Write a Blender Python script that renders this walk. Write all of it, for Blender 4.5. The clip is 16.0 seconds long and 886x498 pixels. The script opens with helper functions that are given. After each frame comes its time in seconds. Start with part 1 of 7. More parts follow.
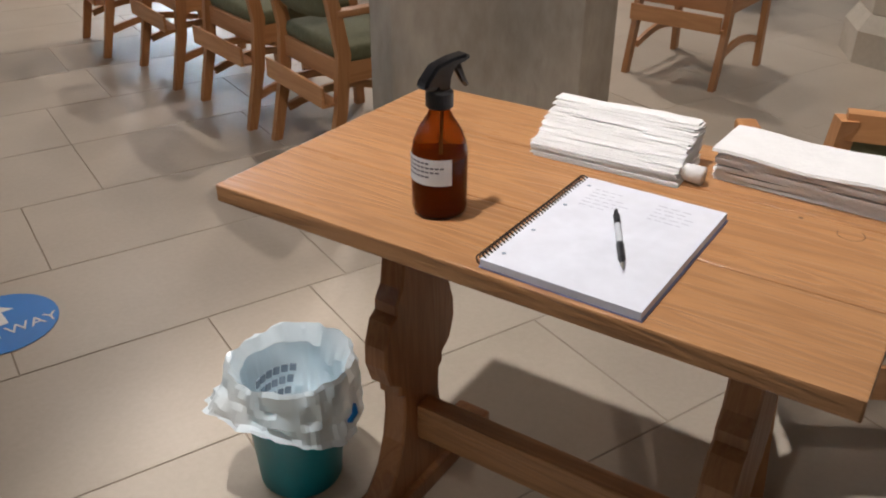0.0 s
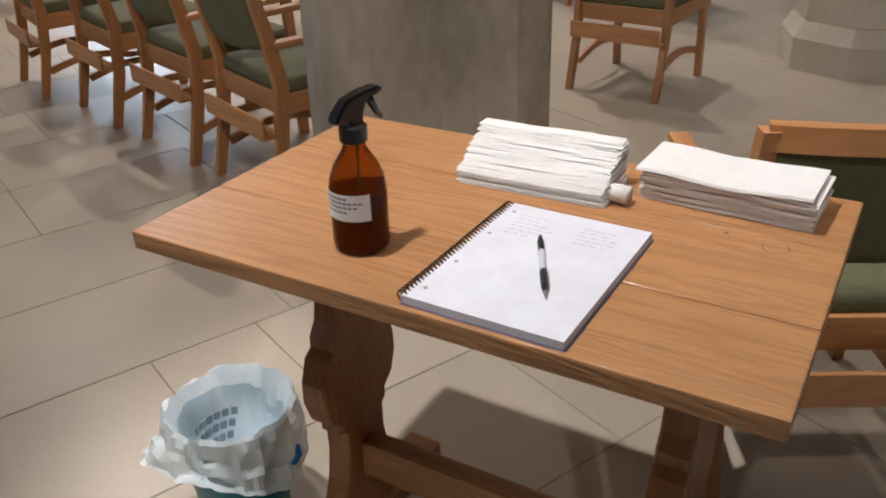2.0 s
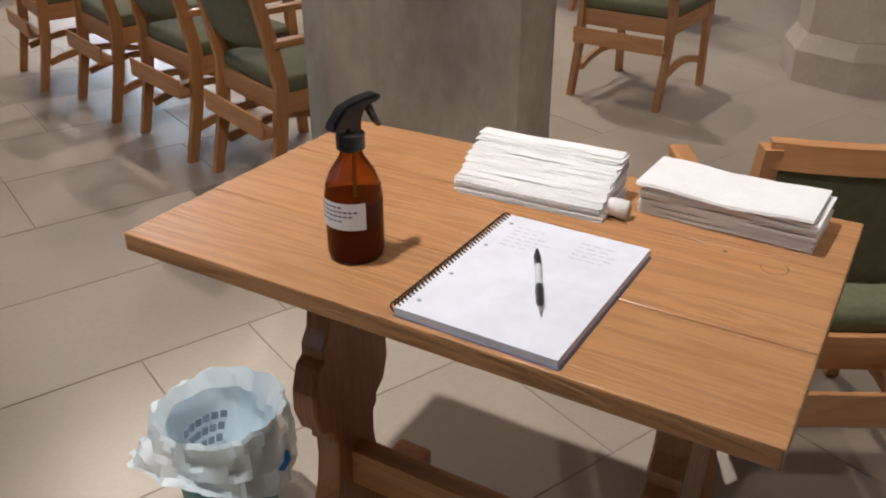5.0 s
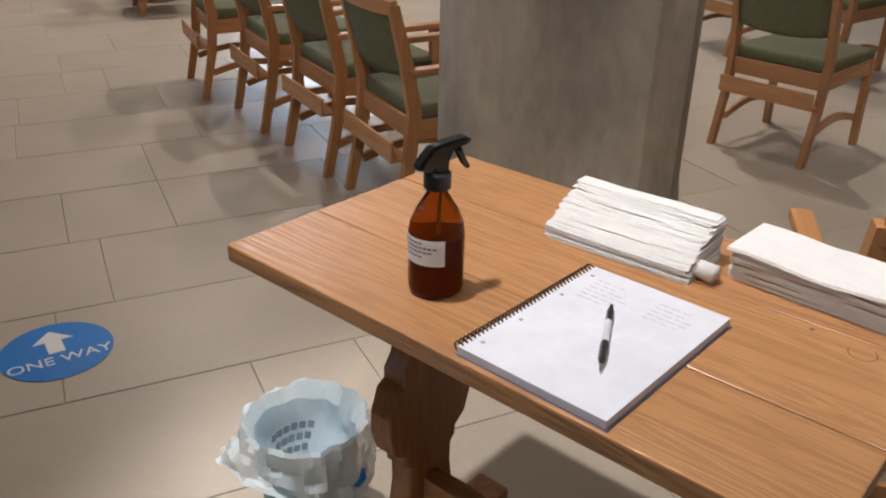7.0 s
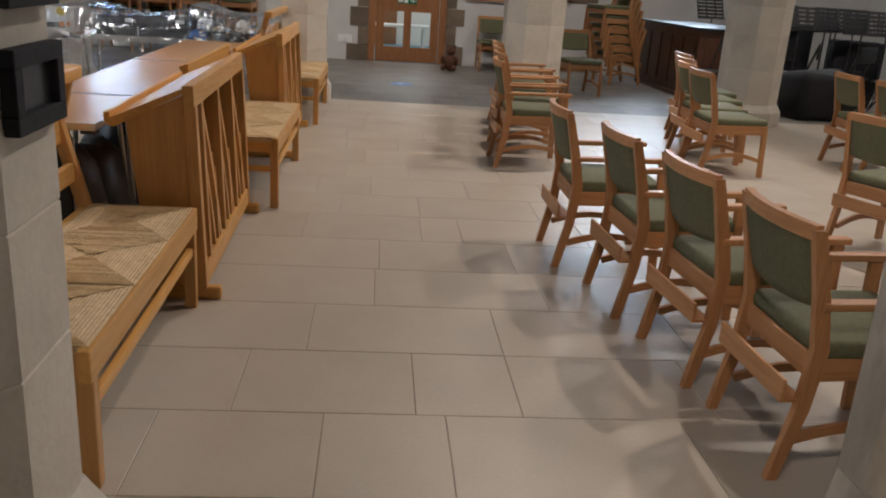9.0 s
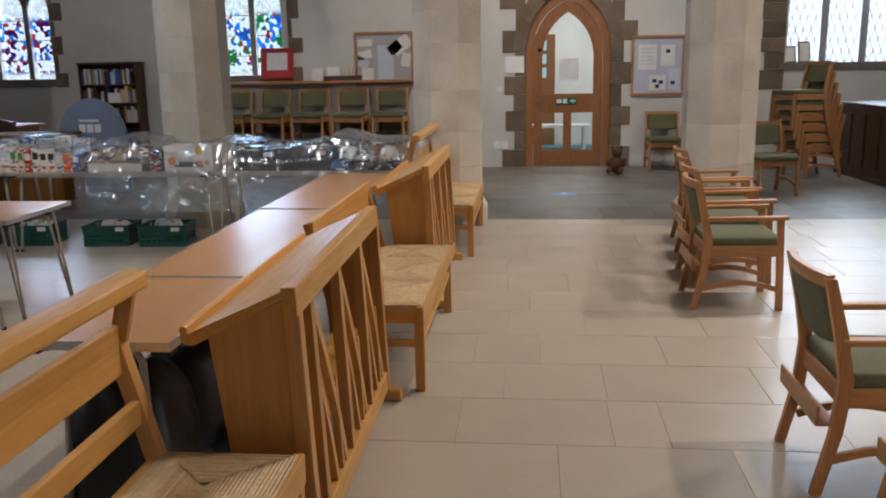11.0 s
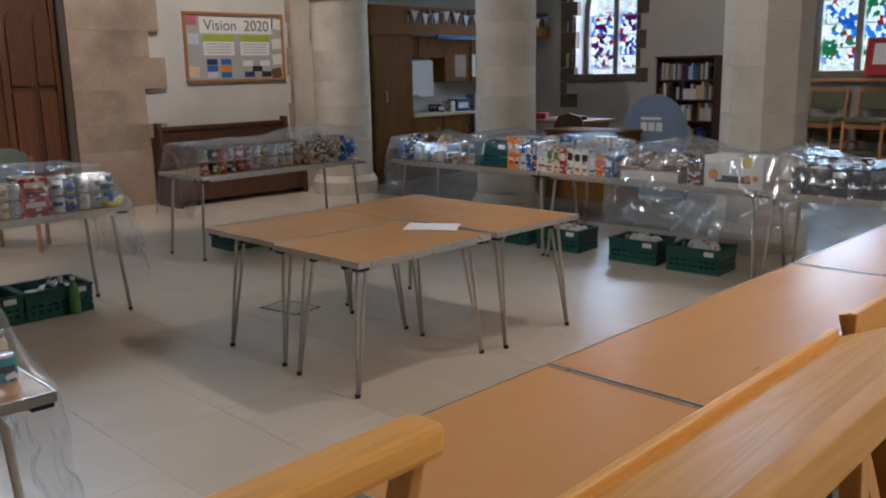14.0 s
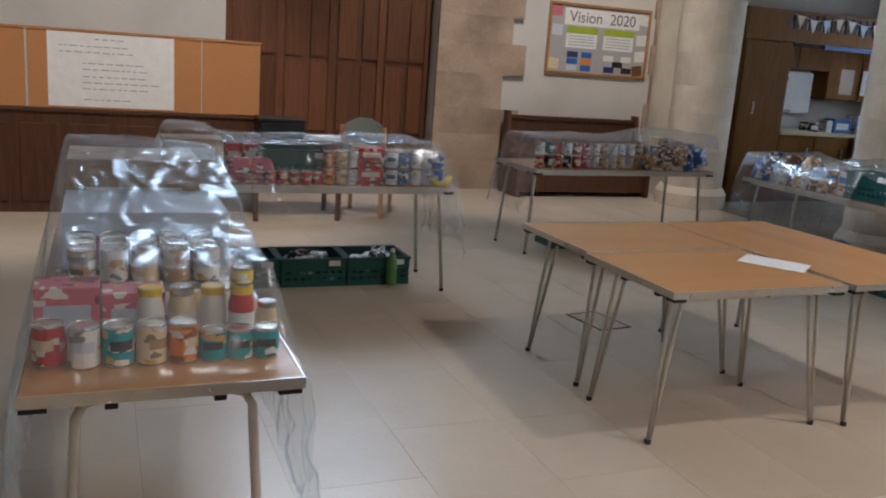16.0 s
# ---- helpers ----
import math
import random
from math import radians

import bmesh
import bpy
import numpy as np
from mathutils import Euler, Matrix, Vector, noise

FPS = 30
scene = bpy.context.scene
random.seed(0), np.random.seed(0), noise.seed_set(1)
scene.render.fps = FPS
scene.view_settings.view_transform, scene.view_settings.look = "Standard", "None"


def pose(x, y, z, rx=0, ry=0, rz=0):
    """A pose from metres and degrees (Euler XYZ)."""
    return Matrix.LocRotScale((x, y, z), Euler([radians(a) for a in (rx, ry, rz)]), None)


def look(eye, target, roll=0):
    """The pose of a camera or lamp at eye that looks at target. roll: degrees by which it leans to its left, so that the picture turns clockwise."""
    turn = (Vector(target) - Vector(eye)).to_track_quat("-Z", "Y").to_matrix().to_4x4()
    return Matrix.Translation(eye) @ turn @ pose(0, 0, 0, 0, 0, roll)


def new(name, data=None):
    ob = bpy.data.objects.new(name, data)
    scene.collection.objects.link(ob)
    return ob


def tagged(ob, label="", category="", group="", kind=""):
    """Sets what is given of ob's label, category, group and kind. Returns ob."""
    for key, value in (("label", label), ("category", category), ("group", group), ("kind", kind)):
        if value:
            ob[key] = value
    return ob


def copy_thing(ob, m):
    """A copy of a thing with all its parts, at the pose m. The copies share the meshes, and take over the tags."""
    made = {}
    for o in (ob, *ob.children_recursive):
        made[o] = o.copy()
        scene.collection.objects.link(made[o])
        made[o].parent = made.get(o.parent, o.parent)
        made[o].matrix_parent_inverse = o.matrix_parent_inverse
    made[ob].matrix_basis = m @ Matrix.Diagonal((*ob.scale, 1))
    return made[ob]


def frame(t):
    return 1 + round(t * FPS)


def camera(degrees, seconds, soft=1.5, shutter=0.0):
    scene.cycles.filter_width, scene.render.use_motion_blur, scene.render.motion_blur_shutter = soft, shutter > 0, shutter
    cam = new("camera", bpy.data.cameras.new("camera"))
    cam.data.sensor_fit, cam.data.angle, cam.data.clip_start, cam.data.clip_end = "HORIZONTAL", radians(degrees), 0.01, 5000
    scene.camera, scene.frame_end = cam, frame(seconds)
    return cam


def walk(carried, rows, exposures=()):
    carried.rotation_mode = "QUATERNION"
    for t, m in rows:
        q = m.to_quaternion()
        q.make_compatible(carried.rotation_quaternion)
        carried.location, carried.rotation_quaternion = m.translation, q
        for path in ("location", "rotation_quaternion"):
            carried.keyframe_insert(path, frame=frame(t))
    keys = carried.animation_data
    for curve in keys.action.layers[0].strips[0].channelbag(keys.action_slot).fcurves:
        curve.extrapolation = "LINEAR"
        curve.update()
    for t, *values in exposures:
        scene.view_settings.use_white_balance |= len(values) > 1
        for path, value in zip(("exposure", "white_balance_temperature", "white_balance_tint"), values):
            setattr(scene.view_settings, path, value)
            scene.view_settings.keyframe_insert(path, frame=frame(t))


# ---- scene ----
cam = camera(55.1, 16.0, 2.0)
PATH = [
    (0, (2.017, 1.194, 1.282), (2.973, 2.652, 0.303), 0.2),
    (0.5, (2.046, 1.193, 1.287), (3.065, 2.634, 0.346), -0.5),
    (1, (2.06, 1.179, 1.289), (3.091, 2.613, 0.35), -0.5),
    (1.5, (2.073, 1.171, 1.29), (3.108, 2.603, 0.352), -1.9),
    (2, (2.081, 1.187, 1.284), (3.117, 2.619, 0.347), -1.8),
    (2.5, (2.089, 1.193, 1.283), (3.127, 2.624, 0.346), -1.4),
    (3, (2.071, 1.19, 1.284), (3.109, 2.621, 0.349), -1.5),
    (3.5, (2.071, 1.188, 1.281), (3.105, 2.621, 0.344), -1.5),
    (4, (2.072, 1.187, 1.286), (3.107, 2.619, 0.349), -0.9),
    (6.5, (2.147, 1.227, 1.295), (3.173, 2.666, 0.357), 0.8),
    (7, (2.155, 1.151, 1.319), (2.934, 2.767, 0.435), 1.3),
    (7.5, (2.113, 1.131, 1.368), (2.601, 2.91, 0.595), -2.2),
    (8, (2.063, 1.178, 1.389), (2.418, 3.031, 0.725), -0.1),
    (8.5, (2.006, 1.289, 1.405), (2.26, 3.174, 0.786), 1.6),
    (8.6, (1.993, 1.336, 1.41), (2.229, 3.223, 0.791), 2.2),
    (10.8, (1.905, 2.651, 1.541), (1.759, 4.591, 1.078), -0.1),
    (11, (1.897, 2.764, 1.556), (1.687, 4.707, 1.129), -1.1),
    (11.5, (1.893, 3.074, 1.534), (1.435, 4.978, 1.128), -2.9),
    (12, (1.905, 3.351, 1.546), (1.227, 5.194, 1.167), -1.6),
    (12.5, (1.825, 3.597, 1.542), (1.021, 5.39, 1.168), -2.0),
    (13, (1.755, 3.802, 1.561), (0.879, 5.557, 1.168), -3.0),
    (13.5, (1.705, 3.982, 1.526), (0.628, 5.616, 1.111), -2.9),
    (14, (1.664, 4.162, 1.528), (0.283, 5.55, 1.117), -1.1),
    (14.5, (1.576, 4.258, 1.518), (0.071, 5.509, 1.108), -0.0),
    (15, (1.46, 4.336, 1.527), (-0.134, 5.472, 1.116), 1.7),
    (15.5, (1.398, 4.409, 1.508), (-0.324, 5.337, 1.09), 1.0),
    (16, (1.369, 4.489, 1.5), (-0.438, 5.231, 1.068), 4.1),
]
EXPOSURES = [(0, 0.08), (7, 0.08), (8.5, 0.0), (11, 0.12), (12.5, 0.15), (14.5, 0.12), (15.5, 0.17), (16, 0.33)]
walk(cam, [(t, look(eye, target, roll)) for t, eye, target, roll in PATH], EXPOSURES)

# ---- world, sun and lamps ----
world = bpy.data.worlds.new("world")
scene.world = world
world.use_nodes = True
wn = world.node_tree.nodes
sky = wn.new("ShaderNodeTexSky")
sky.sky_type, sky.sun_disc = "NISHITA", False
sky.sun_elevation, sky.sun_rotation = radians(40), radians(200)
world.node_tree.links.new(sky.outputs[0], wn["Background"].inputs[0])
wn["Background"].inputs[1].default_value = 0.12


def lamp(name, kind, m, energy, color, size=0.2, size_y=None, angle=None):
    d = bpy.data.lights.new(name, kind)
    d.energy, d.color = energy, color
    if kind == "AREA":
        d.shape = "RECTANGLE" if size_y else "DISK"
        d.size = size
        if size_y:
            d.size_y = size_y
    if kind == "SPOT":
        d.shadow_soft_size, d.spot_size, d.spot_blend = size, radians(angle), 0.6
    if kind == "POINT":
        d.shadow_soft_size = size
    ob = new(name, d)
    ob.matrix_basis = m
    return ob


WARM = (1.0, 0.895, 0.825)
DAY = (0.70, 0.85, 1.0)
# a few follow cast shadows; the others are added to brighten columns and walls
SPOTS = [  # place, aim, watts, cone: unseen spot lamps set high on the arcades and roof
    ((1.93, 2.50, 4.3), (2.82, 1.99, 0.7), 545, 37),
    ((5.8, 6.6, 6.2), (3.9, 5.8, 0.0), 470, 84),
    ((3.4, 9.4, 6.2), (2.6, 7.6, 0.0), 520, 80),
    ((0.3, 9.6, 5.6), (-1.8, 6.1, 0.0), 340, 60),
    ((7.2, 9.6, 6.2), (6.2, 9.4, 0.0), 560, 115),
    ((-5.0, 8.6, 6.0), (-8.1, 9.2, 1.7), 660, 62),
    ((-3.4, 5.4, 6.0), (-6.7, 4.6, 1.2), 780, 56),
    ((-4.0, 12.8, 5.6), (-4.0, 15.7, 2.6), 60, 80),
    ((1.5, 12.8, 5.6), (1.3, 15.7, 1.8), 370, 84),
    ((6.0, 12.6, 5.6), (6.0, 13.6, 0.0), 300, 130),
    ((5.5, 1.5, 5.6), (4.8, 2.4, 0.0), 130, 110),
    ((1.0, 0.1, 4.8), (3.75, 3.3, 1.3), 340, 46),
    ((-1.2, 3.9, 4.6), (-1.6, 11.1, 1.9), 430, 52),
    ((3.0, 5.0, 6.1), (2.4, 11.1, 2.6), 380, 48),
]
for place, aim, watts, cone in SPOTS:
    lamp("spot_light", "SPOT", look(place, aim), watts, (1.0, 0.955, 0.94) if watts == 545 else WARM, 0.07, angle=cone)

# ---- materials ----


def nodes_of(name):
    m = bpy.data.materials.new(name)
    m.use_nodes = True
    t = m.node_tree
    return m, t, t.nodes["Principled BSDF"], t.links


def mat(name, c1, c2=None, rough=0.6, metal=0.0, scale=8.0, stretch=(1, 1, 1), bump=0.15, fine=60.0, rand=0.0, spec=0.5, island=False, stain=0.0):
    """A mottled surface: two scales of noise between c1 and c2, fine bump, and a shift from piece to piece."""
    m, t, b, L = nodes_of(name)
    c2 = c2 or tuple(v * 0.8 for v in c1)
    co = t.nodes.new("ShaderNodeTexCoord")
    mp = t.nodes.new("ShaderNodeMapping")
    mp.inputs["Scale"].default_value = stretch
    L.new(co.outputs["Object"], mp.inputs[0])
    vec = mp.outputs[0]
    if rand or island:
        src = t.nodes.new("ShaderNodeNewGeometry") if island else t.nodes.new("ShaderNodeObjectInfo")
        r = src.outputs["Random Per Island"] if island else src.outputs["Random"]
        ad = t.nodes.new("ShaderNodeVectorMath")
        ad.operation = "ADD"
        sc = t.nodes.new("ShaderNodeMath")
        sc.operation, sc.inputs[1].default_value = "MULTIPLY", 37.0
        L.new(r, sc.inputs[0])
        L.new(vec, ad.inputs[0])
        L.new(sc.outputs[0], ad.inputs[1])
        vec = ad.outputs[0]
    n1, n2 = t.nodes.new("ShaderNodeTexNoise"), t.nodes.new("ShaderNodeTexNoise")
    n1.inputs["Scale"].default_value, n1.inputs["Detail"].default_value = scale, 5
    n2.inputs["Scale"].default_value, n2.inputs["Detail"].default_value = fine, 3
    L.new(vec, n1.inputs[0])
    L.new(vec, n2.inputs[0])
    mx = t.nodes.new("ShaderNodeMix")
    mx.data_type = "RGBA"
    mx.inputs[6].default_value, mx.inputs[7].default_value = (*c1, 1), (*c2, 1)
    cr = t.nodes.new("ShaderNodeMapRange")
    cr.inputs[1].default_value, cr.inputs[2].default_value = 0.3, 0.7
    av = t.nodes.new("ShaderNodeMath")
    av.operation, av.inputs[2].default_value = "MULTIPLY_ADD", 0.0
    av.inputs[1].default_value = 0.35
    L.new(n2.outputs[0], av.inputs[0])
    av2 = t.nodes.new("ShaderNodeMath")
    av2.operation, av2.inputs[1].default_value = "MULTIPLY_ADD", 0.65
    L.new(n1.outputs[0], av2.inputs[0])
    L.new(av.outputs[0], av2.inputs[2])
    L.new(av2.outputs[0], cr.inputs[0])
    L.new(cr.outputs[0], mx.inputs[0])
    col = mx.outputs[2]
    if stain:
        n3 = t.nodes.new("ShaderNodeTexNoise")
        n3.inputs["Scale"].default_value, n3.inputs["Detail"].default_value = 1.7, 6
        L.new(vec, n3.inputs[0])
        sr = t.nodes.new("ShaderNodeMapRange")
        sr.inputs[1].default_value, sr.inputs[2].default_value = 0.45, 0.75
        sr.inputs[3].default_value, sr.inputs[4].default_value = 1.0, 1.0 - stain
        L.new(n3.outputs[0], sr.inputs[0])
        hs = t.nodes.new("ShaderNodeHueSaturation")
        L.new(sr.outputs[0], hs.inputs["Value"])
        L.new(col, hs.inputs["Color"])
        col = hs.outputs[0]
    if rand or island:
        rr = t.nodes.new("ShaderNodeMapRange")
        rr.inputs[3].default_value, rr.inputs[4].default_value = 1 - (rand or 0.15), 1 + (rand or 0.15)
        L.new(r, rr.inputs[0])
        hs2 = t.nodes.new("ShaderNodeHueSaturation")
        L.new(rr.outputs[0], hs2.inputs["Value"])
        L.new(col, hs2.inputs["Color"])
        col = hs2.outputs[0]
    L.new(col, b.inputs["Base Color"])
    b.inputs["Roughness"].default_value, b.inputs["Metallic"].default_value = rough, metal
    b.inputs["Specular IOR Level"].default_value = spec
    rg = t.nodes.new("ShaderNodeMapRange")
    rg.inputs[3].default_value, rg.inputs[4].default_value = max(0.02, rough - 0.08), min(1, rough + 0.08)
    L.new(n1.outputs[0], rg.inputs[0])
    L.new(rg.outputs[0], b.inputs["Roughness"])
    if bump:
        bp = t.nodes.new("ShaderNodeBump")
        bp.inputs["Strength"].default_value, bp.inputs["Distance"].default_value = bump, 0.01
        L.new(av2.outputs[0], bp.inputs["Height"])
        L.new(bp.outputs[0], b.inputs["Normal"])
    return m


def wood(name, c1, c2, rough=0.4, axis=0, ring=14.0, bump=0.06, rand=0.12, pore=14.0, spec=0.5):
    """Grain drawn out along one local axis, with long figure bands and fine pores."""
    m, t, b, L = nodes_of(name)
    co, mp = t.nodes.new("ShaderNodeTexCoord"), t.nodes.new("ShaderNodeMapping")
    s = [1.0, 1.0, 1.0]
    s[axis] = 0.07
    mp.inputs["Scale"].default_value = s
    L.new(co.outputs["Object"], mp.inputs[0])
    oi = t.nodes.new("ShaderNodeObjectInfo")
    sc = t.nodes.new("ShaderNodeMath")
    sc.operation, sc.inputs[1].default_value = "MULTIPLY", 23.0
    L.new(oi.outputs["Random"], sc.inputs[0])
    ad = t.nodes.new("ShaderNodeVectorMath")
    L.new(mp.outputs[0], ad.inputs[0])
    L.new(sc.outputs[0], ad.inputs[1])
    n1, n2 = t.nodes.new("ShaderNodeTexNoise"), t.nodes.new("ShaderNodeTexNoise")
    n1.inputs["Scale"].default_value, n1.inputs["Detail"].default_value, n1.inputs["Distortion"].default_value = ring, 3, 1.2
    n2.inputs["Scale"].default_value, n2.inputs["Detail"].default_value = ring * pore, 2
    L.new(ad.outputs[0], n1.inputs[0])
    L.new(ad.outputs[0], n2.inputs[0])
    sn = t.nodes.new("ShaderNodeMath")
    sn.operation, sn.inputs[1].default_value = "MULTIPLY", 9.0
    L.new(n1.outputs[0], sn.inputs[0])
    fr = t.nodes.new("ShaderNodeMath")
    fr.operation, fr.inputs[1].default_value = "PINGPONG", 1.0
    L.new(sn.outputs[0], fr.inputs[0])
    ml = t.nodes.new("ShaderNodeMath")
    ml.operation, ml.inputs[1].default_value, ml.inputs[2].default_value = "MULTIPLY_ADD", 0.55, 0.0
    L.new(fr.outputs[0], ml.inputs[0])
    m2 = t.nodes.new("ShaderNodeMath")
    m2.operation, m2.inputs[1].default_value = "MULTIPLY_ADD", 0.55
    L.new(n2.outputs[0], m2.inputs[0])
    L.new(ml.outputs[0], m2.inputs[2])
    mx = t.nodes.new("ShaderNodeMix")
    mx.data_type = "RGBA"
    mx.inputs[6].default_value, mx.inputs[7].default_value = (*c1, 1), (*c2, 1)
    L.new(m2.outputs[0], mx.inputs[0])
    rr = t.nodes.new("ShaderNodeMapRange")
    rr.inputs[3].default_value, rr.inputs[4].default_value = 1 - rand, 1 + rand
    L.new(oi.outputs["Random"], rr.inputs[0])
    hs = t.nodes.new("ShaderNodeHueSaturation")
    L.new(rr.outputs[0], hs.inputs["Value"])
    L.new(mx.outputs[2], hs.inputs["Color"])
    L.new(hs.outputs[0], b.inputs["Base Color"])
    rg = t.nodes.new("ShaderNodeMapRange")
    rg.inputs[3].default_value, rg.inputs[4].default_value = rough - 0.06, rough + 0.1
    b.inputs["Specular IOR Level"].default_value = spec
    L.new(m2.outputs[0], rg.inputs[0])
    L.new(rg.outputs[0], b.inputs["Roughness"])
    bp = t.nodes.new("ShaderNodeBump")
    bp.inputs["Strength"].default_value, bp.inputs["Distance"].default_value = bump, 0.004
    L.new(m2.outputs[0], bp.inputs["Height"])
    L.new(bp.outputs[0], b.inputs["Normal"])
    return m


def plain(name, c, rough=0.5, metal=0.0, **kw):
    return mat(name, c, tuple(min(1, v * 0.86) for v in c), rough, metal, **kw)


def glass(name, c=(1, 1, 1), rough=0.02, ior=1.45):
    m, t, b, L = nodes_of(name)
    b.inputs["Base Color"].default_value = (*c, 1)
    b.inputs["Transmission Weight"].default_value, b.inputs["Roughness"].default_value, b.inputs["IOR"].default_value = 1.0, rough, ior
    return m


def film_mat(name, veil=0.12, tint=(0.78, 0.85, 0.94), gloss=0.17, shine=1.0, crease=6.0, depth=0.014, sheen=1.0, most=0.32):
    """Thin clear polythene: mostly see-through, with glossy crumples and a little milkiness."""
    m, t, b, L = nodes_of(name)
    t.nodes.remove(b)
    out = t.nodes["Material Output"]
    tr, gl, df = (t.nodes.new("ShaderNodeBsdf" + k) for k in ("Transparent", "Glossy", "Diffuse"))
    tr.inputs[0].default_value = (0.97, 0.98, 0.99, 1)
    # gloss is tinted bluish, standing in for the blue of reflected daylight
    gl.inputs[0].default_value, gl.inputs["Roughness"].default_value = (shine * 0.84, shine * 0.93, shine, 1), gloss
    df.inputs[0].default_value = (*tint, 1)
    fr = t.nodes.new("ShaderNodeFresnel")
    fr.inputs[0].default_value = 1.62
    co, n = t.nodes.new("ShaderNodeTexCoord"), t.nodes.new("ShaderNodeTexNoise")
    n.noise_type = "RIDGED_MULTIFRACTAL"
    n.inputs["Scale"].default_value, n.inputs["Detail"].default_value, n.inputs["Distortion"].default_value = crease, 3, 0.25
    mp = t.nodes.new("ShaderNodeMapping")
    mp.inputs["Rotation"].default_value, mp.inputs["Scale"].default_value = (0.5, 0.6, 0.4), (2.4, 2.4, 0.22)
    L.new(co.outputs["Object"], mp.inputs[0])
    L.new(mp.outputs[0], n.inputs[0])
    bp = t.nodes.new("ShaderNodeBump")
    bp.inputs["Strength"].default_value, bp.inputs["Distance"].default_value = 0.8, depth
    L.new(n.outputs[0], bp.inputs["Height"])
    for k in (gl, fr):
        L.new(bp.outputs[0], k.inputs["Normal"])
    m1, m2 = t.nodes.new("ShaderNodeMixShader"), t.nodes.new("ShaderNodeMixShader")
    m1.inputs[0].default_value = veil
    L.new(tr.outputs[0], m1.inputs[1])
    L.new(df.outputs[0], m1.inputs[2])
    lo = t.nodes.new("ShaderNodeMath")
    lo.operation, lo.inputs[1].default_value = "MULTIPLY", sheen
    L.new(fr.outputs[0], lo.inputs[0])
    top = t.nodes.new("ShaderNodeMath")
    top.operation, top.inputs[1].default_value = "MINIMUM", most
    L.new(lo.outputs[0], top.inputs[0])
    L.new(top.outputs[0], m2.inputs[0])
    L.new(m1.outputs[0], m2.inputs[1])
    L.new(gl.outputs[0], m2.inputs[2])
    L.new(m2.outputs[0], out.inputs[0])
    return m


PLASTER = mat("plaster", (0.60, 0.585, 0.56), (0.54, 0.525, 0.50), 0.9, scale=1.3, bump=0.08, stain=0.12)
ASHLAR = mat("limestone", (0.67, 0.615, 0.53), (0.54, 0.485, 0.40), 0.9, scale=3.0, bump=0.5, fine=45, rand=0.035, stain=0.26)
PILLAR = mat("grey_stone", (0.48, 0.42, 0.345), (0.28, 0.235, 0.185), 0.92, scale=3.2, stretch=(1.3, 1.3, 0.6), bump=1.5, fine=22, rand=0.06, stain=0.6)
ROUGHSTONE = mat("weathered_brown_stone", (0.50, 0.39, 0.30), (0.34, 0.25, 0.19), 0.92, scale=2.2, bump=0.7, fine=35, rand=0.05, stain=0.45)
QUOIN = mat("brown_quoin_stone", (0.20, 0.15, 0.105), (0.125, 0.093, 0.066), 0.9, scale=5, bump=0.5, fine=40, rand=0.18, stain=0.3)
TILE = mat("pale_floor_stone", (0.47, 0.405, 0.325), (0.40, 0.34, 0.268), 0.37, scale=2.5, bump=0.07, fine=70, rand=0.022, stain=0.04)
TILE_DARK = mat("grey_floor_stone", (0.20, 0.18, 0.155), (0.15, 0.135, 0.115), 0.45, scale=2.5, bump=0.08, fine=70, rand=0.14, stain=0.2)
GROUT = mat("grout", (0.33, 0.275, 0.215), (0.25, 0.205, 0.16), 0.95, scale=10)
OAK_X = wood("oak_x", (0.50, 0.262, 0.115), (0.30, 0.138, 0.055), 0.30, 0, 28, bump=0.4, pore=8.0)
OAK_Z = wood("oak_z", (0.35, 0.155, 0.06), (0.22, 0.085, 0.03), 0.34, 2, 20, bump=0.1)
ASH_X = wood("pale_wood_x", (0.68, 0.365, 0.105), (0.56, 0.28, 0.07), 0.35, 0, 12)
ASH_Y = wood("pale_wood_y", (0.68, 0.365, 0.105), (0.56, 0.28, 0.07), 0.35, 1, 12)
ASH_Z = wood("pale_wood_z", (0.61, 0.325, 0.11), (0.50, 0.245, 0.075), 0.35, 2, 12)
CHAIR_X = wood("chair_wood_x", (0.50, 0.25, 0.105), (0.375, 0.168, 0.065), 0.38, 0, 14)
CHAIR_Y = wood("chair_wood_y", (0.50, 0.25, 0.105), (0.375, 0.168, 0.065), 0.38, 1, 14)
CHAIR_Z = wood("chair_wood_z", (0.485, 0.24, 0.10), (0.365, 0.162, 0.062), 0.38, 2, 14)
LAM_Y = mat("table_laminate", (0.50, 0.25, 0.09), (0.455, 0.22, 0.078), 0.31, scale=5.0, stretch=(1, 0.2, 1), bump=0.015, fine=90, rand=0.03, stain=0.04)
DARKWOOD = wood("dark_oak", (0.115, 0.045, 0.02), (0.06, 0.022, 0.010), 0.4, 2, 14, rand=0.15)
DOORWOOD = wood("stained_door_oak", (0.16, 0.06, 0.025), (0.085, 0.03, 0.012), 0.45, 2, 12, rand=0.22)
GREEN = mat("green_upholstery", (0.135, 0.135, 0.072), (0.10, 0.10, 0.05), 0.85, scale=60, fine=400, bump=0.3)
LEGSTEEL = plain("table_leg_steel", (0.60, 0.57, 0.52), 0.33, 0.6, scale=20, bump=0.05)
METAL = plain("brushed_steel", (0.62, 0.58, 0.50), 0.3, 0.9, scale=20)
ALU = plain("aluminium_edging", (0.78, 0.75, 0.70), 0.3, 0.85, scale=20)
BLACK = plain("black_plastic", (0.018, 0.018, 0.02), 0.35, scale=30, bump=0.05)
BLACKCLOTH = plain("black_cloth", (0.012, 0.012, 0.014), 0.9, scale=30)
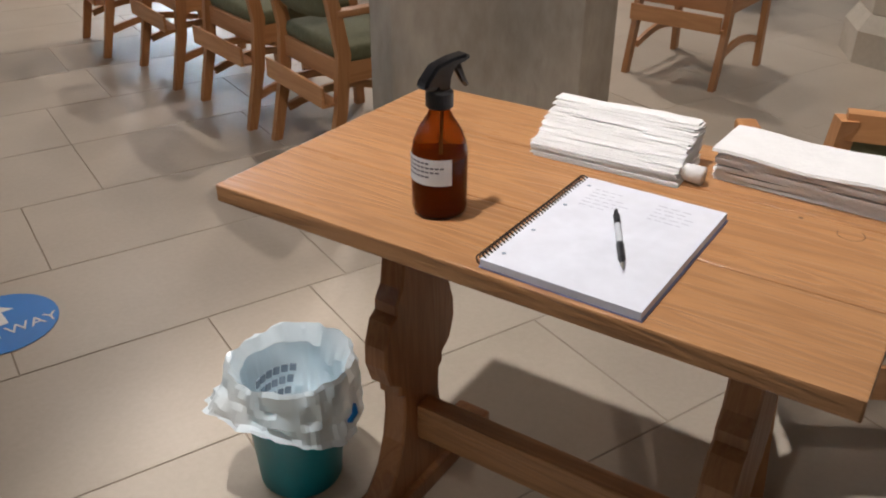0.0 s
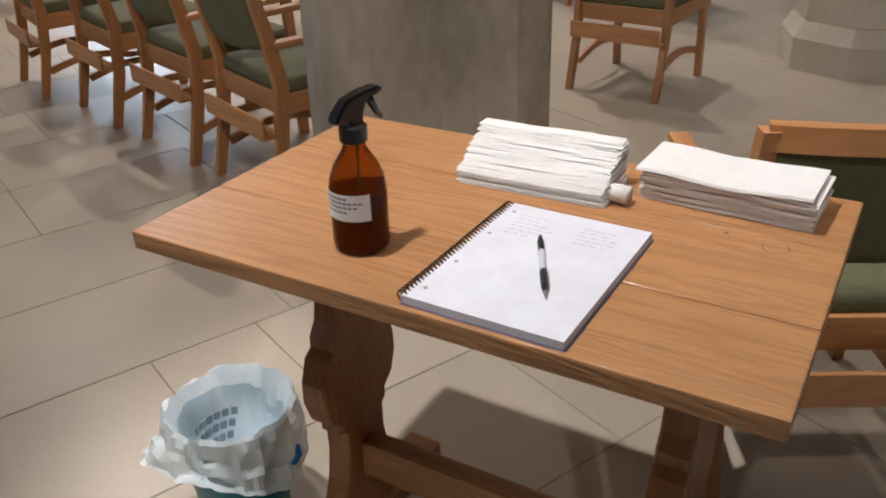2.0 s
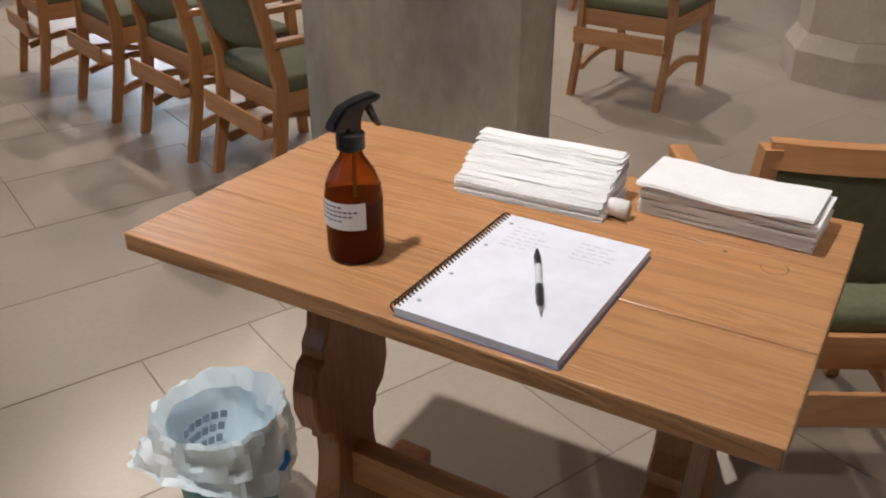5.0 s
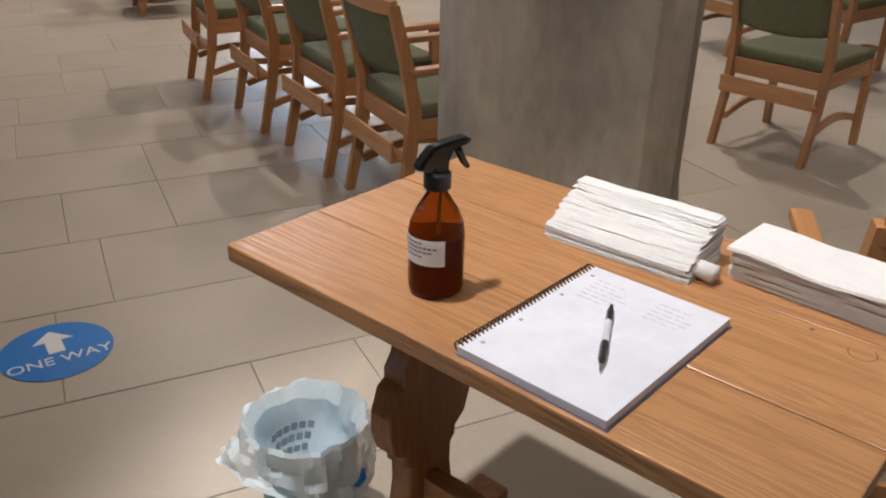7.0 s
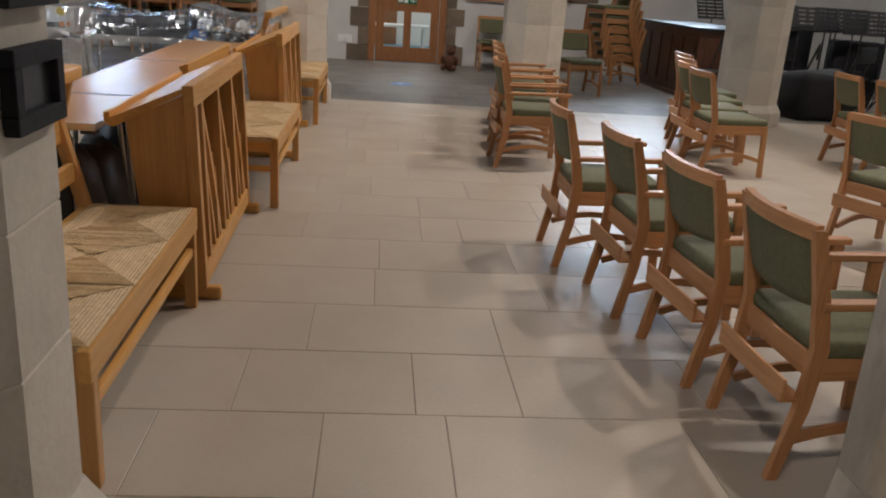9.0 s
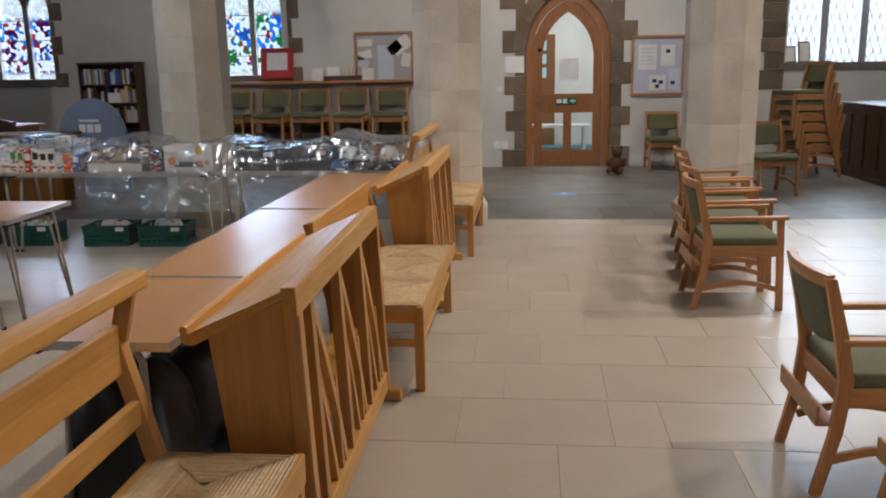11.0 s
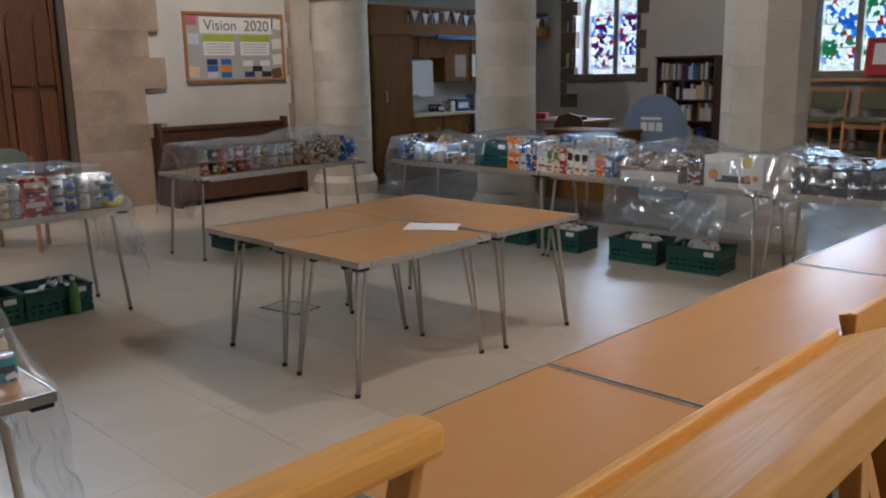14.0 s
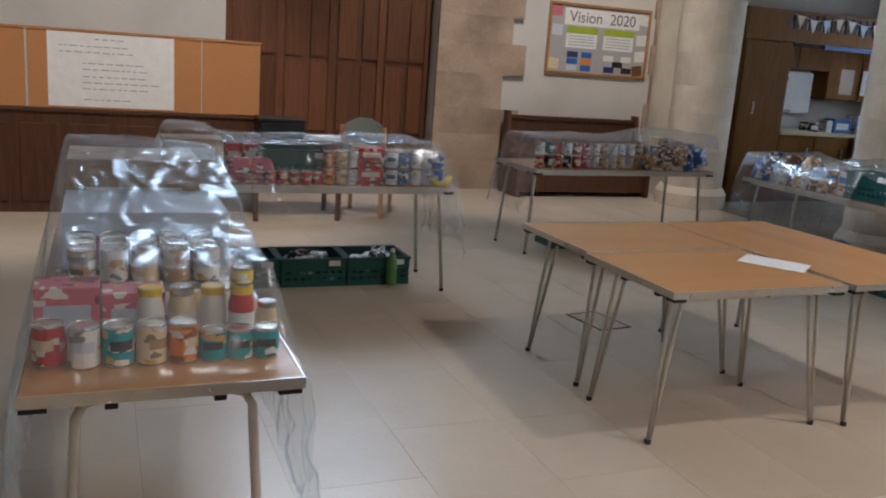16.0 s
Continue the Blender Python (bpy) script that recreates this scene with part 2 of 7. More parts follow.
WHITE = plain("white_paper", (0.82, 0.82, 0.82), 0.7, scale=12, bump=0.04)
TOWEL = mat("paper_towel", (0.74, 0.73, 0.72), (0.67, 0.66, 0.65), 0.9, scale=30, bump=0.3, fine=160)
BLUE = plain("blue_vinyl", (0.0, 0.19, 0.62), 0.35, scale=5, bump=0.03)
TEAL = plain("teal_plastic", (0.0, 0.26, 0.34), 0.35, scale=5, bump=0.03)
CRATE = plain("green_crate_plastic", (0.008, 0.085, 0.07), 0.42, scale=10)
RUSH = mat("rush_weave", (0.72, 0.53, 0.29), (0.50, 0.34, 0.17), 0.45, scale=30, stretch=(1, 1, 1), bump=0.9, fine=140, rand=0.1)
CORK = mat("cork_board", (0.52, 0.24, 0.10), (0.45, 0.20, 0.08), 0.9, scale=60, fine=250, bump=0.2)
# bluish veil tints put reflected window light into the film's colour
CLEAR = film_mat("clear_polythene", 0.065, (0.78, 0.89, 1.0), 0.22, 1.0, 5.0, 0.016, 1.2, 0.24)
HAZY = film_mat("hazy_polythene", 0.065, (0.72, 0.87, 1.0), 0.26, 1.0, 5.0, 0.016, 1.1, 0.20)
CRINKLED = film_mat("crinkled_polythene", 0.07, (0.78, 0.87, 0.98), 0.19, 1.0, 7.0, 0.022, 2.0, 0.42)
LINER = film_mat("bin_liner", 0.76, (0.84, 0.95, 1.0), 0.30, 1.0, 9.0, 0.006, 0.5, 0.25)
PANE = glass("window_glass")
GREYFAB = plain("grey_blue_fabric", (0.25, 0.30, 0.36), 0.9, scale=40)
RED = plain("red_paint", (0.45, 0.02, 0.02), 0.45)

# ---- building tools ----


def part(name, bm, material, parent=None, label="", smooth=False):
    me = bpy.data.meshes.new(name)
    bm.to_mesh(me)
    bm.free()
    me.materials.append(material)
    if smooth:
        me.polygons.foreach_set("use_smooth", [True] * len(me.polygons))
    ob = new(name, me)
    if parent:
        ob.parent = parent
    if label:
        ob["label"] = label
    return ob


def thing(name, label, category, m=None, group="", kind=""):
    ob = new(name)
    ob.empty_display_size = 0.1
    if m:
        ob.matrix_basis = m
    return tagged(ob, label, category, group, kind)


def again(ob, parent, m):
    """One more piece on the same mesh."""
    o = new(ob.name.split(".")[0], ob.data)
    o.parent, o.matrix_basis = parent, m
    return o


def box(bm, x0, x1, y0, y1, z0, z1, bev=0.0, m=None):
    r = bmesh.ops.create_cube(bm, size=1.0, matrix=Matrix.Translation(((x0 + x1) / 2, (y0 + y1) / 2, (z0 + z1) / 2)) @ Matrix.Diagonal((x1 - x0, y1 - y0, z1 - z0, 1)))
    vs = r["verts"]
    if bev:
        es = list({e for v in vs for e in v.link_edges})
        out = bmesh.ops.bevel(bm, geom=es, offset=bev, segments=2, affect="EDGES", profile=0.6)
        vs = list({v for f in out["faces"] for v in f.verts} | {v for v in vs if v.is_valid})
    if m:
        bmesh.ops.transform(bm, matrix=m, verts=vs)
    return bm


def cube(x0, x1, y0, y1, z0, z1, bev=0.0):
    return box(bmesh.new(), x0, x1, y0, y1, z0, z1, bev)


def bar(bm, p, q, w, h, bev=0.004, up=(0, 0, 1)):
    """A rectangular bar from p to q: w across, h along up."""
    p, q = Vector(p), Vector(q)
    d = (q - p).normalized()
    side = d.cross(Vector(up)).normalized()
    u = side.cross(d)
    m = Matrix((d, side, u)).transposed().to_4x4()
    m.translation = (p + q) / 2
    n = (q - p).length / 2
    return box(bm, -n, n, -w / 2, w / 2, -h / 2, h / 2, bev, m)


def bars(p, q, w, h, bev=0.004, up=(0, 0, 1)):
    return bar(bmesh.new(), p, q, w, h, bev, up)


def tube(bm, pts, r, n=8):
    pts = [Vector(p) for p in pts]
    rings = []
    for i, p in enumerate(pts):
        d = (pts[min(i + 1, len(pts) - 1)] - pts[max(i - 1, 0)]).normalized()
        a = d.orthogonal().normalized() if not rings else (ref - d * ref.dot(d)).normalized()
        ref = a
        b = d.cross(a)
        rr = r[i] if isinstance(r, (list, tuple)) else r
        rings.append([bm.verts.new(p + (a * math.cos(k * math.tau / n) + b * math.sin(k * math.tau / n)) * rr) for k in range(n)])
    for A, B in zip(rings, rings[1:]):
        for k in range(n):
            bm.faces.new((A[k], A[(k + 1) % n], B[(k + 1) % n], B[k]))
    bm.faces.new(rings[0][::-1])
    bm.faces.new(rings[-1])
    return bm


def lathe(bm, prof, n=24, c=(0, 0, 0), cap=True):
    rings = [[bm.verts.new((c[0] + r * math.cos(k * math.tau / n), c[1] + r * math.sin(k * math.tau / n), c[2] + z)) for k in range(n)] for r, z in prof]
    for A, B in zip(rings, rings[1:]):
        for k in range(n):
            bm.faces.new((A[k], A[(k + 1) % n], B[(k + 1) % n], B[k]))
    if cap:
        bm.faces.new(rings[0][::-1])
        bm.faces.new(rings[-1])
    return bm


def prism(bm, outline, y0, y1):
    """An outline in x and z, drawn out along y."""
    a = [bm.verts.new((x, y0, z)) for x, z in outline]
    b = [bm.verts.new((x, y1, z)) for x, z in outline]
    n = len(a)
    bm.faces.new(a)
    bm.faces.new(b[::-1])
    for i in range(n):
        bm.faces.new((a[i], b[i], b[(i + 1) % n], a[(i + 1) % n]))
    bmesh.ops.recalc_face_normals(bm, faces=bm.faces)
    return bm


def smooth_edges(ob, angle=40):
    for p in ob.data.polygons:
        p.use_smooth = True
    ob.data.set_sharp_from_angle(angle=radians(angle))
    return ob

TILE_REST = mat("pale_floor_stone_joined", (0.50, 0.435, 0.355), (0.43, 0.368, 0.293), 0.32, scale=2.5, bump=0.05, fine=70, rand=0.025, stain=0.05, island=True)
TILE_DARK_REST = mat("grey_floor_stone_joined", (0.20, 0.18, 0.155), (0.15, 0.135, 0.115), 0.45, scale=2.5, bump=0.08, fine=70, rand=0.14, stain=0.2, island=True)

# ---- large structure ----
X0, X1, Y0, Y1, TOP = -8.1, 10.0, -1.07, 15.7, 6.8
ARC_N, ARC_S, COURSE = 11.15, 3.48, 0.488


def arch(x0, x1, zs, zt, n=10):
    """A pointed arch from (x0, zs) over the apex to (x1, zs)."""
    w, h = x1 - x0, zt - zs
    r = (w * w / 4 + h * h) / w
    a = math.asin(min(1.0, h / r))
    left = [(x0 + r - r * math.cos(a * i / n), zs + r * math.sin(a * i / n)) for i in range(n + 1)]
    return left + [(x0 + x1 - x, z) for x, z in left[-2::-1]]


def wall_mesh(a0, a1, z0, z1, y0, y1, openings):
    """A wall along x with pointed openings (x0, x1, sill, spring, apex)."""
    bm = bmesh.new()
    at = a0
    for x0, x1, sill, zs, zt in sorted(openings):
        if x0 > at:
            box(bm, at, x0, y0, y1, z0, z1)
        if sill > z0:
            box(bm, x0, x1, y0, y1, z0, sill)
        crown = arch(x0, x1, zs, zt)
        k = len(crown) // 2
        for p, q in zip(crown[:-1], crown[1:]):
            prism(bm, [p, q, (q[0], z1), (p[0], z1)], y0, y1)
        at = x1
    box(bm, at, a1, y0, y1, z0, z1)
    return bm


def structure(ob, label, category):
    return tagged(ob, label, category, kind="structure")


WINDOWS = [(-6.77, -5.58, 1.42, 2.35, 3.25), (-3.03, -1.89, 1.42, 2.35, 3.25), (5.5, 7.7, 1.46, 3.0, 4.0)]
DOOR = (1.76, 3.05, 0.0, 1.75, 2.62)
wall_n = part("wall_north", wall_mesh(X0, X1, 0, TOP, Y1, Y1 + 0.6, WINDOWS + [DOOR]), PLASTER)
structure(wall_n, "white plastered church wall with stone-edged pointed windows", "wall")
structure(part("wall_south", cube(X0, X1, Y0 - 0.5, Y0, 0, TOP), PLASTER), "plain white plastered church wall", "wall")
structure(part("wall_east", cube(X1, X1 + 0.5, Y0 - 0.5, Y1 + 0.6, 0, TOP), PLASTER), "plain white plastered church wall", "wall")
bm = cube(X0 - 0.6, X0, Y0 - 0.5, 5.72, 0, TOP)
box(bm, X0 - 0.6, X0, 8.12, Y1 + 0.6, 0, TOP)
box(bm, X0 - 0.6, X0, 5.72, 8.12, 3.6, 4.2)
box(bm, X0 - 0.6, X0, 5.72, 8.12, 6.4, TOP)
structure(part("wall_west", bm, PLASTER), "white plastered wall with stone piers and panelled doors", "wall")
# unseen ceiling closes the room; its dark colour is there to cut bounce
structure(part("ceiling", cube(X0 - 0.6, X1 + 0.5, Y0 - 0.5, Y1 + 0.6, TOP, TOP + 0.2), DARKWOOD), "unseen closing ceiling, dark to cut bounced light", "ceiling")

COLS_N = [-7.06, -4.3, -1.48, 1.07, 3.65, 6.2, 8.9]
COLS_S = [-6.9, -4.3, -1.65, 0.97, 3.73, 6.45, 9.1]
for nm, y, cols in (("wall_arcade_north", ARC_N, COLS_N), ("wall_arcade_south", ARC_S, COLS_S)):
    ops = [(a + 0.3, b - 0.3, 3.1, 3.1, 4.9) for a, b in zip(cols, cols[1:])]
    structure(part(nm, wall_mesh(X0, X1, 3.1, TOP, y - 0.24 - (0.14 if y < 6 else 0), y + 0.24 - (0.14 if y < 6 else 0), ops), PLASTER), "plastered wall carried on the pointed arcade", "wall")


def chamfered(profile, a, c):
    """A square shaft with chamfered corners: half width a, chamfer c, through the heights of the profile."""
    bm = bmesh.new()
    rings = []
    for r, z in profile:
        h, k = a * r, a * r - c
        rings.append([bm.verts.new((x, y, z)) for x, y in ((h, -k), (h, k), (k, h), (-k, h), (-h, k), (-h, -k), (-k, -h), (k, -h))])
    for A, B in zip(rings, rings[1:]):
        for j in range(8):
            bm.faces.new((A[j], A[(j + 1) % 8], B[(j + 1) % 8], B[j]))
    bm.faces.new(rings[0][::-1])
    bm.faces.new(rings[-1])
    return bm


def column(x, y, sides, r, material, label, turn=0.0, seed=0, top=3.1):
    """A pier of stacked stone drums with a chamfered plinth and a moulded cap."""
    rng = random.Random(seed)
    ob = thing("column", label, "column", pose(x, y, 0, 0, 0, turn), kind="structure")
    part("plinth", lathe(bmesh.new(), [(r * 1.16, 0), (r * 1.16, 0.16), (r * 1.02, 0.24)], sides), material, ob)
    z, k = 0.24, 0
    c = 0.004
    while z < top - 0.16:
        h = min(rng.choice([0.30, 0.34, 0.38, 0.44]), top - 0.15 - z)
        if top - 0.15 - z - h < 0.1:
            h = top - 0.15 - z
        part("stone", lathe(bmesh.new(), [(r - c, 0), (r, c), (r, h - c), (r - c, h)], sides), material, ob).location = (0, 0, z)
        z += h
    part("capital", lathe(bmesh.new(), [(r, 0), (r * 1.08, 0.02), (r * 1.02, 0.06), (r * 1.22, 0.12), (r * 1.22, 0.15)], sides), material, ob).location = (0, 0, top - 0.15)
    return ob


for i, x in enumerate(COLS_N):
    octo = i in (2, 3, 4, 5)
    column(x, ARC_N, 8 if octo else 32, 0.345 if octo else 0.315 if i == 1 else 0.36, ASHLAR, "octagonal pale limestone arcade column" if octo else "round pale limestone arcade column", 22.5 if octo else 0, i, 2.55 if i == 0 else 3.1)
pier = thing("column", "broad grey stone pier with chamfered corners behind the oak table", "column", pose(3.73, 3.46, 0, 0, 0, 46), kind="structure")
part("plinth", chamfered([(1.03, 0), (1.03, 0.1), (1.0, 0.2)], 0.372, 0.09), PILLAR, pier)
for z0, z1 in ((0.2, 0.95), (0.95, 1.62), (1.62, 2.3), (2.3, 2.95)):
    part("stone", chamfered([(0.994, 0), (1, 0.003), (1, z1 - z0 - 0.003), (0.994, z1 - z0)], 0.372, 0.09), PILLAR, pier).location = (0, 0, z0)
part("capital", chamfered([(1, 0), (1.2, 0.1), (1.2, 0.15)], 0.372, 0.09), PILLAR, pier).location = (0, 0, 2.95)
for i, x in enumerate(COLS_S):
    if i == 4:
        continue
    column(x, ARC_S - (0.26 if i < 4 else 0.03), 8, 0.35, ASHLAR if i < 6 else PILLAR, "octagonal weathered stone arcade column", 22.5, 20 + i)
# upper part of the west respond, and the wall behind it
structure(part("wall_respond", cube(X0, -7.1, ARC_N - 0.02, ARC_N + 0.26, 0, 3.1), ASHLAR), "stone pier joining arcade to west wall", "wall")


def quoins(name, places, y0, y1, hs, w1, w2, side, label, z0=0.0, z1=2.4, seed=0, along="x"):
    """Toothed edge stones: each stone a piece, alternately long and short."""
    rng = random.Random(seed)
    ob = thing(name, label, "trim", kind="structure")
    for x in places:
        z, k = z0, 0
        while z < z1:
            h = rng.uniform(*hs)
            w = (w1 if k % 2 else w2) * rng.uniform(0.85, 1.15)
            a, b = (x - w, x) if side(x) < 0 else (x, x + w)
            q = cube(a, b, y0, y1, z, min(z + h - (0.006 if along == "x" else 0.0015), z1), 0.006 if along == "x" else 0.002)
            if along == "y":
                bmesh.ops.transform(q, matrix=Matrix(((0, 1, 0, 0), (1, 0, 0, 0), (0, 0, 1, 0), (0, 0, 0, 1))), verts=q.verts)
                bmesh.ops.reverse_faces(q, faces=q.faces)
            part("stone", q, QUOIN if along == "x" else ROUGHSTONE, ob)
            z += h
            k += 1
    return ob


quoins("trim_door", [1.78, 3.03], Y1 - 0.012, Y1 + 0.12, (0.24, 0.34), 0.16, 0.34, lambda x: -1 if x < 2.4 else 1, "toothed brown stone quoins round the door", 0, 2.9, 3)
quoins("trim_window", [-6.77, -5.58], Y1 - 0.010, Y1 + 0.10, (0.2, 0.3), 0.07, 0.19, lambda x: -1 if x < -6 else 1, "toothed brown stone quoins round a window", 1.3, 3.0, 4)
quoins("trim_window", [-3.03, -1.80], Y1 - 0.010, Y1 + 0.10, (0.2, 0.3), 0.07, 0.20, lambda x: -1 if x < -2.4 else 1, "toothed brown stone quoins round a window", 1.3, 3.0, 5)
quoins("trim_window", [5.48, 7.7], Y1 - 0.010, Y1 + 0.10, (0.2, 0.3), 0.3, 0.7, lambda x: -1 if x < 6 else 1, "pale stone quoins round a wide window", 1.1, 3.0, 6)
quoins("trim_corner", [-7.0], Y1 - 0.011, Y1 + 0.10, (0.2, 0.3), 0.12, 0.30, lambda x: 1, "toothed brown stone quoins at the aisle corner", 0.9, 3.2, 8)
quoins("trim_pier", [8.12], X0, X0 + 0.045, (0.3, 0.42), 0.98, 1.10, lambda x: 1, "broad stone pier beside the panelled doors", 0, 3.4, 9, "y")
quoins("trim_pier", [11.12], X0, X0 + 0.03, (0.3, 0.42), 0.03, 0.07, lambda x: -1, "toothed stone edge beside the respond", 0, 3.0, 10, "y")


def lancet(name, x0, x1, z0, zs, zt, y, material, parent, thick=0.012):
    pts = [(x0, z0)] + arch(x0, x1, zs, zt, 6) + [(x1, z0)]
    return part(name, prism(bmesh.new(), pts, y, y + thick), material, parent)


def stained(name, seed, dense):
    m, t, b, L = nodes_of(name)
    t.nodes.remove(b)
    co, vo, v2 = t.nodes.new("ShaderNodeTexCoord"), t.nodes.new("ShaderNodeTexVoronoi"), t.nodes.new("ShaderNodeTexVoronoi")
    mp = t.nodes.new("ShaderNodeMapping")
    mp.inputs["Location"].default_value = (seed, 0, seed * 1.7)
    mp.inputs["Scale"].default_value = (1, 0.01, 1)
    L.new(co.outputs["Object"], mp.inputs[0])
    vo.inputs["Scale"].default_value = v2.inputs["Scale"].default_value = 17.0
    v2.feature = "DISTANCE_TO_EDGE"
    for v in (vo, v2):
        L.new(mp.outputs[0], v.inputs["Vector"])
    rp = t.nodes.new("ShaderNodeValToRGB")
    rp.color_ramp.interpolation = "CONSTANT"
    pale, sea, red = (0.92, 0.96, 1.0), (0.10, 0.45, 0.88), (0.60, 0.03, 0.05)
    cols = [(0, (0.05, 0.22, 0.65)), (0.46, sea), (0.54, pale), (0.61, red), (0.65, pale), (0.75, sea), (0.80, pale), (0.88, (0.22, 0.05, 0.28))]
    if not dense:
        cols = [(0, (0.05, 0.30, 0.72)), (0.48, sea), (0.53, pale), (0.62, sea), (0.655, pale), (0.76, red), (0.80, pale), (0.89, (0.08, 0.40, 0.24))]
    while len(rp.color_ramp.elements) < len(cols):
        rp.color_ramp.elements.new(0.5)
    for e, (p, c) in zip(rp.color_ramp.elements, cols):
        e.position, e.color = p, (*c, 1)
    sp = t.nodes.new("ShaderNodeSeparateColor")
    L.new(vo.outputs["Color"], sp.inputs[0])
    big, ad = t.nodes.new("ShaderNodeTexNoise"), t.nodes.new("ShaderNodeMath")
    big.inputs["Scale"].default_value, big.inputs["Detail"].default_value = 4.2, 0
    L.new(vo.outputs["Position"], big.inputs["Vector"])
    ad.operation, ad.inputs[1].default_value = "MULTIPLY_ADD", 0.42
    L.new(sp.outputs[0], ad.inputs[0])
    L.new(big.outputs[0], ad.inputs[2])
    L.new(ad.outputs[0], rp.inputs[0])
    st = t.nodes.new("ShaderNodeMath")
    st.operation, st.inputs[1].default_value = "GREATER_THAN", 0.009
    L.new(v2.outputs["Distance"], st.inputs[0])
    mx = t.nodes.new("ShaderNodeMix")
    mx.data_type = "RGBA"
    mx.inputs[6].default_value = (0.01, 0.01, 0.01, 1)
    L.new(st.outputs[0], mx.inputs[0])
    # plain quarries above and below the figures
    xyz, off, far, pl = t.nodes.new("ShaderNodeSeparateXYZ"), t.nodes.new("ShaderNodeMath"), t.nodes.new("ShaderNodeMapRange"), t.nodes.new("ShaderNodeMix")
    L.new(co.outputs["Object"], xyz.inputs[0])
    off.operation, off.inputs[1].default_value = "SUBTRACT", 1.95
    ab = t.nodes.new("ShaderNodeMath")
    ab.operation = "ABSOLUTE"
    L.new(xyz.outputs["Z"], off.inputs[0])
    L.new(off.outputs[0], ab.inputs[0])
    far.inputs[1].default_value, far.inputs[2].default_value, far.inputs[4].default_value = 0.36, 0.46, 0.9
    L.new(ab.outputs[0], far.inputs[0])
    pl.data_type = "RGBA"
    L.new(far.outputs[0], pl.inputs[0])
    L.new(rp.outputs[0], pl.inputs[6])
    pl.inputs[7].default_value = (0.92, 0.97, 1.0, 1)
    L.new(pl.outputs[2], mx.inputs[7])
    tr, gl, ms = t.nodes.new("ShaderNodeBsdfTransparent"), t.nodes.new("ShaderNodeBsdfGlossy"), t.nodes.new("ShaderNodeMixShader")
    gl.inputs["Roughness"].default_value = 0.1
    ms.inputs[0].default_value = 0.05
    L.new(mx.outputs[2], tr.inputs[0])
    L.new(tr.outputs[0], ms.inputs[1])
    L.new(gl.outputs[0], ms.inputs[2])
    L.new(ms.outputs[0], t.nodes["Material Output"].inputs[0])
    return m


WINSTONE = mat("window_stone", (0.20, 0.175, 0.15), (0.13, 0.11, 0.09), 0.9, scale=6, bump=0.3)
LEAD = plain("lead", (0.03, 0.03, 0.03), 0.6)
for i, (x0, x1, sill, zs, zt) in enumerate(WINDOWS[:2]):
    w = thing("window_%d" % (i + 1), "two-light pointed stained glass window in a stone frame", "window", kind="structure")
    y, xm = Y1 + 0.38, (x0 + x1) / 2
    fr = bmesh.new()
    outer = [(x0, sill)] + arch(x0, x1, zs, zt, 8) + [(x1, sill)]
    inner = [(x0 + 0.09, sill + 0.02)] + arch(x0 + 0.09, x1 - 0.09, zs, zt - 0.12, 8) + [(x1 - 0.09, sill + 0.02)]
    for a, b, c, d in zip(outer, outer[1:], inner[1:], inner):
        prism(fr, [a, b, c, d], y - 0.05, y + 0.12)
    part("window_frame", fr, WINSTONE, w)
    part("mullion", cube(xm - 0.045, xm + 0.045, y - 0.04, y + 0.1, sill, zs + 0.35, 0.01), WINSTONE, w)
    part("window_sill", box(bmesh.new(), x0 - 0.12, x1 + 0.12, Y1 - 0.03, Y1 + 0.34, sill - 0.10, sill + 0.012, 0.01), WINSTONE, w)
    G = stained("stained_glass", 3.1 + 5 * i, i == 0)
    for a, b in ((x0 + 0.09, xm - 0.045), (xm + 0.045, x1 - 0.09)):
        p = lancet("pane", a, b, sill + 0.02, zs + 0.12, zs + 0.5, y + 0.02, G, w)
        p.visible_shadow = False
        hb = bmesh.new()
        for k in range(1, 4):
            z = sill + k * (zs + 0.3 - sill) / 4
            box(hb, a, b, y + 0.005, y + 0.018, z - 0.006, z + 0.006)
        part("glazing_bar", hb, LEAD, w)
        # spandrel stone over each light
        sp = bmesh.new()
        crown = arch(a, b, zs + 0.12, zs + 0.5, 6)
        for p0, p1 in zip(crown[:-1], crown[1:]):
            prism(sp, [p0, p1, (p1[0], zs + 0.56), (p0[0], zs + 0.56)], y - 0.02, y + 0.08)
        part("tracery", sp, WINSTONE, w)
    q = lathe(bmesh.new(), [(0.17, 0), (0.17, 0.012)], 20)
    bmesh.ops.transform(q, matrix=pose(xm, y + 0.032, zs + 0.66, 90, 0, 0), verts=q.verts)
    part("pane", q, G, w).visible_shadow = False

# wide window with small clear leaded quarries
x0, x1, sill, zs, zt = WINDOWS[2]
w = thing("window_3", "wide clear window with diamond leading and grey mullions", "window", kind="structure")
y = Y1 + 0.2
MULL = plain("grey_frame", (0.30, 0.32, 0.35), 0.6)
for k in range(5):
    xx = x0 + k * (x1 - x0) / 4
    part("mullion", cube(xx - 0.05, xx + 0.05, y - 0.05, y + 0.08, sill, 3.6, 0.008), MULL, w)
part("window_sill", cube(x0 - 0.1, x1 + 0.1, Y1 - 0.03, Y1 + 0.3, sill - 0.09, sill + 0.012, 0.01), WINSTONE, w)
pane = part("pane", cube(x0, x1, y + 0.02, y + 0.03, sill, 3.8), film_mat("leaded_pane_glass", 0.25, (0.9, 0.95, 1.0)), w)
pane.visible_shadow = False
bm = bmesh.new()
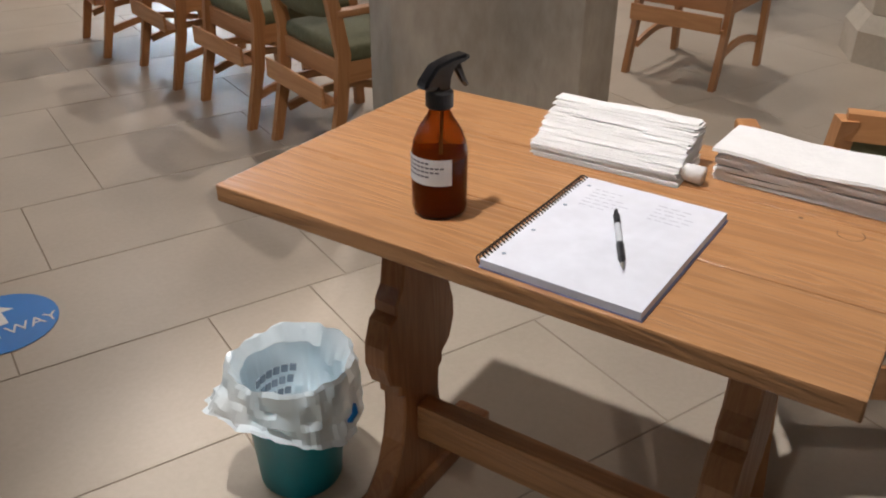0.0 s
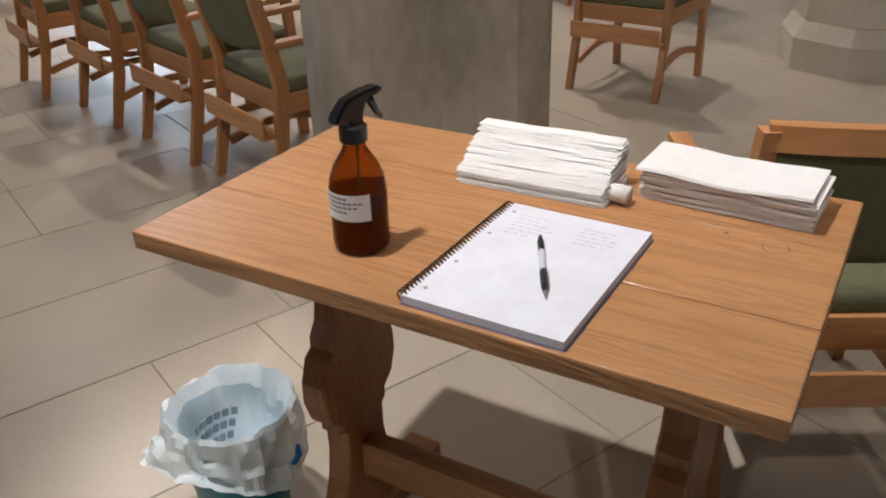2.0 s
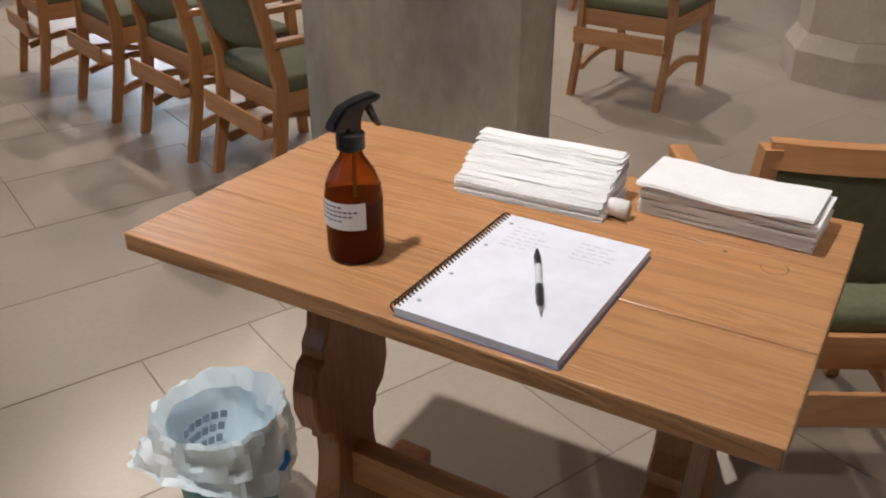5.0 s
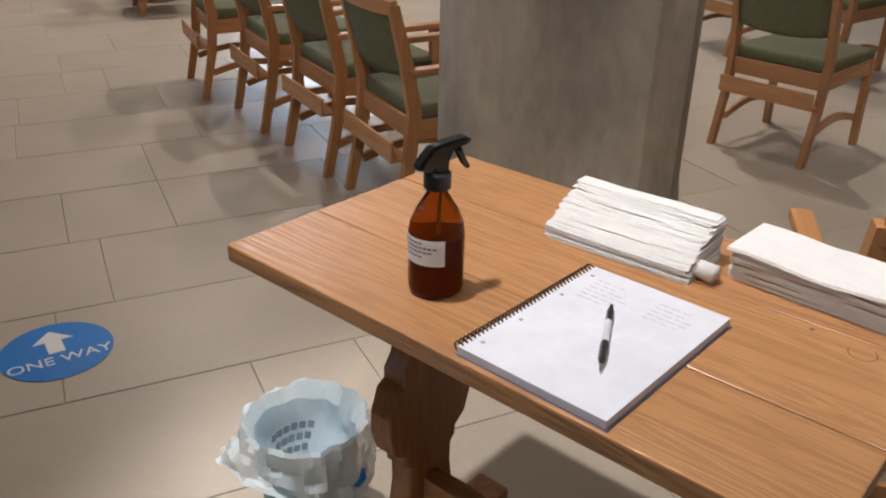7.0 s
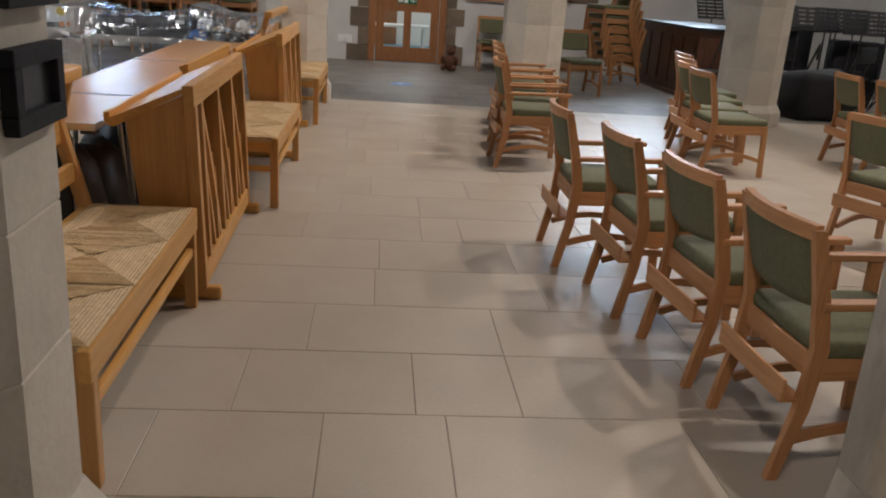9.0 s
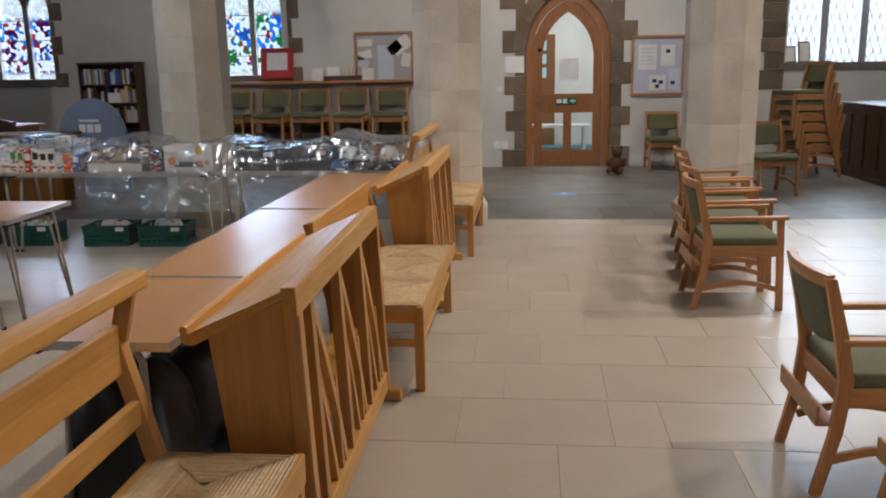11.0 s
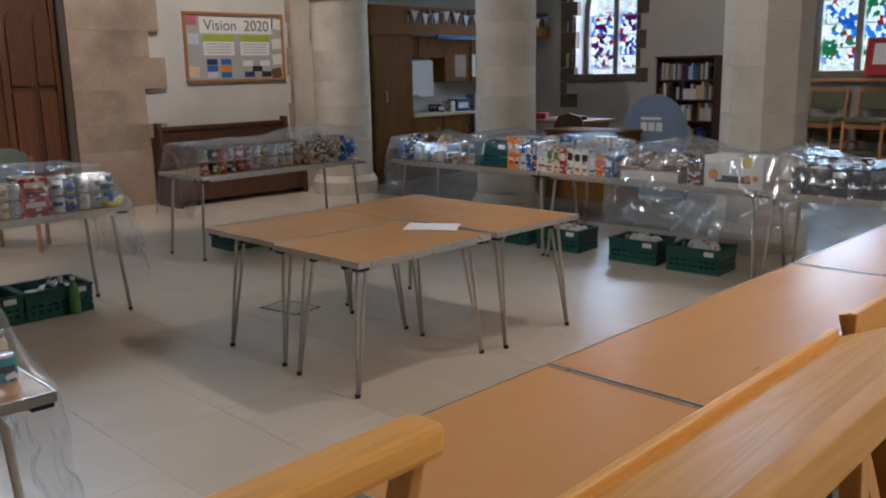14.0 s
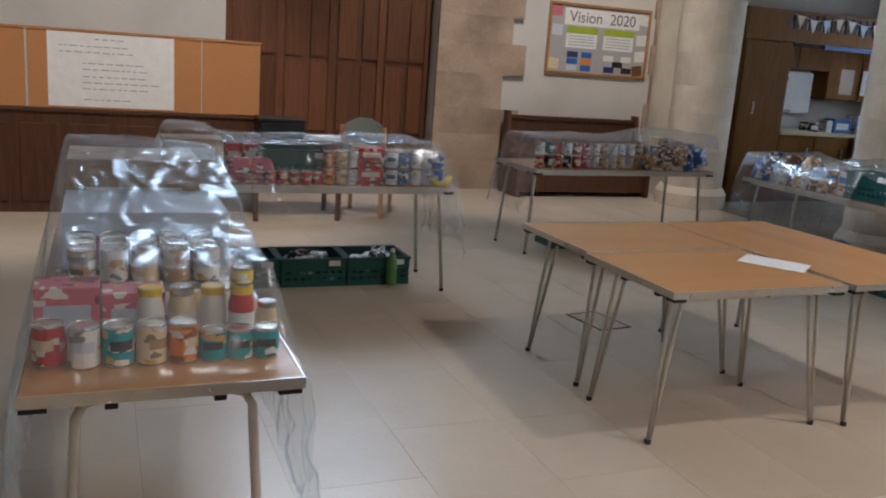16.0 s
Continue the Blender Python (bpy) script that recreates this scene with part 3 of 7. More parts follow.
for k in range(-14, 24):
    for s in (-1, 1):
        a = x0 + k * 0.11 if s > 0 else x0 + k * 0.11
        for j in range(16):
            z = sill + j * 0.16
            xa, xb = (a + 0.11 * j / 1.0 * 0.5 * s), (a + 0.11 * (j + 1) * 0.5 * s)
            if x0 < min(xa, xb) and max(xa, xb) < x1:
                bar(bm, (xa, y + 0.01, z), (xb, y + 0.01, z + 0.16), 0.009, 0.009, 0)
part("leading", bm, LEAD, w)
SKYGLOW, t, b, L = nodes_of("bright_sky")
b.inputs["Base Color"].default_value = (0, 0, 0, 1)
b.inputs["Emission Color"].default_value, b.inputs["Emission Strength"].default_value = (0.84, 0.93, 1.0, 1), 1.1
for x0, x1, sill, zs, zt in WINDOWS:
    structure(part("backdrop", cube(x0 - 1.6, x1 + 0.8, Y1 + 1.1, Y1 + 1.12, sill - 0.6, zt + 0.8), SKYGLOW), "bright plain sky outside the window", "backdrop")
    d = lamp("window_daylight", "AREA", pose((x0 + x1) / 2, Y1 + 0.55, (sill + zt) / 2, -90, 0, 0), 500 * (x1 - x0) / 1.16, DAY, x1 - x0 + 1.8, zt - sill + 1.0)

# tall west window over the doors, unseen, added for the bluish sheen below
w = thing("window_4", "tall clear window with stone mullions over the west doors", "window", kind="structure")
for k in range(4):
    yy = 5.76 + k * 0.773
    part("mullion", cube(X0 - 0.4, X0 - 0.25, yy - 0.05, yy + 0.05, 4.2, 6.4, 0.01), WINSTONE, w)
p = part("pane", cube(X0 - 0.34, X0 - 0.33, 5.72, 8.12, 4.2, 6.4), PANE, w)
p.visible_shadow = False
lamp("window_daylight", "AREA", look((X0 - 0.5, 6.92, 5.3), (X0 + 3, 6.92, 4.6)), 200, (0.63, 0.80, 1.0), 2.3, 2.1)

# brown stone arch over the door
vs = thing("trim_arch", "brown stone arch stones over the door", "trim", kind="structure")
o1, o2 = arch(1.60, 3.21, 1.72, 2.92, 6), arch(1.79, 3.02, 1.75, 2.61, 6)
for a, b, c, e in zip(o1, o1[1:], o2[1:], o2):
    part("stone", prism(bmesh.new(), [a, b, c, e], Y1 - 0.016, Y1 + 0.1), QUOIN, vs)

# pointed oak door with glazing and the lobby behind it
d = thing("door_1", "closed pointed oak door with glazed panels and exit sign", "door", kind="structure")
y = Y1 + 0.06
fr = bmesh.new()
outer = [(1.78, 0)] + arch(1.78, 3.03, 1.75, 2.60, 8) + [(3.03, 0)]
inner = [(1.89, 0)] + arch(1.89, 2.92, 1.72, 2.44, 8) + [(2.92, 0)]
for a, b, c, e in zip(outer, outer[1:], inner[1:], inner):
    prism(fr, [a, b, c, e], y - 0.03, y + 0.12)
part("door_frame", fr, OAK_Z, d)
leaf = bmesh.new()
gi = [(2.03, 1.08)] + arch(2.03, 2.78, 1.62, 2.26, 8) + [(2.78, 1.08)]
lo = [(1.9, 1.08)] + arch(1.9, 2.91, 1.72, 2.43, 8) + [(2.91, 1.08)]
for a, b, c, e in zip(lo, lo[1:], gi[1:], gi):
    prism(leaf, [a, b, c, e], y, y + 0.05)
for a, b, c, e in ((1.9, 2.91, 0.80, 1.08), (1.9, 2.91, 0.005, 0.24), (1.9, 2.03, 0.24, 0.80), (2.78, 2.91, 0.24, 0.80), (2.345, 2.465, 0.24, 0.80)):
    box(leaf, a, b, y, y + 0.05, c, e)
part("door_leaf", leaf, OAK_Z, d)
gl = prism(bmesh.new(), gi, y + 0.02, y + 0.028)
box(gl, 2.03, 2.345, y + 0.02, y + 0.028, 0.24, 0.80)
box(gl, 2.465, 2.78, y + 0.02, y + 0.028, 0.24, 0.80)
part("pane", gl, PANE, d).visible_shadow = False
SIGN = plain("sign_green", (0.0, 0.16, 0.07), 0.5)
sg = part("exit_sign", cube(2.23, 2.545, y - 0.012, y, 0.925, 1.02, 0.003), SIGN, d, "green and white running man exit sign")
bm = cube(2.245, 2.32, y - 0.014, y - 0.012, 0.945, 1.0)
box(bm, 2.34, 2.40, y - 0.014, y - 0.012, 0.94, 1.005)
bar(bm, (2.44, y - 0.013, 0.972), (2.53, y - 0.013, 0.972), 0.002, 0.016, 0)
bar(bm, (2.485, y - 0.013, 0.945), (2.485, y - 0.013, 1.0), 0.002, 0.016, 0, (1, 0, 0))
part("sign_marks", bm, WHITE, sg)
part("door_handle", tube(bmesh.new(), [(1.95, y, 0.98), (1.95, y - 0.05, 0.98), (2.07, y - 0.05, 0.98)], 0.01), METAL, d)
q = lathe(bmesh.new(), [(0.03, 0), (0.03, 0.006)], 16)
bmesh.ops.transform(q, matrix=pose(1.99, y, 1.72, 90, 0, 0), verts=q.verts)
part("round_sign", q, BLACK, d)
part("notice", cube(2.28, 2.56, y + 0.015, y + 0.018, 1.28, 1.60), WHITE, d)
# lobby
CARPET = plain("blue_grey_carpet", (0.13, 0.27, 0.33), 0.95, scale=40)
LOBBY = plain("cream_paint", (0.78, 0.76, 0.71), 0.8, scale=2)
bm = cube(0.6, 0.7, Y1 + 0.6, 19.2, 0, 3)
box(bm, 4.2, 4.3, Y1 + 0.6, 19.2, 0, 3)
box(bm, 0.6, 4.3, 19.2, 19.3, 0, 3)
structure(part("wall_lobby", bm, LOBBY), "cream painted lobby walls behind the door", "wall")
structure(part("floor_lobby", cube(0.6, 4.3, Y1 + 0.01, 19.2, -0.1, 0.0), CARPET), "blue-grey lobby carpet", "floor")
structure(part("ceiling_lobby", cube(0.6, 4.3, Y1 + 0.6, 19.3, 3.0, 3.1), LOBBY), "white lobby ceiling", "ceiling")
# unseen area lamp added to brighten the lobby behind the door
lamp("lobby_light", "AREA", pose(2.6, 17.6, 2.95), 42, (0.92, 0.97, 1.0), 0.8)
ld = thing("door_2", "inner wooden lobby door with small square panes", "door", kind="structure")
part("door_leaf", cube(1.75, 2.3, 19.12, 19.19, 0, 2.05, 0.01), OAK_Z, ld)
for z in (1.35, 1.6, 1.85):
    part("pane", cube(2.02, 2.14, 19.11, 19.118, z - 0.09, z + 0.09), plain("pale_blue_pane", (0.5, 0.75, 0.85), 0.2), ld)
bench = thing("lobby_bench", "low pale lobby bench behind the glazed door", "bench", pose(2.2, 18.3, 0))
part("seat", cube(-0.7, 0.7, -0.2, 0.2, 0.40, 0.45, 0.01), LOBBY, bench)
for sx in (-0.6, 0.6):
    part("leg", cube(sx - 0.03, sx + 0.03, -0.18, 0.18, 0, 0.40, 0.005), LOBBY, bench)

# big panelled west doors in their recess
d = thing("door_3", "tall dark-stained panelled oak double doors with tracery heads", "door", kind="structure")
xf = X0 - 0.22
part("door_leaf", cube(xf - 0.06, xf, 5.72, 6.91, 0, 3.6, 0.004), DOORWOOD, d)
part("door_leaf", cube(xf - 0.06, xf, 6.93, 8.12, 0, 3.6, 0.004), DOORWOOD, d)
for z0, z1, hd in ((0.12, 0.55, 0), (0.62, 1.38, 0), (1.45, 2.28, 1), (2.4, 3.3, 1)):
    for k in range(8):
        a = 5.80 + k * 0.285 + (0.03 if k > 3 else 0)
        pts = [(a + 0.03, z0)] + (arch(a + 0.03, a + 0.235, z1 - 0.16, z1, 4) if hd else [(a + 0.03, z1), (a + 0.235, z1)]) + [(a + 0.235, z0)]
        pb = prism(bmesh.new(), pts, 0, 0.022)
        bmesh.ops.transform(pb, matrix=Matrix(((0, 1, 0, xf - 0.001), (1, 0, 0, 0), (0, 0, 1, 0), (0, 0, 0, 1))), verts=pb.verts)
        bmesh.ops.recalc_face_normals(pb, faces=pb.faces)
        part("panel", pb, DOORWOOD, d)
for a in (5.76, 6.33, 6.92, 7.50, 8.07):
    part("stile", cube(xf, xf + 0.04, a - 0.035, a + 0.035, 0.02, 3.55, 0.006), DOORWOOD, d)

# ---- path sign on the floor ----


def text_mesh(body, size, material, name="lettering", extrude=0.0006):
    cu = bpy.data.curves.new(name, "FONT")
    cu.body, cu.size, cu.extrude, cu.align_x, cu.align_y = body, size, extrude, "CENTER", "CENTER"
    tmp = bpy.data.objects.new(name, cu)
    scene.collection.objects.link(tmp)
    bpy.context.view_layer.update()
    me = bpy.data.meshes.new_from_object(tmp)
    bpy.data.objects.remove(tmp)
    me.materials.clear()
    me.materials.append(material)
    return new(name, me)


def floor_sign(x, y, turn):
    s = thing("floor_sign", "round blue vinyl one way arrow sticker on the floor", "sign", pose(x, y, 0.001, 0, 0, turn), "floor stickers")
    part("disc", lathe(bmesh.new(), [(0.15, 0), (0.15, 0.0015)], 48), BLUE, s)
    ar = bmesh.new()
    pts = [(-0.022, -0.015), (0.022, -0.015), (0.022, 0.05), (0.055, 0.05), (0.0, 0.11), (-0.055, 0.05), (-0.022, 0.05)]
    f = ar.faces.new([ar.verts.new((a, b, 0.0022)) for a, b in pts])
    part("arrow", ar, WHITE, s, "white arrow")
    t = text_mesh("ONE WAY", 0.058, WHITE)
    t.parent, t.location = s, (0, -0.055, 0.0022)
    return s


floor_sign(2.054, 3.40, 8)
floor_sign(2.27, 12.92, 0)

# ---- things: folding tables ----


def folding_table(m, L, W, H, label, top=LAM_Y, group="folding tables", half=0.0, off=0.0, hair=False):
    """Long side along local y; thin top in a metal edge, on bent tube legs that fold under each end."""
    half = half or W / 2 - 0.09
    t = thing("folding_table", label, "table", m, group)
    part("tabletop", cube(-W / 2 + 0.006, W / 2 - 0.006, -L / 2 + 0.006, L / 2 - 0.006, H - 0.022, H, 0.001), top, t)
    ed = bmesh.new()
    for a, b, c, d in ((-W / 2, -W / 2 + 0.005, -L / 2, L / 2), (W / 2 - 0.005, W / 2, -L / 2, L / 2), (-W / 2 + 0.005, W / 2 - 0.005, -L / 2, -L / 2 + 0.005), (-W / 2 + 0.005, W / 2 - 0.005, L / 2 - 0.005, L / 2)):
        box(ed, a, b, c, d, H - 0.028, H + 0.002)
    part("edge_trim", ed, ALU, t, "aluminium edging")
    for sx in (-1, 1):
        rail = bmesh.new()
        box(rail, sx * (W / 2 - 0.06) - 0.015, sx * (W / 2 - 0.06) + 0.015, -L / 2 + 0.05, L / 2 - 0.05, H - 0.05, H - 0.022)
        part("under_rail", rail, ALU, t)
    for sx in (-1, 1):
        for sy in (-1, 1):
            fx, fy, ty = off + sx * half, sy * (L / 2 - 0.015), sy * (L / 2 - 0.065)
            tx = fx - sx * 0.03
            pts = [(off, ty, H - 0.042), (tx - sx * 0.05, ty, H - 0.042), (tx - sx * 0.018, ty, H - 0.052), (tx, ty + sy * 0.002, H - 0.085), (fx, fy, 0.014)]
            if hair:  # two slim rods that meet at the foot
                rods = bmesh.new()
                for dy in (0.0, -sy * 0.05):
                    tube(rods, [(tx - sx * 0.03, ty + dy, H - 0.036), (tx - sx * 0.01, ty + dy, H - 0.05), (tx, ty + dy, H - 0.08), (fx, fy + dy * 0.16, 0.012)], 0.0088, 8)
                leg = part("leg", rods, LEGSTEEL, t, "pair of slim steel rods", smooth=True)
            else:
                leg = part("leg", tube(bmesh.new(), pts, 0.0125, 10), LEGSTEEL, t, "bent steel tube leg", smooth=True)
            part("foot", lathe(bmesh.new(), [(0.0135, 0), (0.0145, 0.003), (0.0145, 0.018), (0.013, 0.02)], 10, (fx, fy, 0)), BLACK, leg)
            cx, cy = sx * (W / 2 - 0.035), sy * (L / 2 - 0.04)
            part("corner_cap", cube(cx - 0.03, cx + 0.03, cy - 0.03, cy + 0.03, H - 0.045, H - 0.03, 0.003), BLACK, t)
            part("leg_clip", cube(tx - sx * 0.08 - 0.015, tx - sx * 0.08 + 0.015, ty - 0.02, ty + 0.02, H - 0.062, H - 0.028, 0.003), BLACK, t)
    return t


CT = 0.672
folding_table(pose(-1.625, 7.03, 0), 0.915, 0.69, CT, "brown laminate folding table with slim steel rod legs, pushed together", group="centre tables", half=0.235, off=0.045, hair=True)
folding_table(pose(-2.33, 7.06, 0), 0.915, 0.69, CT, "brown laminate folding table with slim steel rod legs, pushed together", group="centre tables", half=0.257, off=0.085, hair=True)
folding_table(pose(-1.985, 7.90, 0, 0, 0, 91.0), 1.40, 0.76, CT, "brown laminate folding table set crosswise behind two others", group="centre tables", hair=True)
paper = tagged(part("sheet_of_paper", cube(-0.15, 0.15, -0.105, 0.105, 0, 0.0012), WHITE), "blank white sheet of paper on the centre tables", "paper")
paper.matrix_basis = pose(-1.68, 7.44, CT + 0.002, 0, 0, 35)
DT = 0.752
for ya, yb in ((5.09, 5.885), (5.90, 7.475), (7.49, 9.09)):
    folding_table(pose(0.57, (ya + yb) / 2, 0), yb - ya, 0.49, DT, "brown laminate folding table behind the prayer desks", group="tables behind the desks")
NT = 0.71
for xa, xb in ((-4.40, -2.62), (-2.60, -0.80), (-0.78, 1.0)):
    folding_table(pose((xa + xb) / 2, 9.92, 0, 0, 0, 90), xb - xa, 0.69, NT, "folding table holding donated food under clear plastic sheet", group="food tables")
folding_table(pose(-4.98, 8.58, 0, 0, 0, 3), 1.83, 0.69, NT, "folding table holding donated food under clear plastic sheet", group="food tables")
folding_table(pose(-3.96, 5.72, 0), 1.75, 0.69, NT, "folding table holding donated food under clear plastic sheet", group="food tables")
folding_table(pose(-1.50, 4.625, 0, 0, 0, 90), 1.83, 0.65, NT, "folding table holding tinned food under clear plastic sheet", group="food tables")

# ---- prayer desks and rush benches ----


def sweep(bm, pts, w, h, up=(0, 0, 1)):
    """One bent bar of rectangular section through the points: w along up's side, h across."""
    pts = [Vector(p) for p in pts]
    U = Vector(up)
    rings = []
    for i, p in enumerate(pts):
        d = (pts[min(i + 1, len(pts) - 1)] - pts[max(i - 1, 0)]).normalized()
        side = d.cross(U).normalized()
        u = side.cross(d)
        rings.append([bm.verts.new(p + side * a * h / 2 + u * b * w / 2) for a, b in ((-1, -1), (1, -1), (1, 1), (-1, 1))])
    for A, B in zip(rings, rings[1:]):
        for k in range(4):
            bm.faces.new((A[k], A[(k + 1) % 4], B[(k + 1) % 4], B[k]))
    bm.faces.new(rings[0][::-1])
    bm.faces.new(rings[-1])
    bmesh.ops.recalc_face_normals(bm, faces=bm.faces)
    return bm



def prayer_desk(m):
    """Length along y from 0 to 1.42; the openwork front faces +x, the sloping top falls to -x."""
    d = thing("prayer_desk", "pale oak prayer desk with sloping top and arched openwork front", "prayer desk", m, "prayer desks")
    L, zt, zl = 1.45, 0.925, 0.765
    s = bmesh.new()
    prism(s, [(-0.325, zl - 0.01), (-0.295, zl - 0.015), (0.005, zt - 0.02), (0.005, zt + 0.0), (-0.325, zl + 0.015)], 0, L)
    part("sloping_top", s, ASH_Y, d)
    part("book_lip", bars((-0.322, 0, zl + 0.02), (-0.322, L, zl + 0.02), 0.026, 0.05, 0.008), ASH_Y, d)
    for y in (0.02, L - 0.045):
        e = prism(bmesh.new(), [(-0.255, zl + 0.01), (0.0, zt - 0.03), (0.0, 0.06), (-0.20, 0.06)], y, y + 0.025)
        part("end_panel", e, ASH_Z, d)
        ft = part("foot", bars((-0.33, y + 0.0125, 0.03), (0.09, y + 0.0125, 0.03), 0.05, 0.06, 0.015), ASH_X, d)
    part("top_rail", cube(-0.015, 0.03, 0.0, L, zt - 0.085, zt + 0.005, 0.005), ASH_Y, d)
    part("bottom_rail", cube(-0.015, 0.03, 0.0, L, 0.06, 0.15, 0.005), ASH_Y, d)
    for y in (0.0, L - 0.05):
        part("post", cube(-0.016, 0.034, y, y + 0.05, 0.05, zt - 0.08, 0.005), ASH_Z, d)
    for a in (0.19, 0.61, 1.03):
        part("upright", cube(-0.012, 0.028, a - 0.026, a + 0.020, 0.15, zt - 0.085, 0.004), ASH_Z, d)
        for span, top, w in ((0.30, zt - 0.09, 0.036), (0.145, 0.60, 0.028)):
            pts = []
            for k in range(10):
                u = k / 9
                pts.append((0.008, a + 0.014 + span * math.sin(u * 1.05) / math.sin(1.05), top + (0.15 - top) * u ** 1.08))
            part("arch_rib", sweep(bmesh.new(), [p for p in pts if p[1] < L - 0.04], 0.026, w, (1, 0, 0)), ASH_Z, d)
        part("lath", cube(-0.004, 0.022, a + 0.235, a + 0.262, 0.15, 0.50, 0.003), ASH_Z, d)
    part("book_shelf", cube(-0.20, -0.015, 0.046, L - 0.046, 0.34, 0.36), ASH_Y, d)
    for c in d.children:  # the whole desk leans back a little
        for v in c.data.vertices:
            v.co.x -= 0.04 * (v.co.z - 0.9)
    return d


def bench(m, L=1.42, shelf=True):
    """Rush-seated bench: length along y from 0 to L, front at x = 0, back at -x."""
    b = thing("rush_bench", "pale oak bench with three woven rush seats and open back", "bench", m, "rush benches")
    D, H = 0.46, 0.435
    for y in (0.02, L - 0.065):
        part("front_leg", cube(-0.05, -0.002, y, y + 0.048, 0, H - 0.02, 0.005), ASH_Z, b)
        lg = bmesh.new()
        bar(lg, (-D + 0.02, y + 0.024, 0), (-D + 0.02, y + 0.024, H), 0.048, 0.048, 0.004, (1, 0, 0))
        bar(lg, (-D + 0.02, y + 0.024, H - 0.02), (-D - 0.085, y + 0.024, 0.83), 0.046, 0.05, 0.004, (1, 0, 0))
        part("rear_leg", lg, ASH_Z, b)
        part("side_rail", bars((-D + 0.02, y + 0.024, H - 0.05), (-0.03, y + 0.024, H - 0.05), 0.03, 0.085), ASH_X, b)
        part("stretcher", bars((-D + 0.02, y + 0.024, 0.24), (-0.03, y + 0.024, 0.24), 0.022, 0.035), ASH_X, b)
        if shelf:
            part("bracket", bars((-D - 0.06, y + 0.024, 0.79), (-D - 0.02, y + 0.024, 0.952), 0.03, 0.05, 0.006, (1, 0, 0)), ASH_Z, b)
    part("front_rail", cube(-0.035, 0.0, 0, L, H - 0.10, H - 0.005, 0.006), ASH_Y, b)
    part("rear_rail", cube(-D, -D + 0.035, 0, L, H - 0.10, H - 0.005, 0.006), ASH_Y, b)
    part("lower_rail", cube(-0.035, -0.01, 0.06, L - 0.06, H - 0.20, H - 0.165, 0.004), ASH_Y, b)
    for z, h, x in ((0.765, 0.15, -D - 0.065), (0.575, 0.075, -D - 0.02)):
        part("back_rail", bars((x, 0.0, z), (x, L, z), 0.028, h, 0.006), ASH_Y, b)
    if shelf:
        part("top_shelf", bars((-D + 0.0, -0.01, 0.972), (-D + 0.0, L - 0.02, 0.972), 0.075, 0.055, 0.012), ASH_Y, b)
    n = 3
    w = (L - 0.04) / n
    for i in range(n):
        y0 = 0.02 + i * w
        # four woven quarters meeting in the middle
        bm = bmesh.new()
        x0, x1, ya, yb = -D + 0.035, -0.012, y0 + 0.006, y0 + w - 0.006
        c = ((x0 + x1) / 2, (ya + yb) / 2)
        cor = [(x0, ya), (x1, ya), (x1, yb), (x0, yb)]
        for k in range(4):
            A, B = cor[k], cor[(k + 1) % 4]
            N = 18
            prev = None
            side = 0.004 if k % 2 else 0.0
            for j in range(2 * N):
                u = j / (2 * N)
                z = H + (0.016 - side) * math.sin(u * 1.5) + 0.0024 * (j % 2) + 0.003 * noise.noise(Vector((j * 0.7, i * 3.1 + k, 0.4)))
                cur = [bm.verts.new((e[0] + (c[0] - e[0]) * u, e[1] + (c[1] - e[1]) * u, z)) for e in (A, B)]
                if prev:
                    bm.faces.new((prev[0], prev[1], cur[1], cur[0]))
                prev = cur
        bmesh.ops.remove_doubles(bm, verts=bm.verts, dist=0.0004)
        part("seat_base", cube(x0, x1, ya, yb, H - 0.03, H - 0.004), RUSH, b)
        part("rush_seat", bm, RUSH, b, "woven rush seat")
    return b


desk = prayer_desk(pose(1.185, 5.08, 0, 0, 0, 1.0))
copy_thing(desk, pose(1.22, 8.02, 0, 0, 0, 0.3))
seat = bench(pose(1.235, 3.63, 0, 0, 0, 0.4))
bench(pose(1.385, 6.59, 0, 0, 0, 0), shelf=False)
copy_thing(seat, pose(1.42, 9.53, 0, 0, 0, 0))

# ---- chairs ----


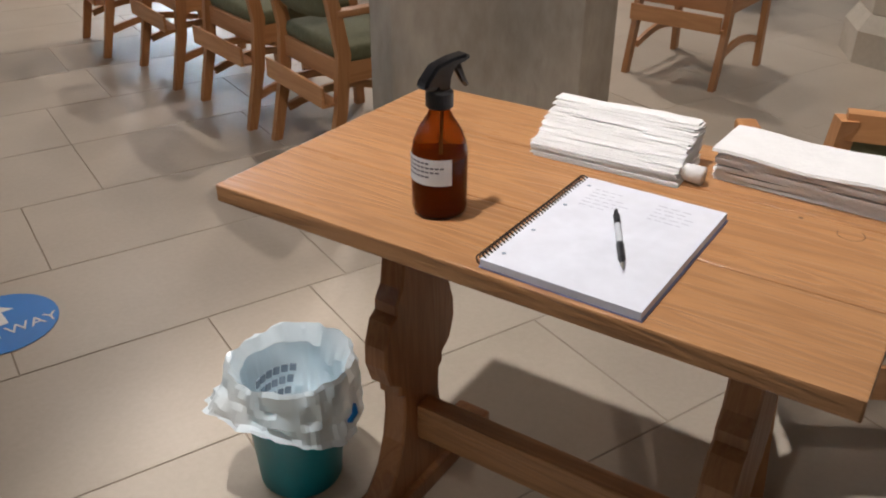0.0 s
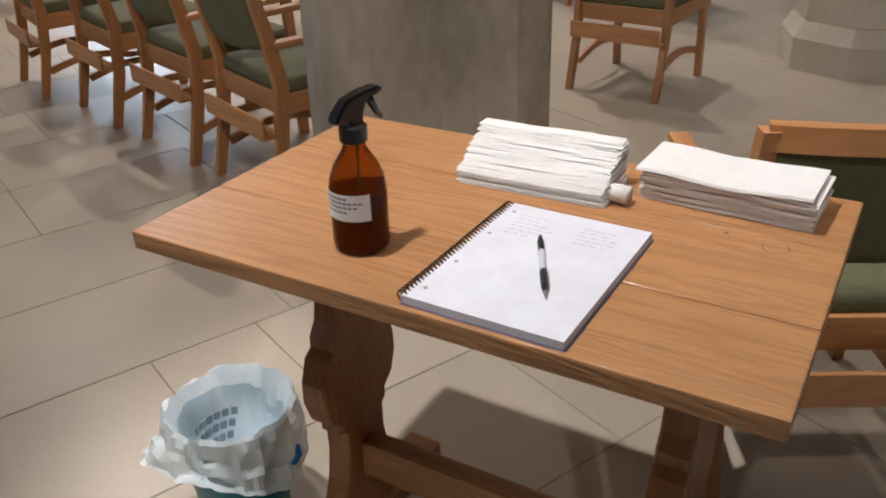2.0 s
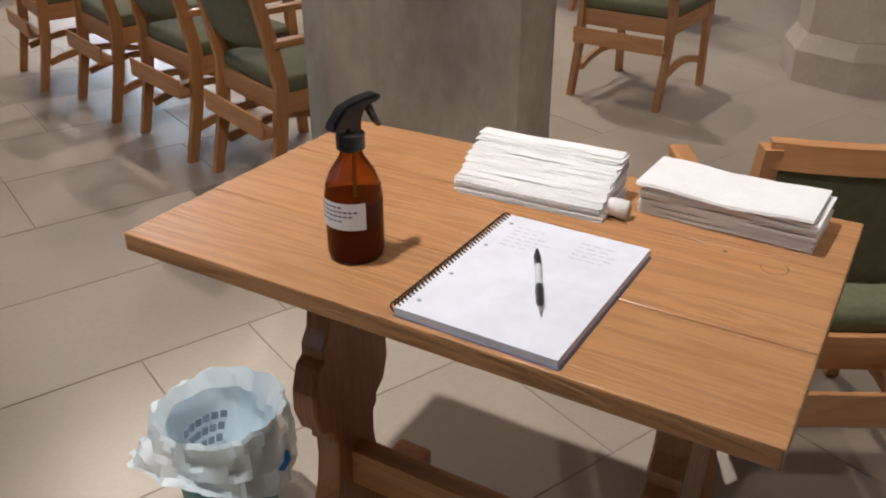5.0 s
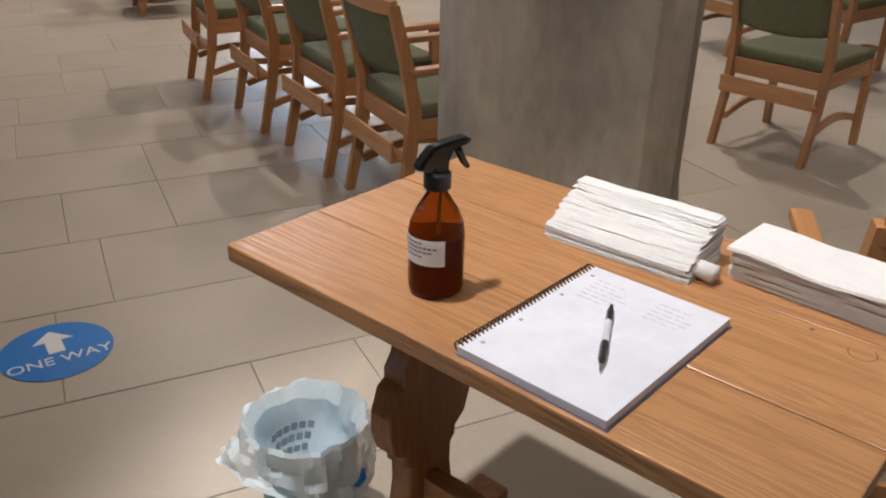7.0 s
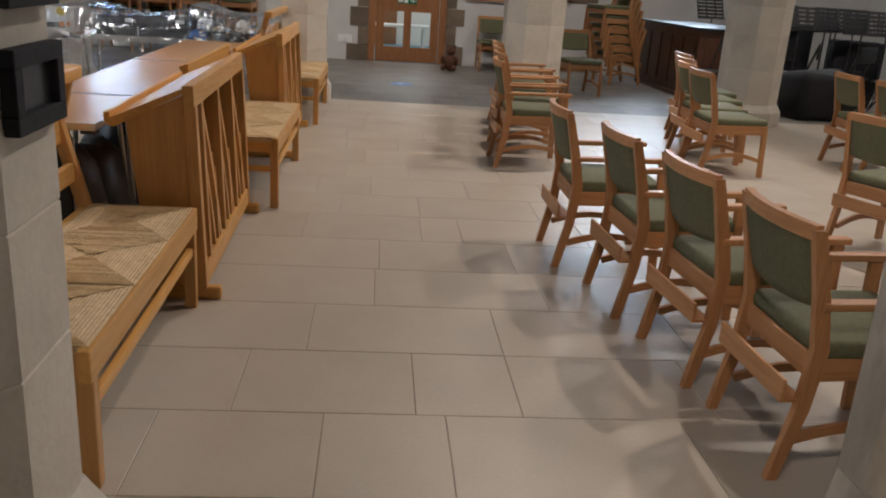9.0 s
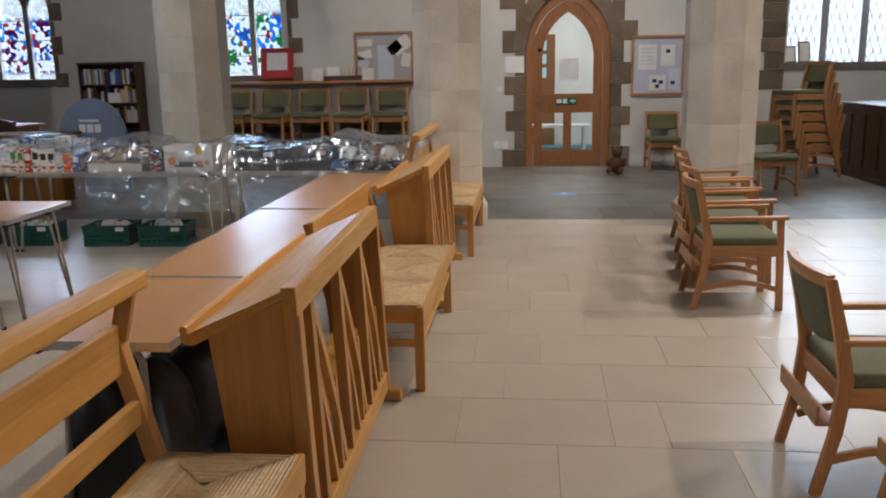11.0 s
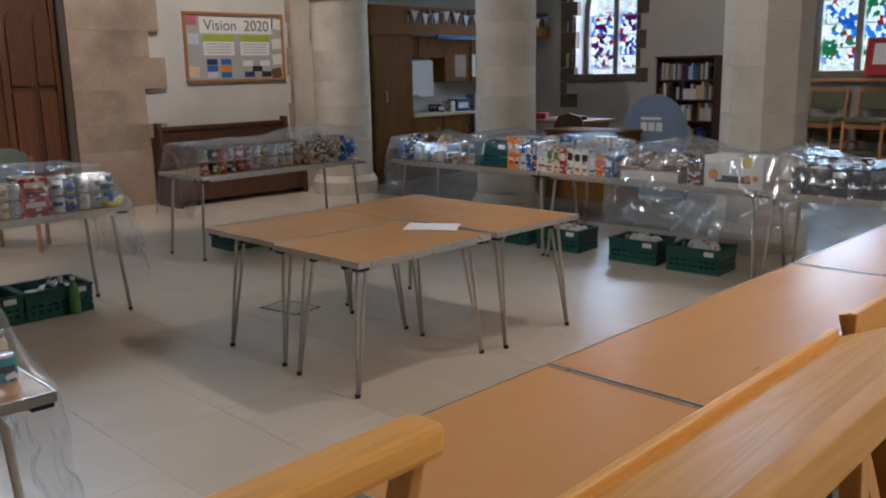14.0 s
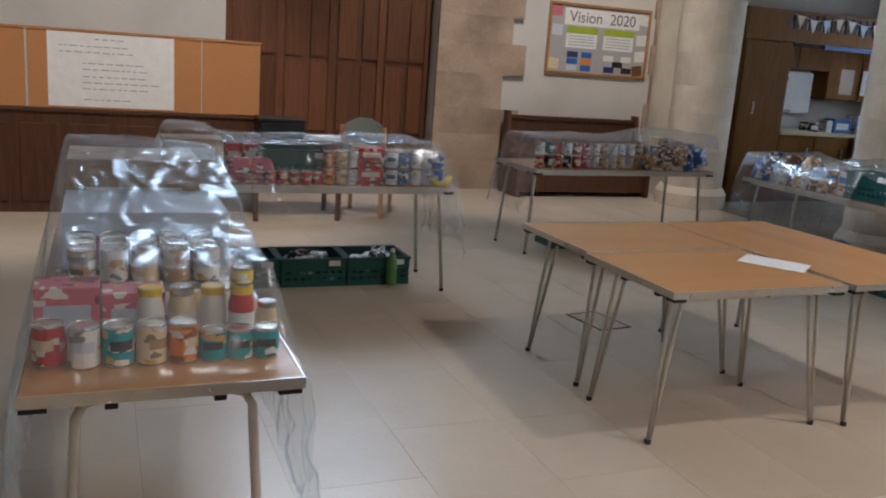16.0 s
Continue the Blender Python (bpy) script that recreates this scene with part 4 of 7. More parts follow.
def church_chair(m, arms=True, rack=True, label="wooden church chair with green upholstered seat and back", group="church chairs"):
    """Faces +x; 0.48 wide along y; rear legs rise into the back."""
    c = thing("church_chair", label, "chair", m, group)
    W = 0.225
    for s in (-1, 1):
        y = s * W
        lg = bmesh.new()
        pts = [(-0.29, 0), (-0.235, 0.24), (-0.215, 0.44), (-0.243, 0.60), (-0.293, 0.808)]
        wid = [0.036, 0.044, 0.05, 0.046, 0.036]
        ou = [(x - w / 2, z) for (x, z), w in zip(pts, wid)] + [(x + w / 2, z) for (x, z), w in zip(pts[::-1], wid[::-1])]
        prism(lg, ou, y - 0.014, y + 0.014)
        part("rear_leg", lg, CHAIR_Z, c)
        fl = bmesh.new()
        bar(fl, (0.235, y, 0), (0.215, y, 0.575 if arms else 0.42), 0.03, 0.042, 0.004, (1, 0, 0))
        part("front_leg", fl, CHAIR_Z, c)
        part("side_rail", bars((-0.215, y, 0.375), (0.215, y, 0.385), 0.022, 0.075), CHAIR_X, c)
        st = sweep(bmesh.new(), [(-0.235 + 0.46 * k / 8, y * 0.93, 0.13 + 0.045 * math.sin(k / 8 * math.pi)) for k in range(9)], 0.032, 0.018)
        part("stretcher", st, CHAIR_X, c)
        if arms:
            part("armrest", bars((-0.24, y, 0.580), (0.26, y, 0.590), 0.048, 0.026, 0.008), CHAIR_X, c)
    part("front_rail", cube(0.19, 0.212, -W, W, 0.345, 0.415, 0.003), CHAIR_Y, c)
    part("rear_rail", cube(-0.225, -0.205, -W, W, 0.335, 0.41, 0.003), CHAIR_Y, c)
    tr, bk = bmesh.new(), bmesh.new()
    n = 8
    sweep(tr, [(-0.291 - 0.035 * (1 - (2 * k / n - 1) ** 2), -W + 2 * W * k / n, 0.797) for k in range(n + 1)], 0.045, 0.028)
    part("top_rail", tr, CHAIR_Y, c)
    prof = [(-0.287, 0.775), (-0.258, 0.67), (-0.236, 0.575), (-0.228, 0.55)]
    for off in (0.014, -0.014):
        grid = []
        for k in range(n + 1):
            y = -W + 0.016 + (2 * W - 0.032) * k / n
            sag = -0.03 * (1 - (y / W) ** 2)
            dip = 0.02 * (y / W) ** 2
            grid.append([bk.verts.new((x + sag + off, y, z + (dip if j > 1 else 0))) for j, (x, z) in enumerate(prof)])
        for A, B in zip(grid, grid[1:]):
            for j in range(3):
                q = (A[j], B[j], B[j + 1], A[j + 1])
                bk.faces.new(q if off < 0 else q[::-1])
        if off > 0:
            front = grid
    for A, B in ((front[0], grid[0]), (grid[-1], front[-1])):
        for j in range(3):
            bk.faces.new((A[j], A[j + 1], B[j + 1], B[j]))
    for k in range(n):
        bk.faces.new((front[k][-1], front[k + 1][-1], grid[k + 1][-1], grid[k][-1]))
    bmesh.ops.recalc_face_normals(bk, faces=bk.faces)
    part("backrest", bk, GREEN, c, "green upholstered back", smooth=True)
    se = bmesh.new()
    box(se, -0.215, 0.235, -W - 0.012, W + 0.012, 0.405, 0.465, 0.022)
    for v in se.verts:
        if v.co.z > 0.44:
            v.co.z += 0.016 * (1 - (v.co.x / 0.25) ** 2) * (1 - (v.co.y / 0.25) ** 2)
    smooth_edges(part("seat", se, GREEN, c, "green padded seat"), 60)
    if rack:
        rk = bars((-0.30, -W + 0.0, 0.30), (-0.30, W - 0.0, 0.30), 0.012, 0.075, 0.003)
        part("book_rack", rk, CHAIR_Y, c)
        part("rack_base", bars((-0.265, -W, 0.268), (-0.265, W, 0.268), 0.075, 0.01, 0.002), CHAIR_Y, c)
    return c


AISLE = "church chairs along the aisle"
ch2 = church_chair(pose(4.86, 8.38, 0, 0, 0, 2), arms=False, group="church chairs in rows")
ch = church_chair(pose(3.21, 5.94, 0, 0, 0, 0), label="wooden church armchair with green upholstered seat and back", group=AISLE)
for x, y, a in ((3.50, 4.0, 2), (3.43, 4.62, 5), (3.34, 5.27, 3), (3.20, 8.31, 0), (3.29, 8.95, 3), (3.36, 9.55, -2), (3.43, 10.15, 2)):
    copy_thing(ch, pose(x, y, 0, 0, 0, a))
BLOCK = "church chairs in rows"
for i, (x, y, a) in enumerate([(4.96, 8.98, -2), (5.14, 9.55, 1), (5.32, 10.12, 0), (5.05, 6.2, 25), (6.4, 7.6, 5), (6.4, 8.2, 0), (6.35, 8.8, -3), (5.34, 3.98, 17), (6.7, 5.0, 10), (6.6, 5.7, 0)]):
    c = copy_thing(ch2, pose(x, y, 0, 0, 0, a))
    c["group"] = BLOCK
c = copy_thing(ch, pose(3.605, 2.0, 0, 0, 0, 52))
c["group"], c["label"] = "chair at the table", "wooden armchair with green upholstery drawn up behind the oak table"
c = copy_thing(ch2, pose(3.76, 15.25, 0, 0, 0, -90))
c["group"], c["label"] = "chair by the wall", "wooden church chair standing against the wall below the notice board"

# ---- oak table with what stands on it ----
TM = pose(2.795, 2.031, 0, 0, 0, -66.7)
ot = thing("oak_table", "old oak refectory table with shaped trestle ends", "table", TM)
TL, TW, TH = 0.899, 0.560, 0.75
wids = (-TW / 2, -0.10, 0.105, TW / 2)
for a, b in zip(wids, wids[1:]):
    part("top_board", cube(-TL / 2, TL / 2, a + 0.0009, b - 0.0009, TH - 0.028, TH, 0.003), OAK_X, ot)
for sx in (-1, 1):
    half = [(0.17, 0.0), (0.165, 0.035), (0.125, 0.062), (0.088, 0.11), (0.066, 0.17), (0.057, 0.23), (0.058, 0.275), (0.070, 0.285), (0.070, 0.305), (0.095, 0.325), (0.110, 0.37), (0.108, 0.41), (0.092, 0.455), (0.075, 0.465), (0.075, 0.485), (0.058, 0.51), (0.050, 0.56), (0.060, 0.60), (0.085, 0.635), (0.105, 0.64), (0.105, 0.665), (0.145, 0.69), (0.15, 0.722)]
    pr = prism(bmesh.new(), [(y, z) for y, z in half] + [(-y, z) for y, z in half[::-1]], -0.025, 0.025)
    bmesh.ops.transform(pr, matrix=pose(sx * 0.30, 0, 0, 0, 0, 90), verts=pr.verts)
    bmesh.ops.bevel(pr, geom=[e for e in pr.edges if len(e.link_faces) == 2 and e.calc_face_angle() > 1.2], offset=0.004, segments=1, affect="EDGES")
    part("trestle_end", pr, OAK_Z, ot, "scroll-shaped oak trestle end")
    part("foot", cube(sx * 0.30 - 0.04, sx * 0.30 + 0.04, -0.24, 0.24, 0, 0.045, 0.008), OAK_Z, ot)
part("stretcher", cube(-0.275, 0.275, -0.022, 0.022, 0.155, 0.235, 0.006), OAK_X, ot)

STAIN = plain("dark_water_stain", (0.13, 0.055, 0.022), 0.4, scale=40)
ring = bmesh.new()
arc = [radians(100 + 13 * k) for k in range(20)]
rims = [[ring.verts.new((r * math.cos(a), r * math.sin(a), 0.0003)) for a in arc] for r in (0.0165, 0.0180)]
for k in range(19):
    ring.faces.new((rims[0][k], rims[1][k], rims[1][k + 1], rims[0][k + 1]))
part("ring_stain", ring, STAIN, ot, "faint dark ring stain").matrix_basis = TM.inverted() @ pose(3.01, 1.725, TH)
part("knot", lathe(bmesh.new(), [(0.0035, 0), (0.0035, 0.0003)], 10), STAIN, ot, "small dark knot").matrix_basis = TM.inverted() @ pose(2.997, 1.793, TH)

# ---- on the oak table ----
AMBER = glass("amber_glass", (0.27, 0.085, 0.015), 0.03, 1.2)
LIQUID = plain("brown_liquid", (0.33, 0.12, 0.022), 0.25, scale=4, bump=0)
HEAD = plain("glossy_black_plastic", (0.008, 0.008, 0.009), 0.22)
bo = thing("spray_bottle", "amber glass spray bottle with black trigger, white label, half full", "bottle", pose(2.595, 2.085, TH, 0, 0, 12) @ Matrix.Diagonal((1, 1, 0.87, 1)))
prof = [(0.030, 0.0), (0.037, 0.004), (0.0385, 0.012), (0.0385, 0.100), (0.036, 0.118), (0.029, 0.138), (0.019, 0.156), (0.0145, 0.166), (0.0145, 0.178)]
smooth_edges(part("glass_body", lathe(bmesh.new(), prof, 32), AMBER, bo), 60)
smooth_edges(part("liquid", lathe(bmesh.new(), [(0.034, 0.004), (0.036, 0.012), (0.036, 0.096)], 32), LIQUID, bo, "brown sanitising liquid"), 60)
lb = bmesh.new()
ring = [[lb.verts.new((0.0392 * math.cos(a), 0.0392 * math.sin(a), z)) for a in [radians(-222 + 112 * k / 14) for k in range(15)]] for z in (0.060, 0.103)]
for k in range(14):
    lb.faces.new((ring[0][k], ring[0][k + 1], ring[1][k + 1], ring[1][k]))
label = part("label", lb, WHITE, bo, "white paper label with printed lines")
ln = bmesh.new()
INK = plain("printing_ink", (0.10, 0.10, 0.13), 0.6)
for z, n in ((0.096, 6), (0.089, 9), (0.082, 8), (0.074, 6)):
    for k in range(n):
        a0, a1 = radians(-214 + 10 * k), radians(-206.5 + 10 * k)
        q = [(0.0395 * math.cos(a), 0.0395 * math.sin(a), zz) for zz in (z - 0.0014, z + 0.0014) for a in (a0, a1)]
        v = [ln.verts.new(p) for p in q]
        ln.faces.new((v[0], v[1], v[3], v[2]))
part("printed_lines", ln, INK, label)
part("collar", lathe(bmesh.new(), [(0.0165, 0.172), (0.0185, 0.174), (0.0185, 0.196), (0.015, 0.2)], 24), BLACK, bo)
hd = prism(bmesh.new(), [(-0.036, 0.208), (-0.031, 0.220), (-0.013, 0.239), (0.015, 0.245), (0.046, 0.246), (0.049, 0.240), (0.046, 0.234), (0.022, 0.232), (0.014, 0.215), (0.012, 0.196), (-0.012, 0.196), (-0.014, 0.205)], -0.011, 0.011)
bmesh.ops.bevel(hd, geom=[e for e in hd.edges if len(e.link_faces) == 2 and e.calc_face_angle() > 1.0], offset=0.004, segments=2, affect="EDGES")
o = smooth_edges(part("spray_head", hd, HEAD, bo, "black plastic trigger head"), 50)
tg = bmesh.new()
tube(tg, [(0.028, 0, 0.238), (0.034, 0, 0.222), (0.042, 0, 0.205), (0.050, 0, 0.194)], [0.006, 0.006, 0.005, 0.004], 8)
part("trigger", tg, HEAD, bo, smooth=True)
part("dip_tube", tube(bmesh.new(), [(0, 0, 0.006), (0.004, 0, 0.17)], 0.0022, 6), WHITE, bo)

NBM = pose(2.7255, 1.8815, TH, 0, 0, -67.4)
nb = thing("notebook", "open spiral-bound A4 notebook with faint handwriting, white pages", "notebook", NBM)
part("back_cover", cube(-0.107, 0.107, -0.1485, 0.1485, 0.0005, 0.0022), plain("blue_grey_card", (0.20, 0.24, 0.42), 0.6), nb)
pg = cube(-0.1055, 0.1048, -0.1478, 0.1475, 0.0023, 0.0128, 0.0006)
part("page_block", pg, plain("lilac_white_paper", (0.66, 0.67, 0.73), 0.75, scale=14, bump=0.03), nb)
WIRE = plain("dark_wire", (0.03, 0.025, 0.025), 0.35, 0.6)
sp = bmesh.new()
ring = None
for k in range(38):
    y = -0.142 + k * 0.284 / 37
    if ring:
        again(ring, nb, pose(0, y + 0.142, 0))
        continue
    ring = part("wire_ring", tube(sp, [(-0.107 + 0.008 * math.cos(a), y + 0.0016 * a / 6, 0.0082 + 0.0078 * math.sin(a)) for a in [j * math.tau / 8 for j in range(9)]], 0.0012, 5), WIRE, nb, "dark wire spiral")
for y in (-0.12, -0.045, 0.045, 0.12):
    part("punched_hole", lathe(bmesh.new(), [(0.003, 0), (0.003, 0.0003)], 10, (-0.088, y, 0.0131)), GREYFAB, nb)
PENCIL = plain("pale_pencil", (0.45, 0.45, 0.52), 0.8)
rg = random.Random(4)
for r in range(6):
    for x0 in (-0.075, 0.02):
        x, y = x0, 0.115 - r * 0.011
        end = x0 + rg.uniform(0.03, 0.06)
        while x < end and not (x0 > 0 and r > 4):
            w = rg.uniform(0.006, 0.014)
            part("pencil_word", cube(x, x + w, y - 0.0007, y + 0.0007, 0.0130, 0.0132), PENCIL, nb)
            x += w + 0.004
pn = thing("pen", "clear and black retractable ballpoint pen on the notebook", "pen", look((2.672, 1.803, TH + 0.0185), (2.769, 1.918, TH + 0.0185)))
ax = lambda z: pose(0, 0, -z)
part("grip", lathe(bmesh.new(), [(0.002, 0), (0.0048, 0.012), (0.0052, 0.045), (0.0046, 0.05)], 14), BLACK, pn, "black rubber grip").matrix_basis = pose(0, 0, -0.012, 180, 0, 0)
part("barrel", lathe(bmesh.new(), [(0.0044, 0.05), (0.0044, 0.10)], 14), plain("clear_grey_plastic", (0.55, 0.57, 0.60), 0.15), pn).matrix_basis = pose(0, 0, -0.012, 180, 0, 0)
part("cap", lathe(bmesh.new(), [(0.0046, 0.10), (0.0046, 0.128), (0.003, 0.13), (0.003, 0.139)], 14), BLACK, pn).matrix_basis = pose(0, 0, -0.012, 180, 0, 0)
part("tip", lathe(bmesh.new(), [(0.0008, -0.012), (0.0025, 0.0)], 10), METAL, pn).matrix_basis = pose(0, 0, -0.012, 180, 0, 0)
part("clip", cube(-0.0015, 0.0015, 0.0045, 0.006, -0.148, -0.115), BLACK, pn)


def towels(m, n, L, D, H, label, fan, ripple=0.0009):
    """Folded sheets stacked one on another, each a little askew."""
    t = thing("paper_towel_stack", label, "paper towels", m, "stacks of paper towels")
    rg = random.Random(n)
    h = H / n
    for k in range(n):
        u = k / (n - 1)
        back = fan * (max(0.0, u - 0.3) / 0.7) ** 1.1 if fan > 0 else fan * u ** 1.5
        q = bmesh.new()
        N = 8
        top, bot = [], []
        dx, dy, ph = rg.uniform(-0.004, 0.004), rg.uniform(-0.002, 0.002), rg.uniform(0, 6)
        d = D - back if fan > 0 else D * (1 + 0.10 * u)
        for i in range(N + 1):
            x = -L / 2 + L * i / N + dx
            w = ripple * math.sin(ph + i * 0.9)
            z = k * h + w * (0.3 + u)
            z = max(z, 0.0)
            top.append([q.verts.new((x, back + dy, z + h * 0.86)), q.verts.new((x, back + d + dy, z + h * 0.8))])
            bot.append([q.verts.new((x, back + dy - 0.0015, z)), q.verts.new((x, back + d + dy, z))])
        for i in range(N):
            q.faces.new((top[i][0], top[i + 1][0], top[i + 1][1], top[i][1]))
            q.faces.new((bot[i][1], bot[i + 1][1], bot[i + 1][0], bot[i][0]))
            q.faces.new((bot[i][0], bot[i + 1][0], top[i + 1][0], top[i][0]))
            q.faces.new((top[i][1], top[i + 1][1], bot[i + 1][1], bot[i][1]))
        for i in (0, N):
            q.faces.new((bot[i][0], top[i][0], top[i][1], bot[i][1]))
        bmesh.ops.recalc_face_normals(q, faces=q.faces)
        part("towel", q, TOWEL, t)
    return t


towels(pose(2.875, 2.062, TH, 0, 0, -65), 46, 0.235, 0.112, 0.070, "fanned stack of folded white paper towels on the table", 0.088)
towels(pose(3.043, 1.835, TH, 0, 0, -69), 10, 0.245, 0.105, 0.052, "low stack of folded white paper towels on the table", -0.014, 0.0022)
rl = tagged(part("rolled_towel", tube(bmesh.new(), [(0, 0, 0), (0.022, 0, 0.001), (0.058, 0, 0)], [0.014, 0.013, 0.015], 10), TOWEL, smooth=True), "single rolled paper towel beside the stacks", "paper towel")
rl.matrix_basis = pose(2.945, 1.995, TH + 0.0145, 0, 0, -72)

# ---- waste bin ----
bn = thing("waste_bin", "small teal plastic waste bin lined with a white bag", "bin", pose(2.50, 2.468, 0))
smooth_edges(part("bin_body", lathe(bmesh.new(), [(0.080, 0), (0.084, 0.006), (0.102, 0.246), (0.106, 0.248), (0.106, 0.254), (0.099, 0.252), (0.082, 0.012)], 40), TEAL, bn), 50)
li = bmesh.new()
N, rows = 96, []
liner = [(0.045, 0.09), (0.068, 0.12), (0.080, 0.16), (0.088, 0.20), (0.094, 0.235), (0.098, 0.262), (0.103, 0.284), (0.110, 0.292), (0.117, 0.286), (0.118, 0.268), (0.119, 0.250), (0.120, 0.232), (0.122, 0.214), (0.124, 0.200), (0.127, 0.190), (0.130, 0.182)]
noise.seed_set(9)
for k, (r, z) in enumerate(liner):
    rows.append([])
    for j in range(N):
        a = j * math.tau / N
        d = Vector((math.cos(a), math.sin(a), 0))
        p = Vector((d.x * r, d.y * r, z))
        f1 = noise.noise(d * 2.2 + Vector((0, 0, k * 0.35)))
        f2 = 0.45 - abs(noise.noise(p * 26.0))
        f3 = 0.45 - abs(noise.noise(Vector((p.x * 62 + z * 30, p.y * 62, z * 40))))
        out = max(0, k - 8) / 7
        left = max(0.0, math.cos(a - 2.75)) ** 3
        rr = r + 0.006 * f1 + (0.018 + 0.012 * out) * f2 + 0.0065 * f3 + 0.036 * out * left
        if 6 <= k:
            rr = max(rr, 0.1095)
        if k <= 5:
            rr = min(rr, 0.079 + (z - 0.012) * 0.08)
        zz = z + 0.012 * f1 * (k > 3) + 0.006 * f2 * (k > 4) + 0.030 * out * math.sin(2 * a + 0.6) + 0.022 * out * left
        rows[-1].append(li.verts.new((rr * d.x, rr * d.y, zz)))
for A, B in zip(rows, rows[1:]):
    for j in range(N):
        li.faces.new((A[j], A[(j + 1) % N], B[(j + 1) % N], B[j]))
li.faces.new(rows[0][::-1])
smooth_edges(part("bin_liner", li, LINER, bn, "crumpled translucent white bin bag"), 18)
for k in range(3):
    for j in range(6 - k):
        lg = bmesh.new()
        a = radians(62 + j * 13 + 6 * k)
        r = 0.0775 - 0.003 * k
        bar(lg, (r * math.cos(a), r * math.sin(a), 0.212 - 0.026 * k), (r * math.cos(a + 0.17), r * math.sin(a + 0.17), 0.214 - 0.026 * k), 0.003, 0.017, 0)
        part("bag_printing", lg, GREYFAB, bn, "grey bar of printing seen through the bag")
tie = bmesh.new()
tube(tie, [(0.052, -0.108, 0.186), (0.062, -0.113, 0.192), (0.075, -0.110, 0.203), (0.082, -0.100, 0.212)], [0.004, 0.010, 0.010, 0.004], 8)
part("bag_tie", tie, BLUE, bn, "dark blue bag tie", smooth=True)

# ---- food tables ----


def sheet(name, x0, x1, y0, y1, hang, height, label, seed, n=(64, 44), flare=0.05, film=CLEAR, ruck=0.030):
    """Clear polythene laid over a table: follows height() on top, falls and ruckles over the edges."""
    def crest(x, y, out):
        """Thin crease lines running aslant."""
        a = noise.noise(Vector((x * 5 + out * 5 + seed, y * 5, out * 2.5)))
        b = noise.noise(Vector((x * 4 - out * 6, y * 7 + seed, 3.3)))
        return max(0.0, 0.5 - 5 * abs(a)) + max(0.0, 0.5 - 6 * abs(b))

    bm = bmesh.new()
    sx, sy = n
    mx = max(hang[0], hang[1]), max(hang[2], hang[3])
    grid = []
    noise.seed_set(seed)
    for i in range(sx + 1):
        row = []
        for j in range(sy + 1):
            u = -hang[0] + (x1 - x0 + hang[0] + hang[1]) * i / sx
            v = -hang[2] + (y1 - y0 + hang[2] + hang[3]) * j / sy
            cu, cv = min(max(u, 0), x1 - x0), min(max(v, 0), y1 - y0)
            out = math.hypot(u - cu, v - cv)
            x, y = x0 + cu, y0 + cv
            f1 = noise.noise(Vector((x * 3.1 + seed, y * 3.1, out * 2)))
            f2 = noise.noise(Vector((x * 9 + seed, y * 9, out * 4 + 5)))
            if out > 0:
                du, dv = (u - cu) / out, (v - cv) / out
                f3 = 0.5 - abs(noise.noise(Vector((x * 7 + out * 5 + seed, y * 7 - out * 5, 2.0))))
                f4 = 0.5 - abs(noise.noise(Vector((x * 16 - out * 12, y * 16 + out * 12, seed))))
                push = flare * min(1, out * 3) * (0.55 + 0.9 * f1 + 0.5 * f2) + 0.012 + min(1, out * 4) * (0.035 * f3 + 0.016 * f4 + ruck * crest(x, y, out))
                x, y = x + du * max(push, 0.008), y + dv * max(push, 0.008)
                z = height(x0 + cu, y0 + cv) - out + 0.05 * f1 * out
                z = max(z, 0.02)
            else:
                f4 = 0.5 - abs(noise.noise(Vector((x * 13 + y * 6, y * 13 - x * 6, seed))))
                z = height(x, y) + 0.016 * f1 + 0.006 * f2 + 0.012 + 0.004 * f4 + 0.014 * crest(x, y, 0)
            row.append(bm.verts.new((x, y, z)))
        grid.append(row)
    for A, B in zip(grid, grid[1:]):
        for j in range(sy):
            bm.faces.new((A[j], B[j], B[j + 1], A[j + 1]))
    o = part(name, bm, film, smooth=True)
    return tagged(o, label, "plastic sheet", "plastic sheets")


LABELS = {k: plain("label_" + k, c, 0.4, scale=25, bump=0.02) for k, c in dict(
    red=(0.50, 0.03, 0.03), teal=(0.0, 0.26, 0.29), white=(0.75, 0.74, 0.70), cream=(0.70, 0.58, 0.38), orange=(0.72, 0.24, 0.04), navy=(0.02, 0.04, 0.16),
    blue=(0.03, 0.14, 0.45), tan=(0.42, 0.26, 0.13), pink=(0.55, 0.16, 0.20), yellow=(0.75, 0.55, 0.05), green=(0.10, 0.24, 0.07), black=(0.02, 0.02, 0.02), card=(0.38, 0.24, 0.13), pale=(0.55, 0.62, 0.72), brown=(0.16, 0.075, 0.035)).items()}


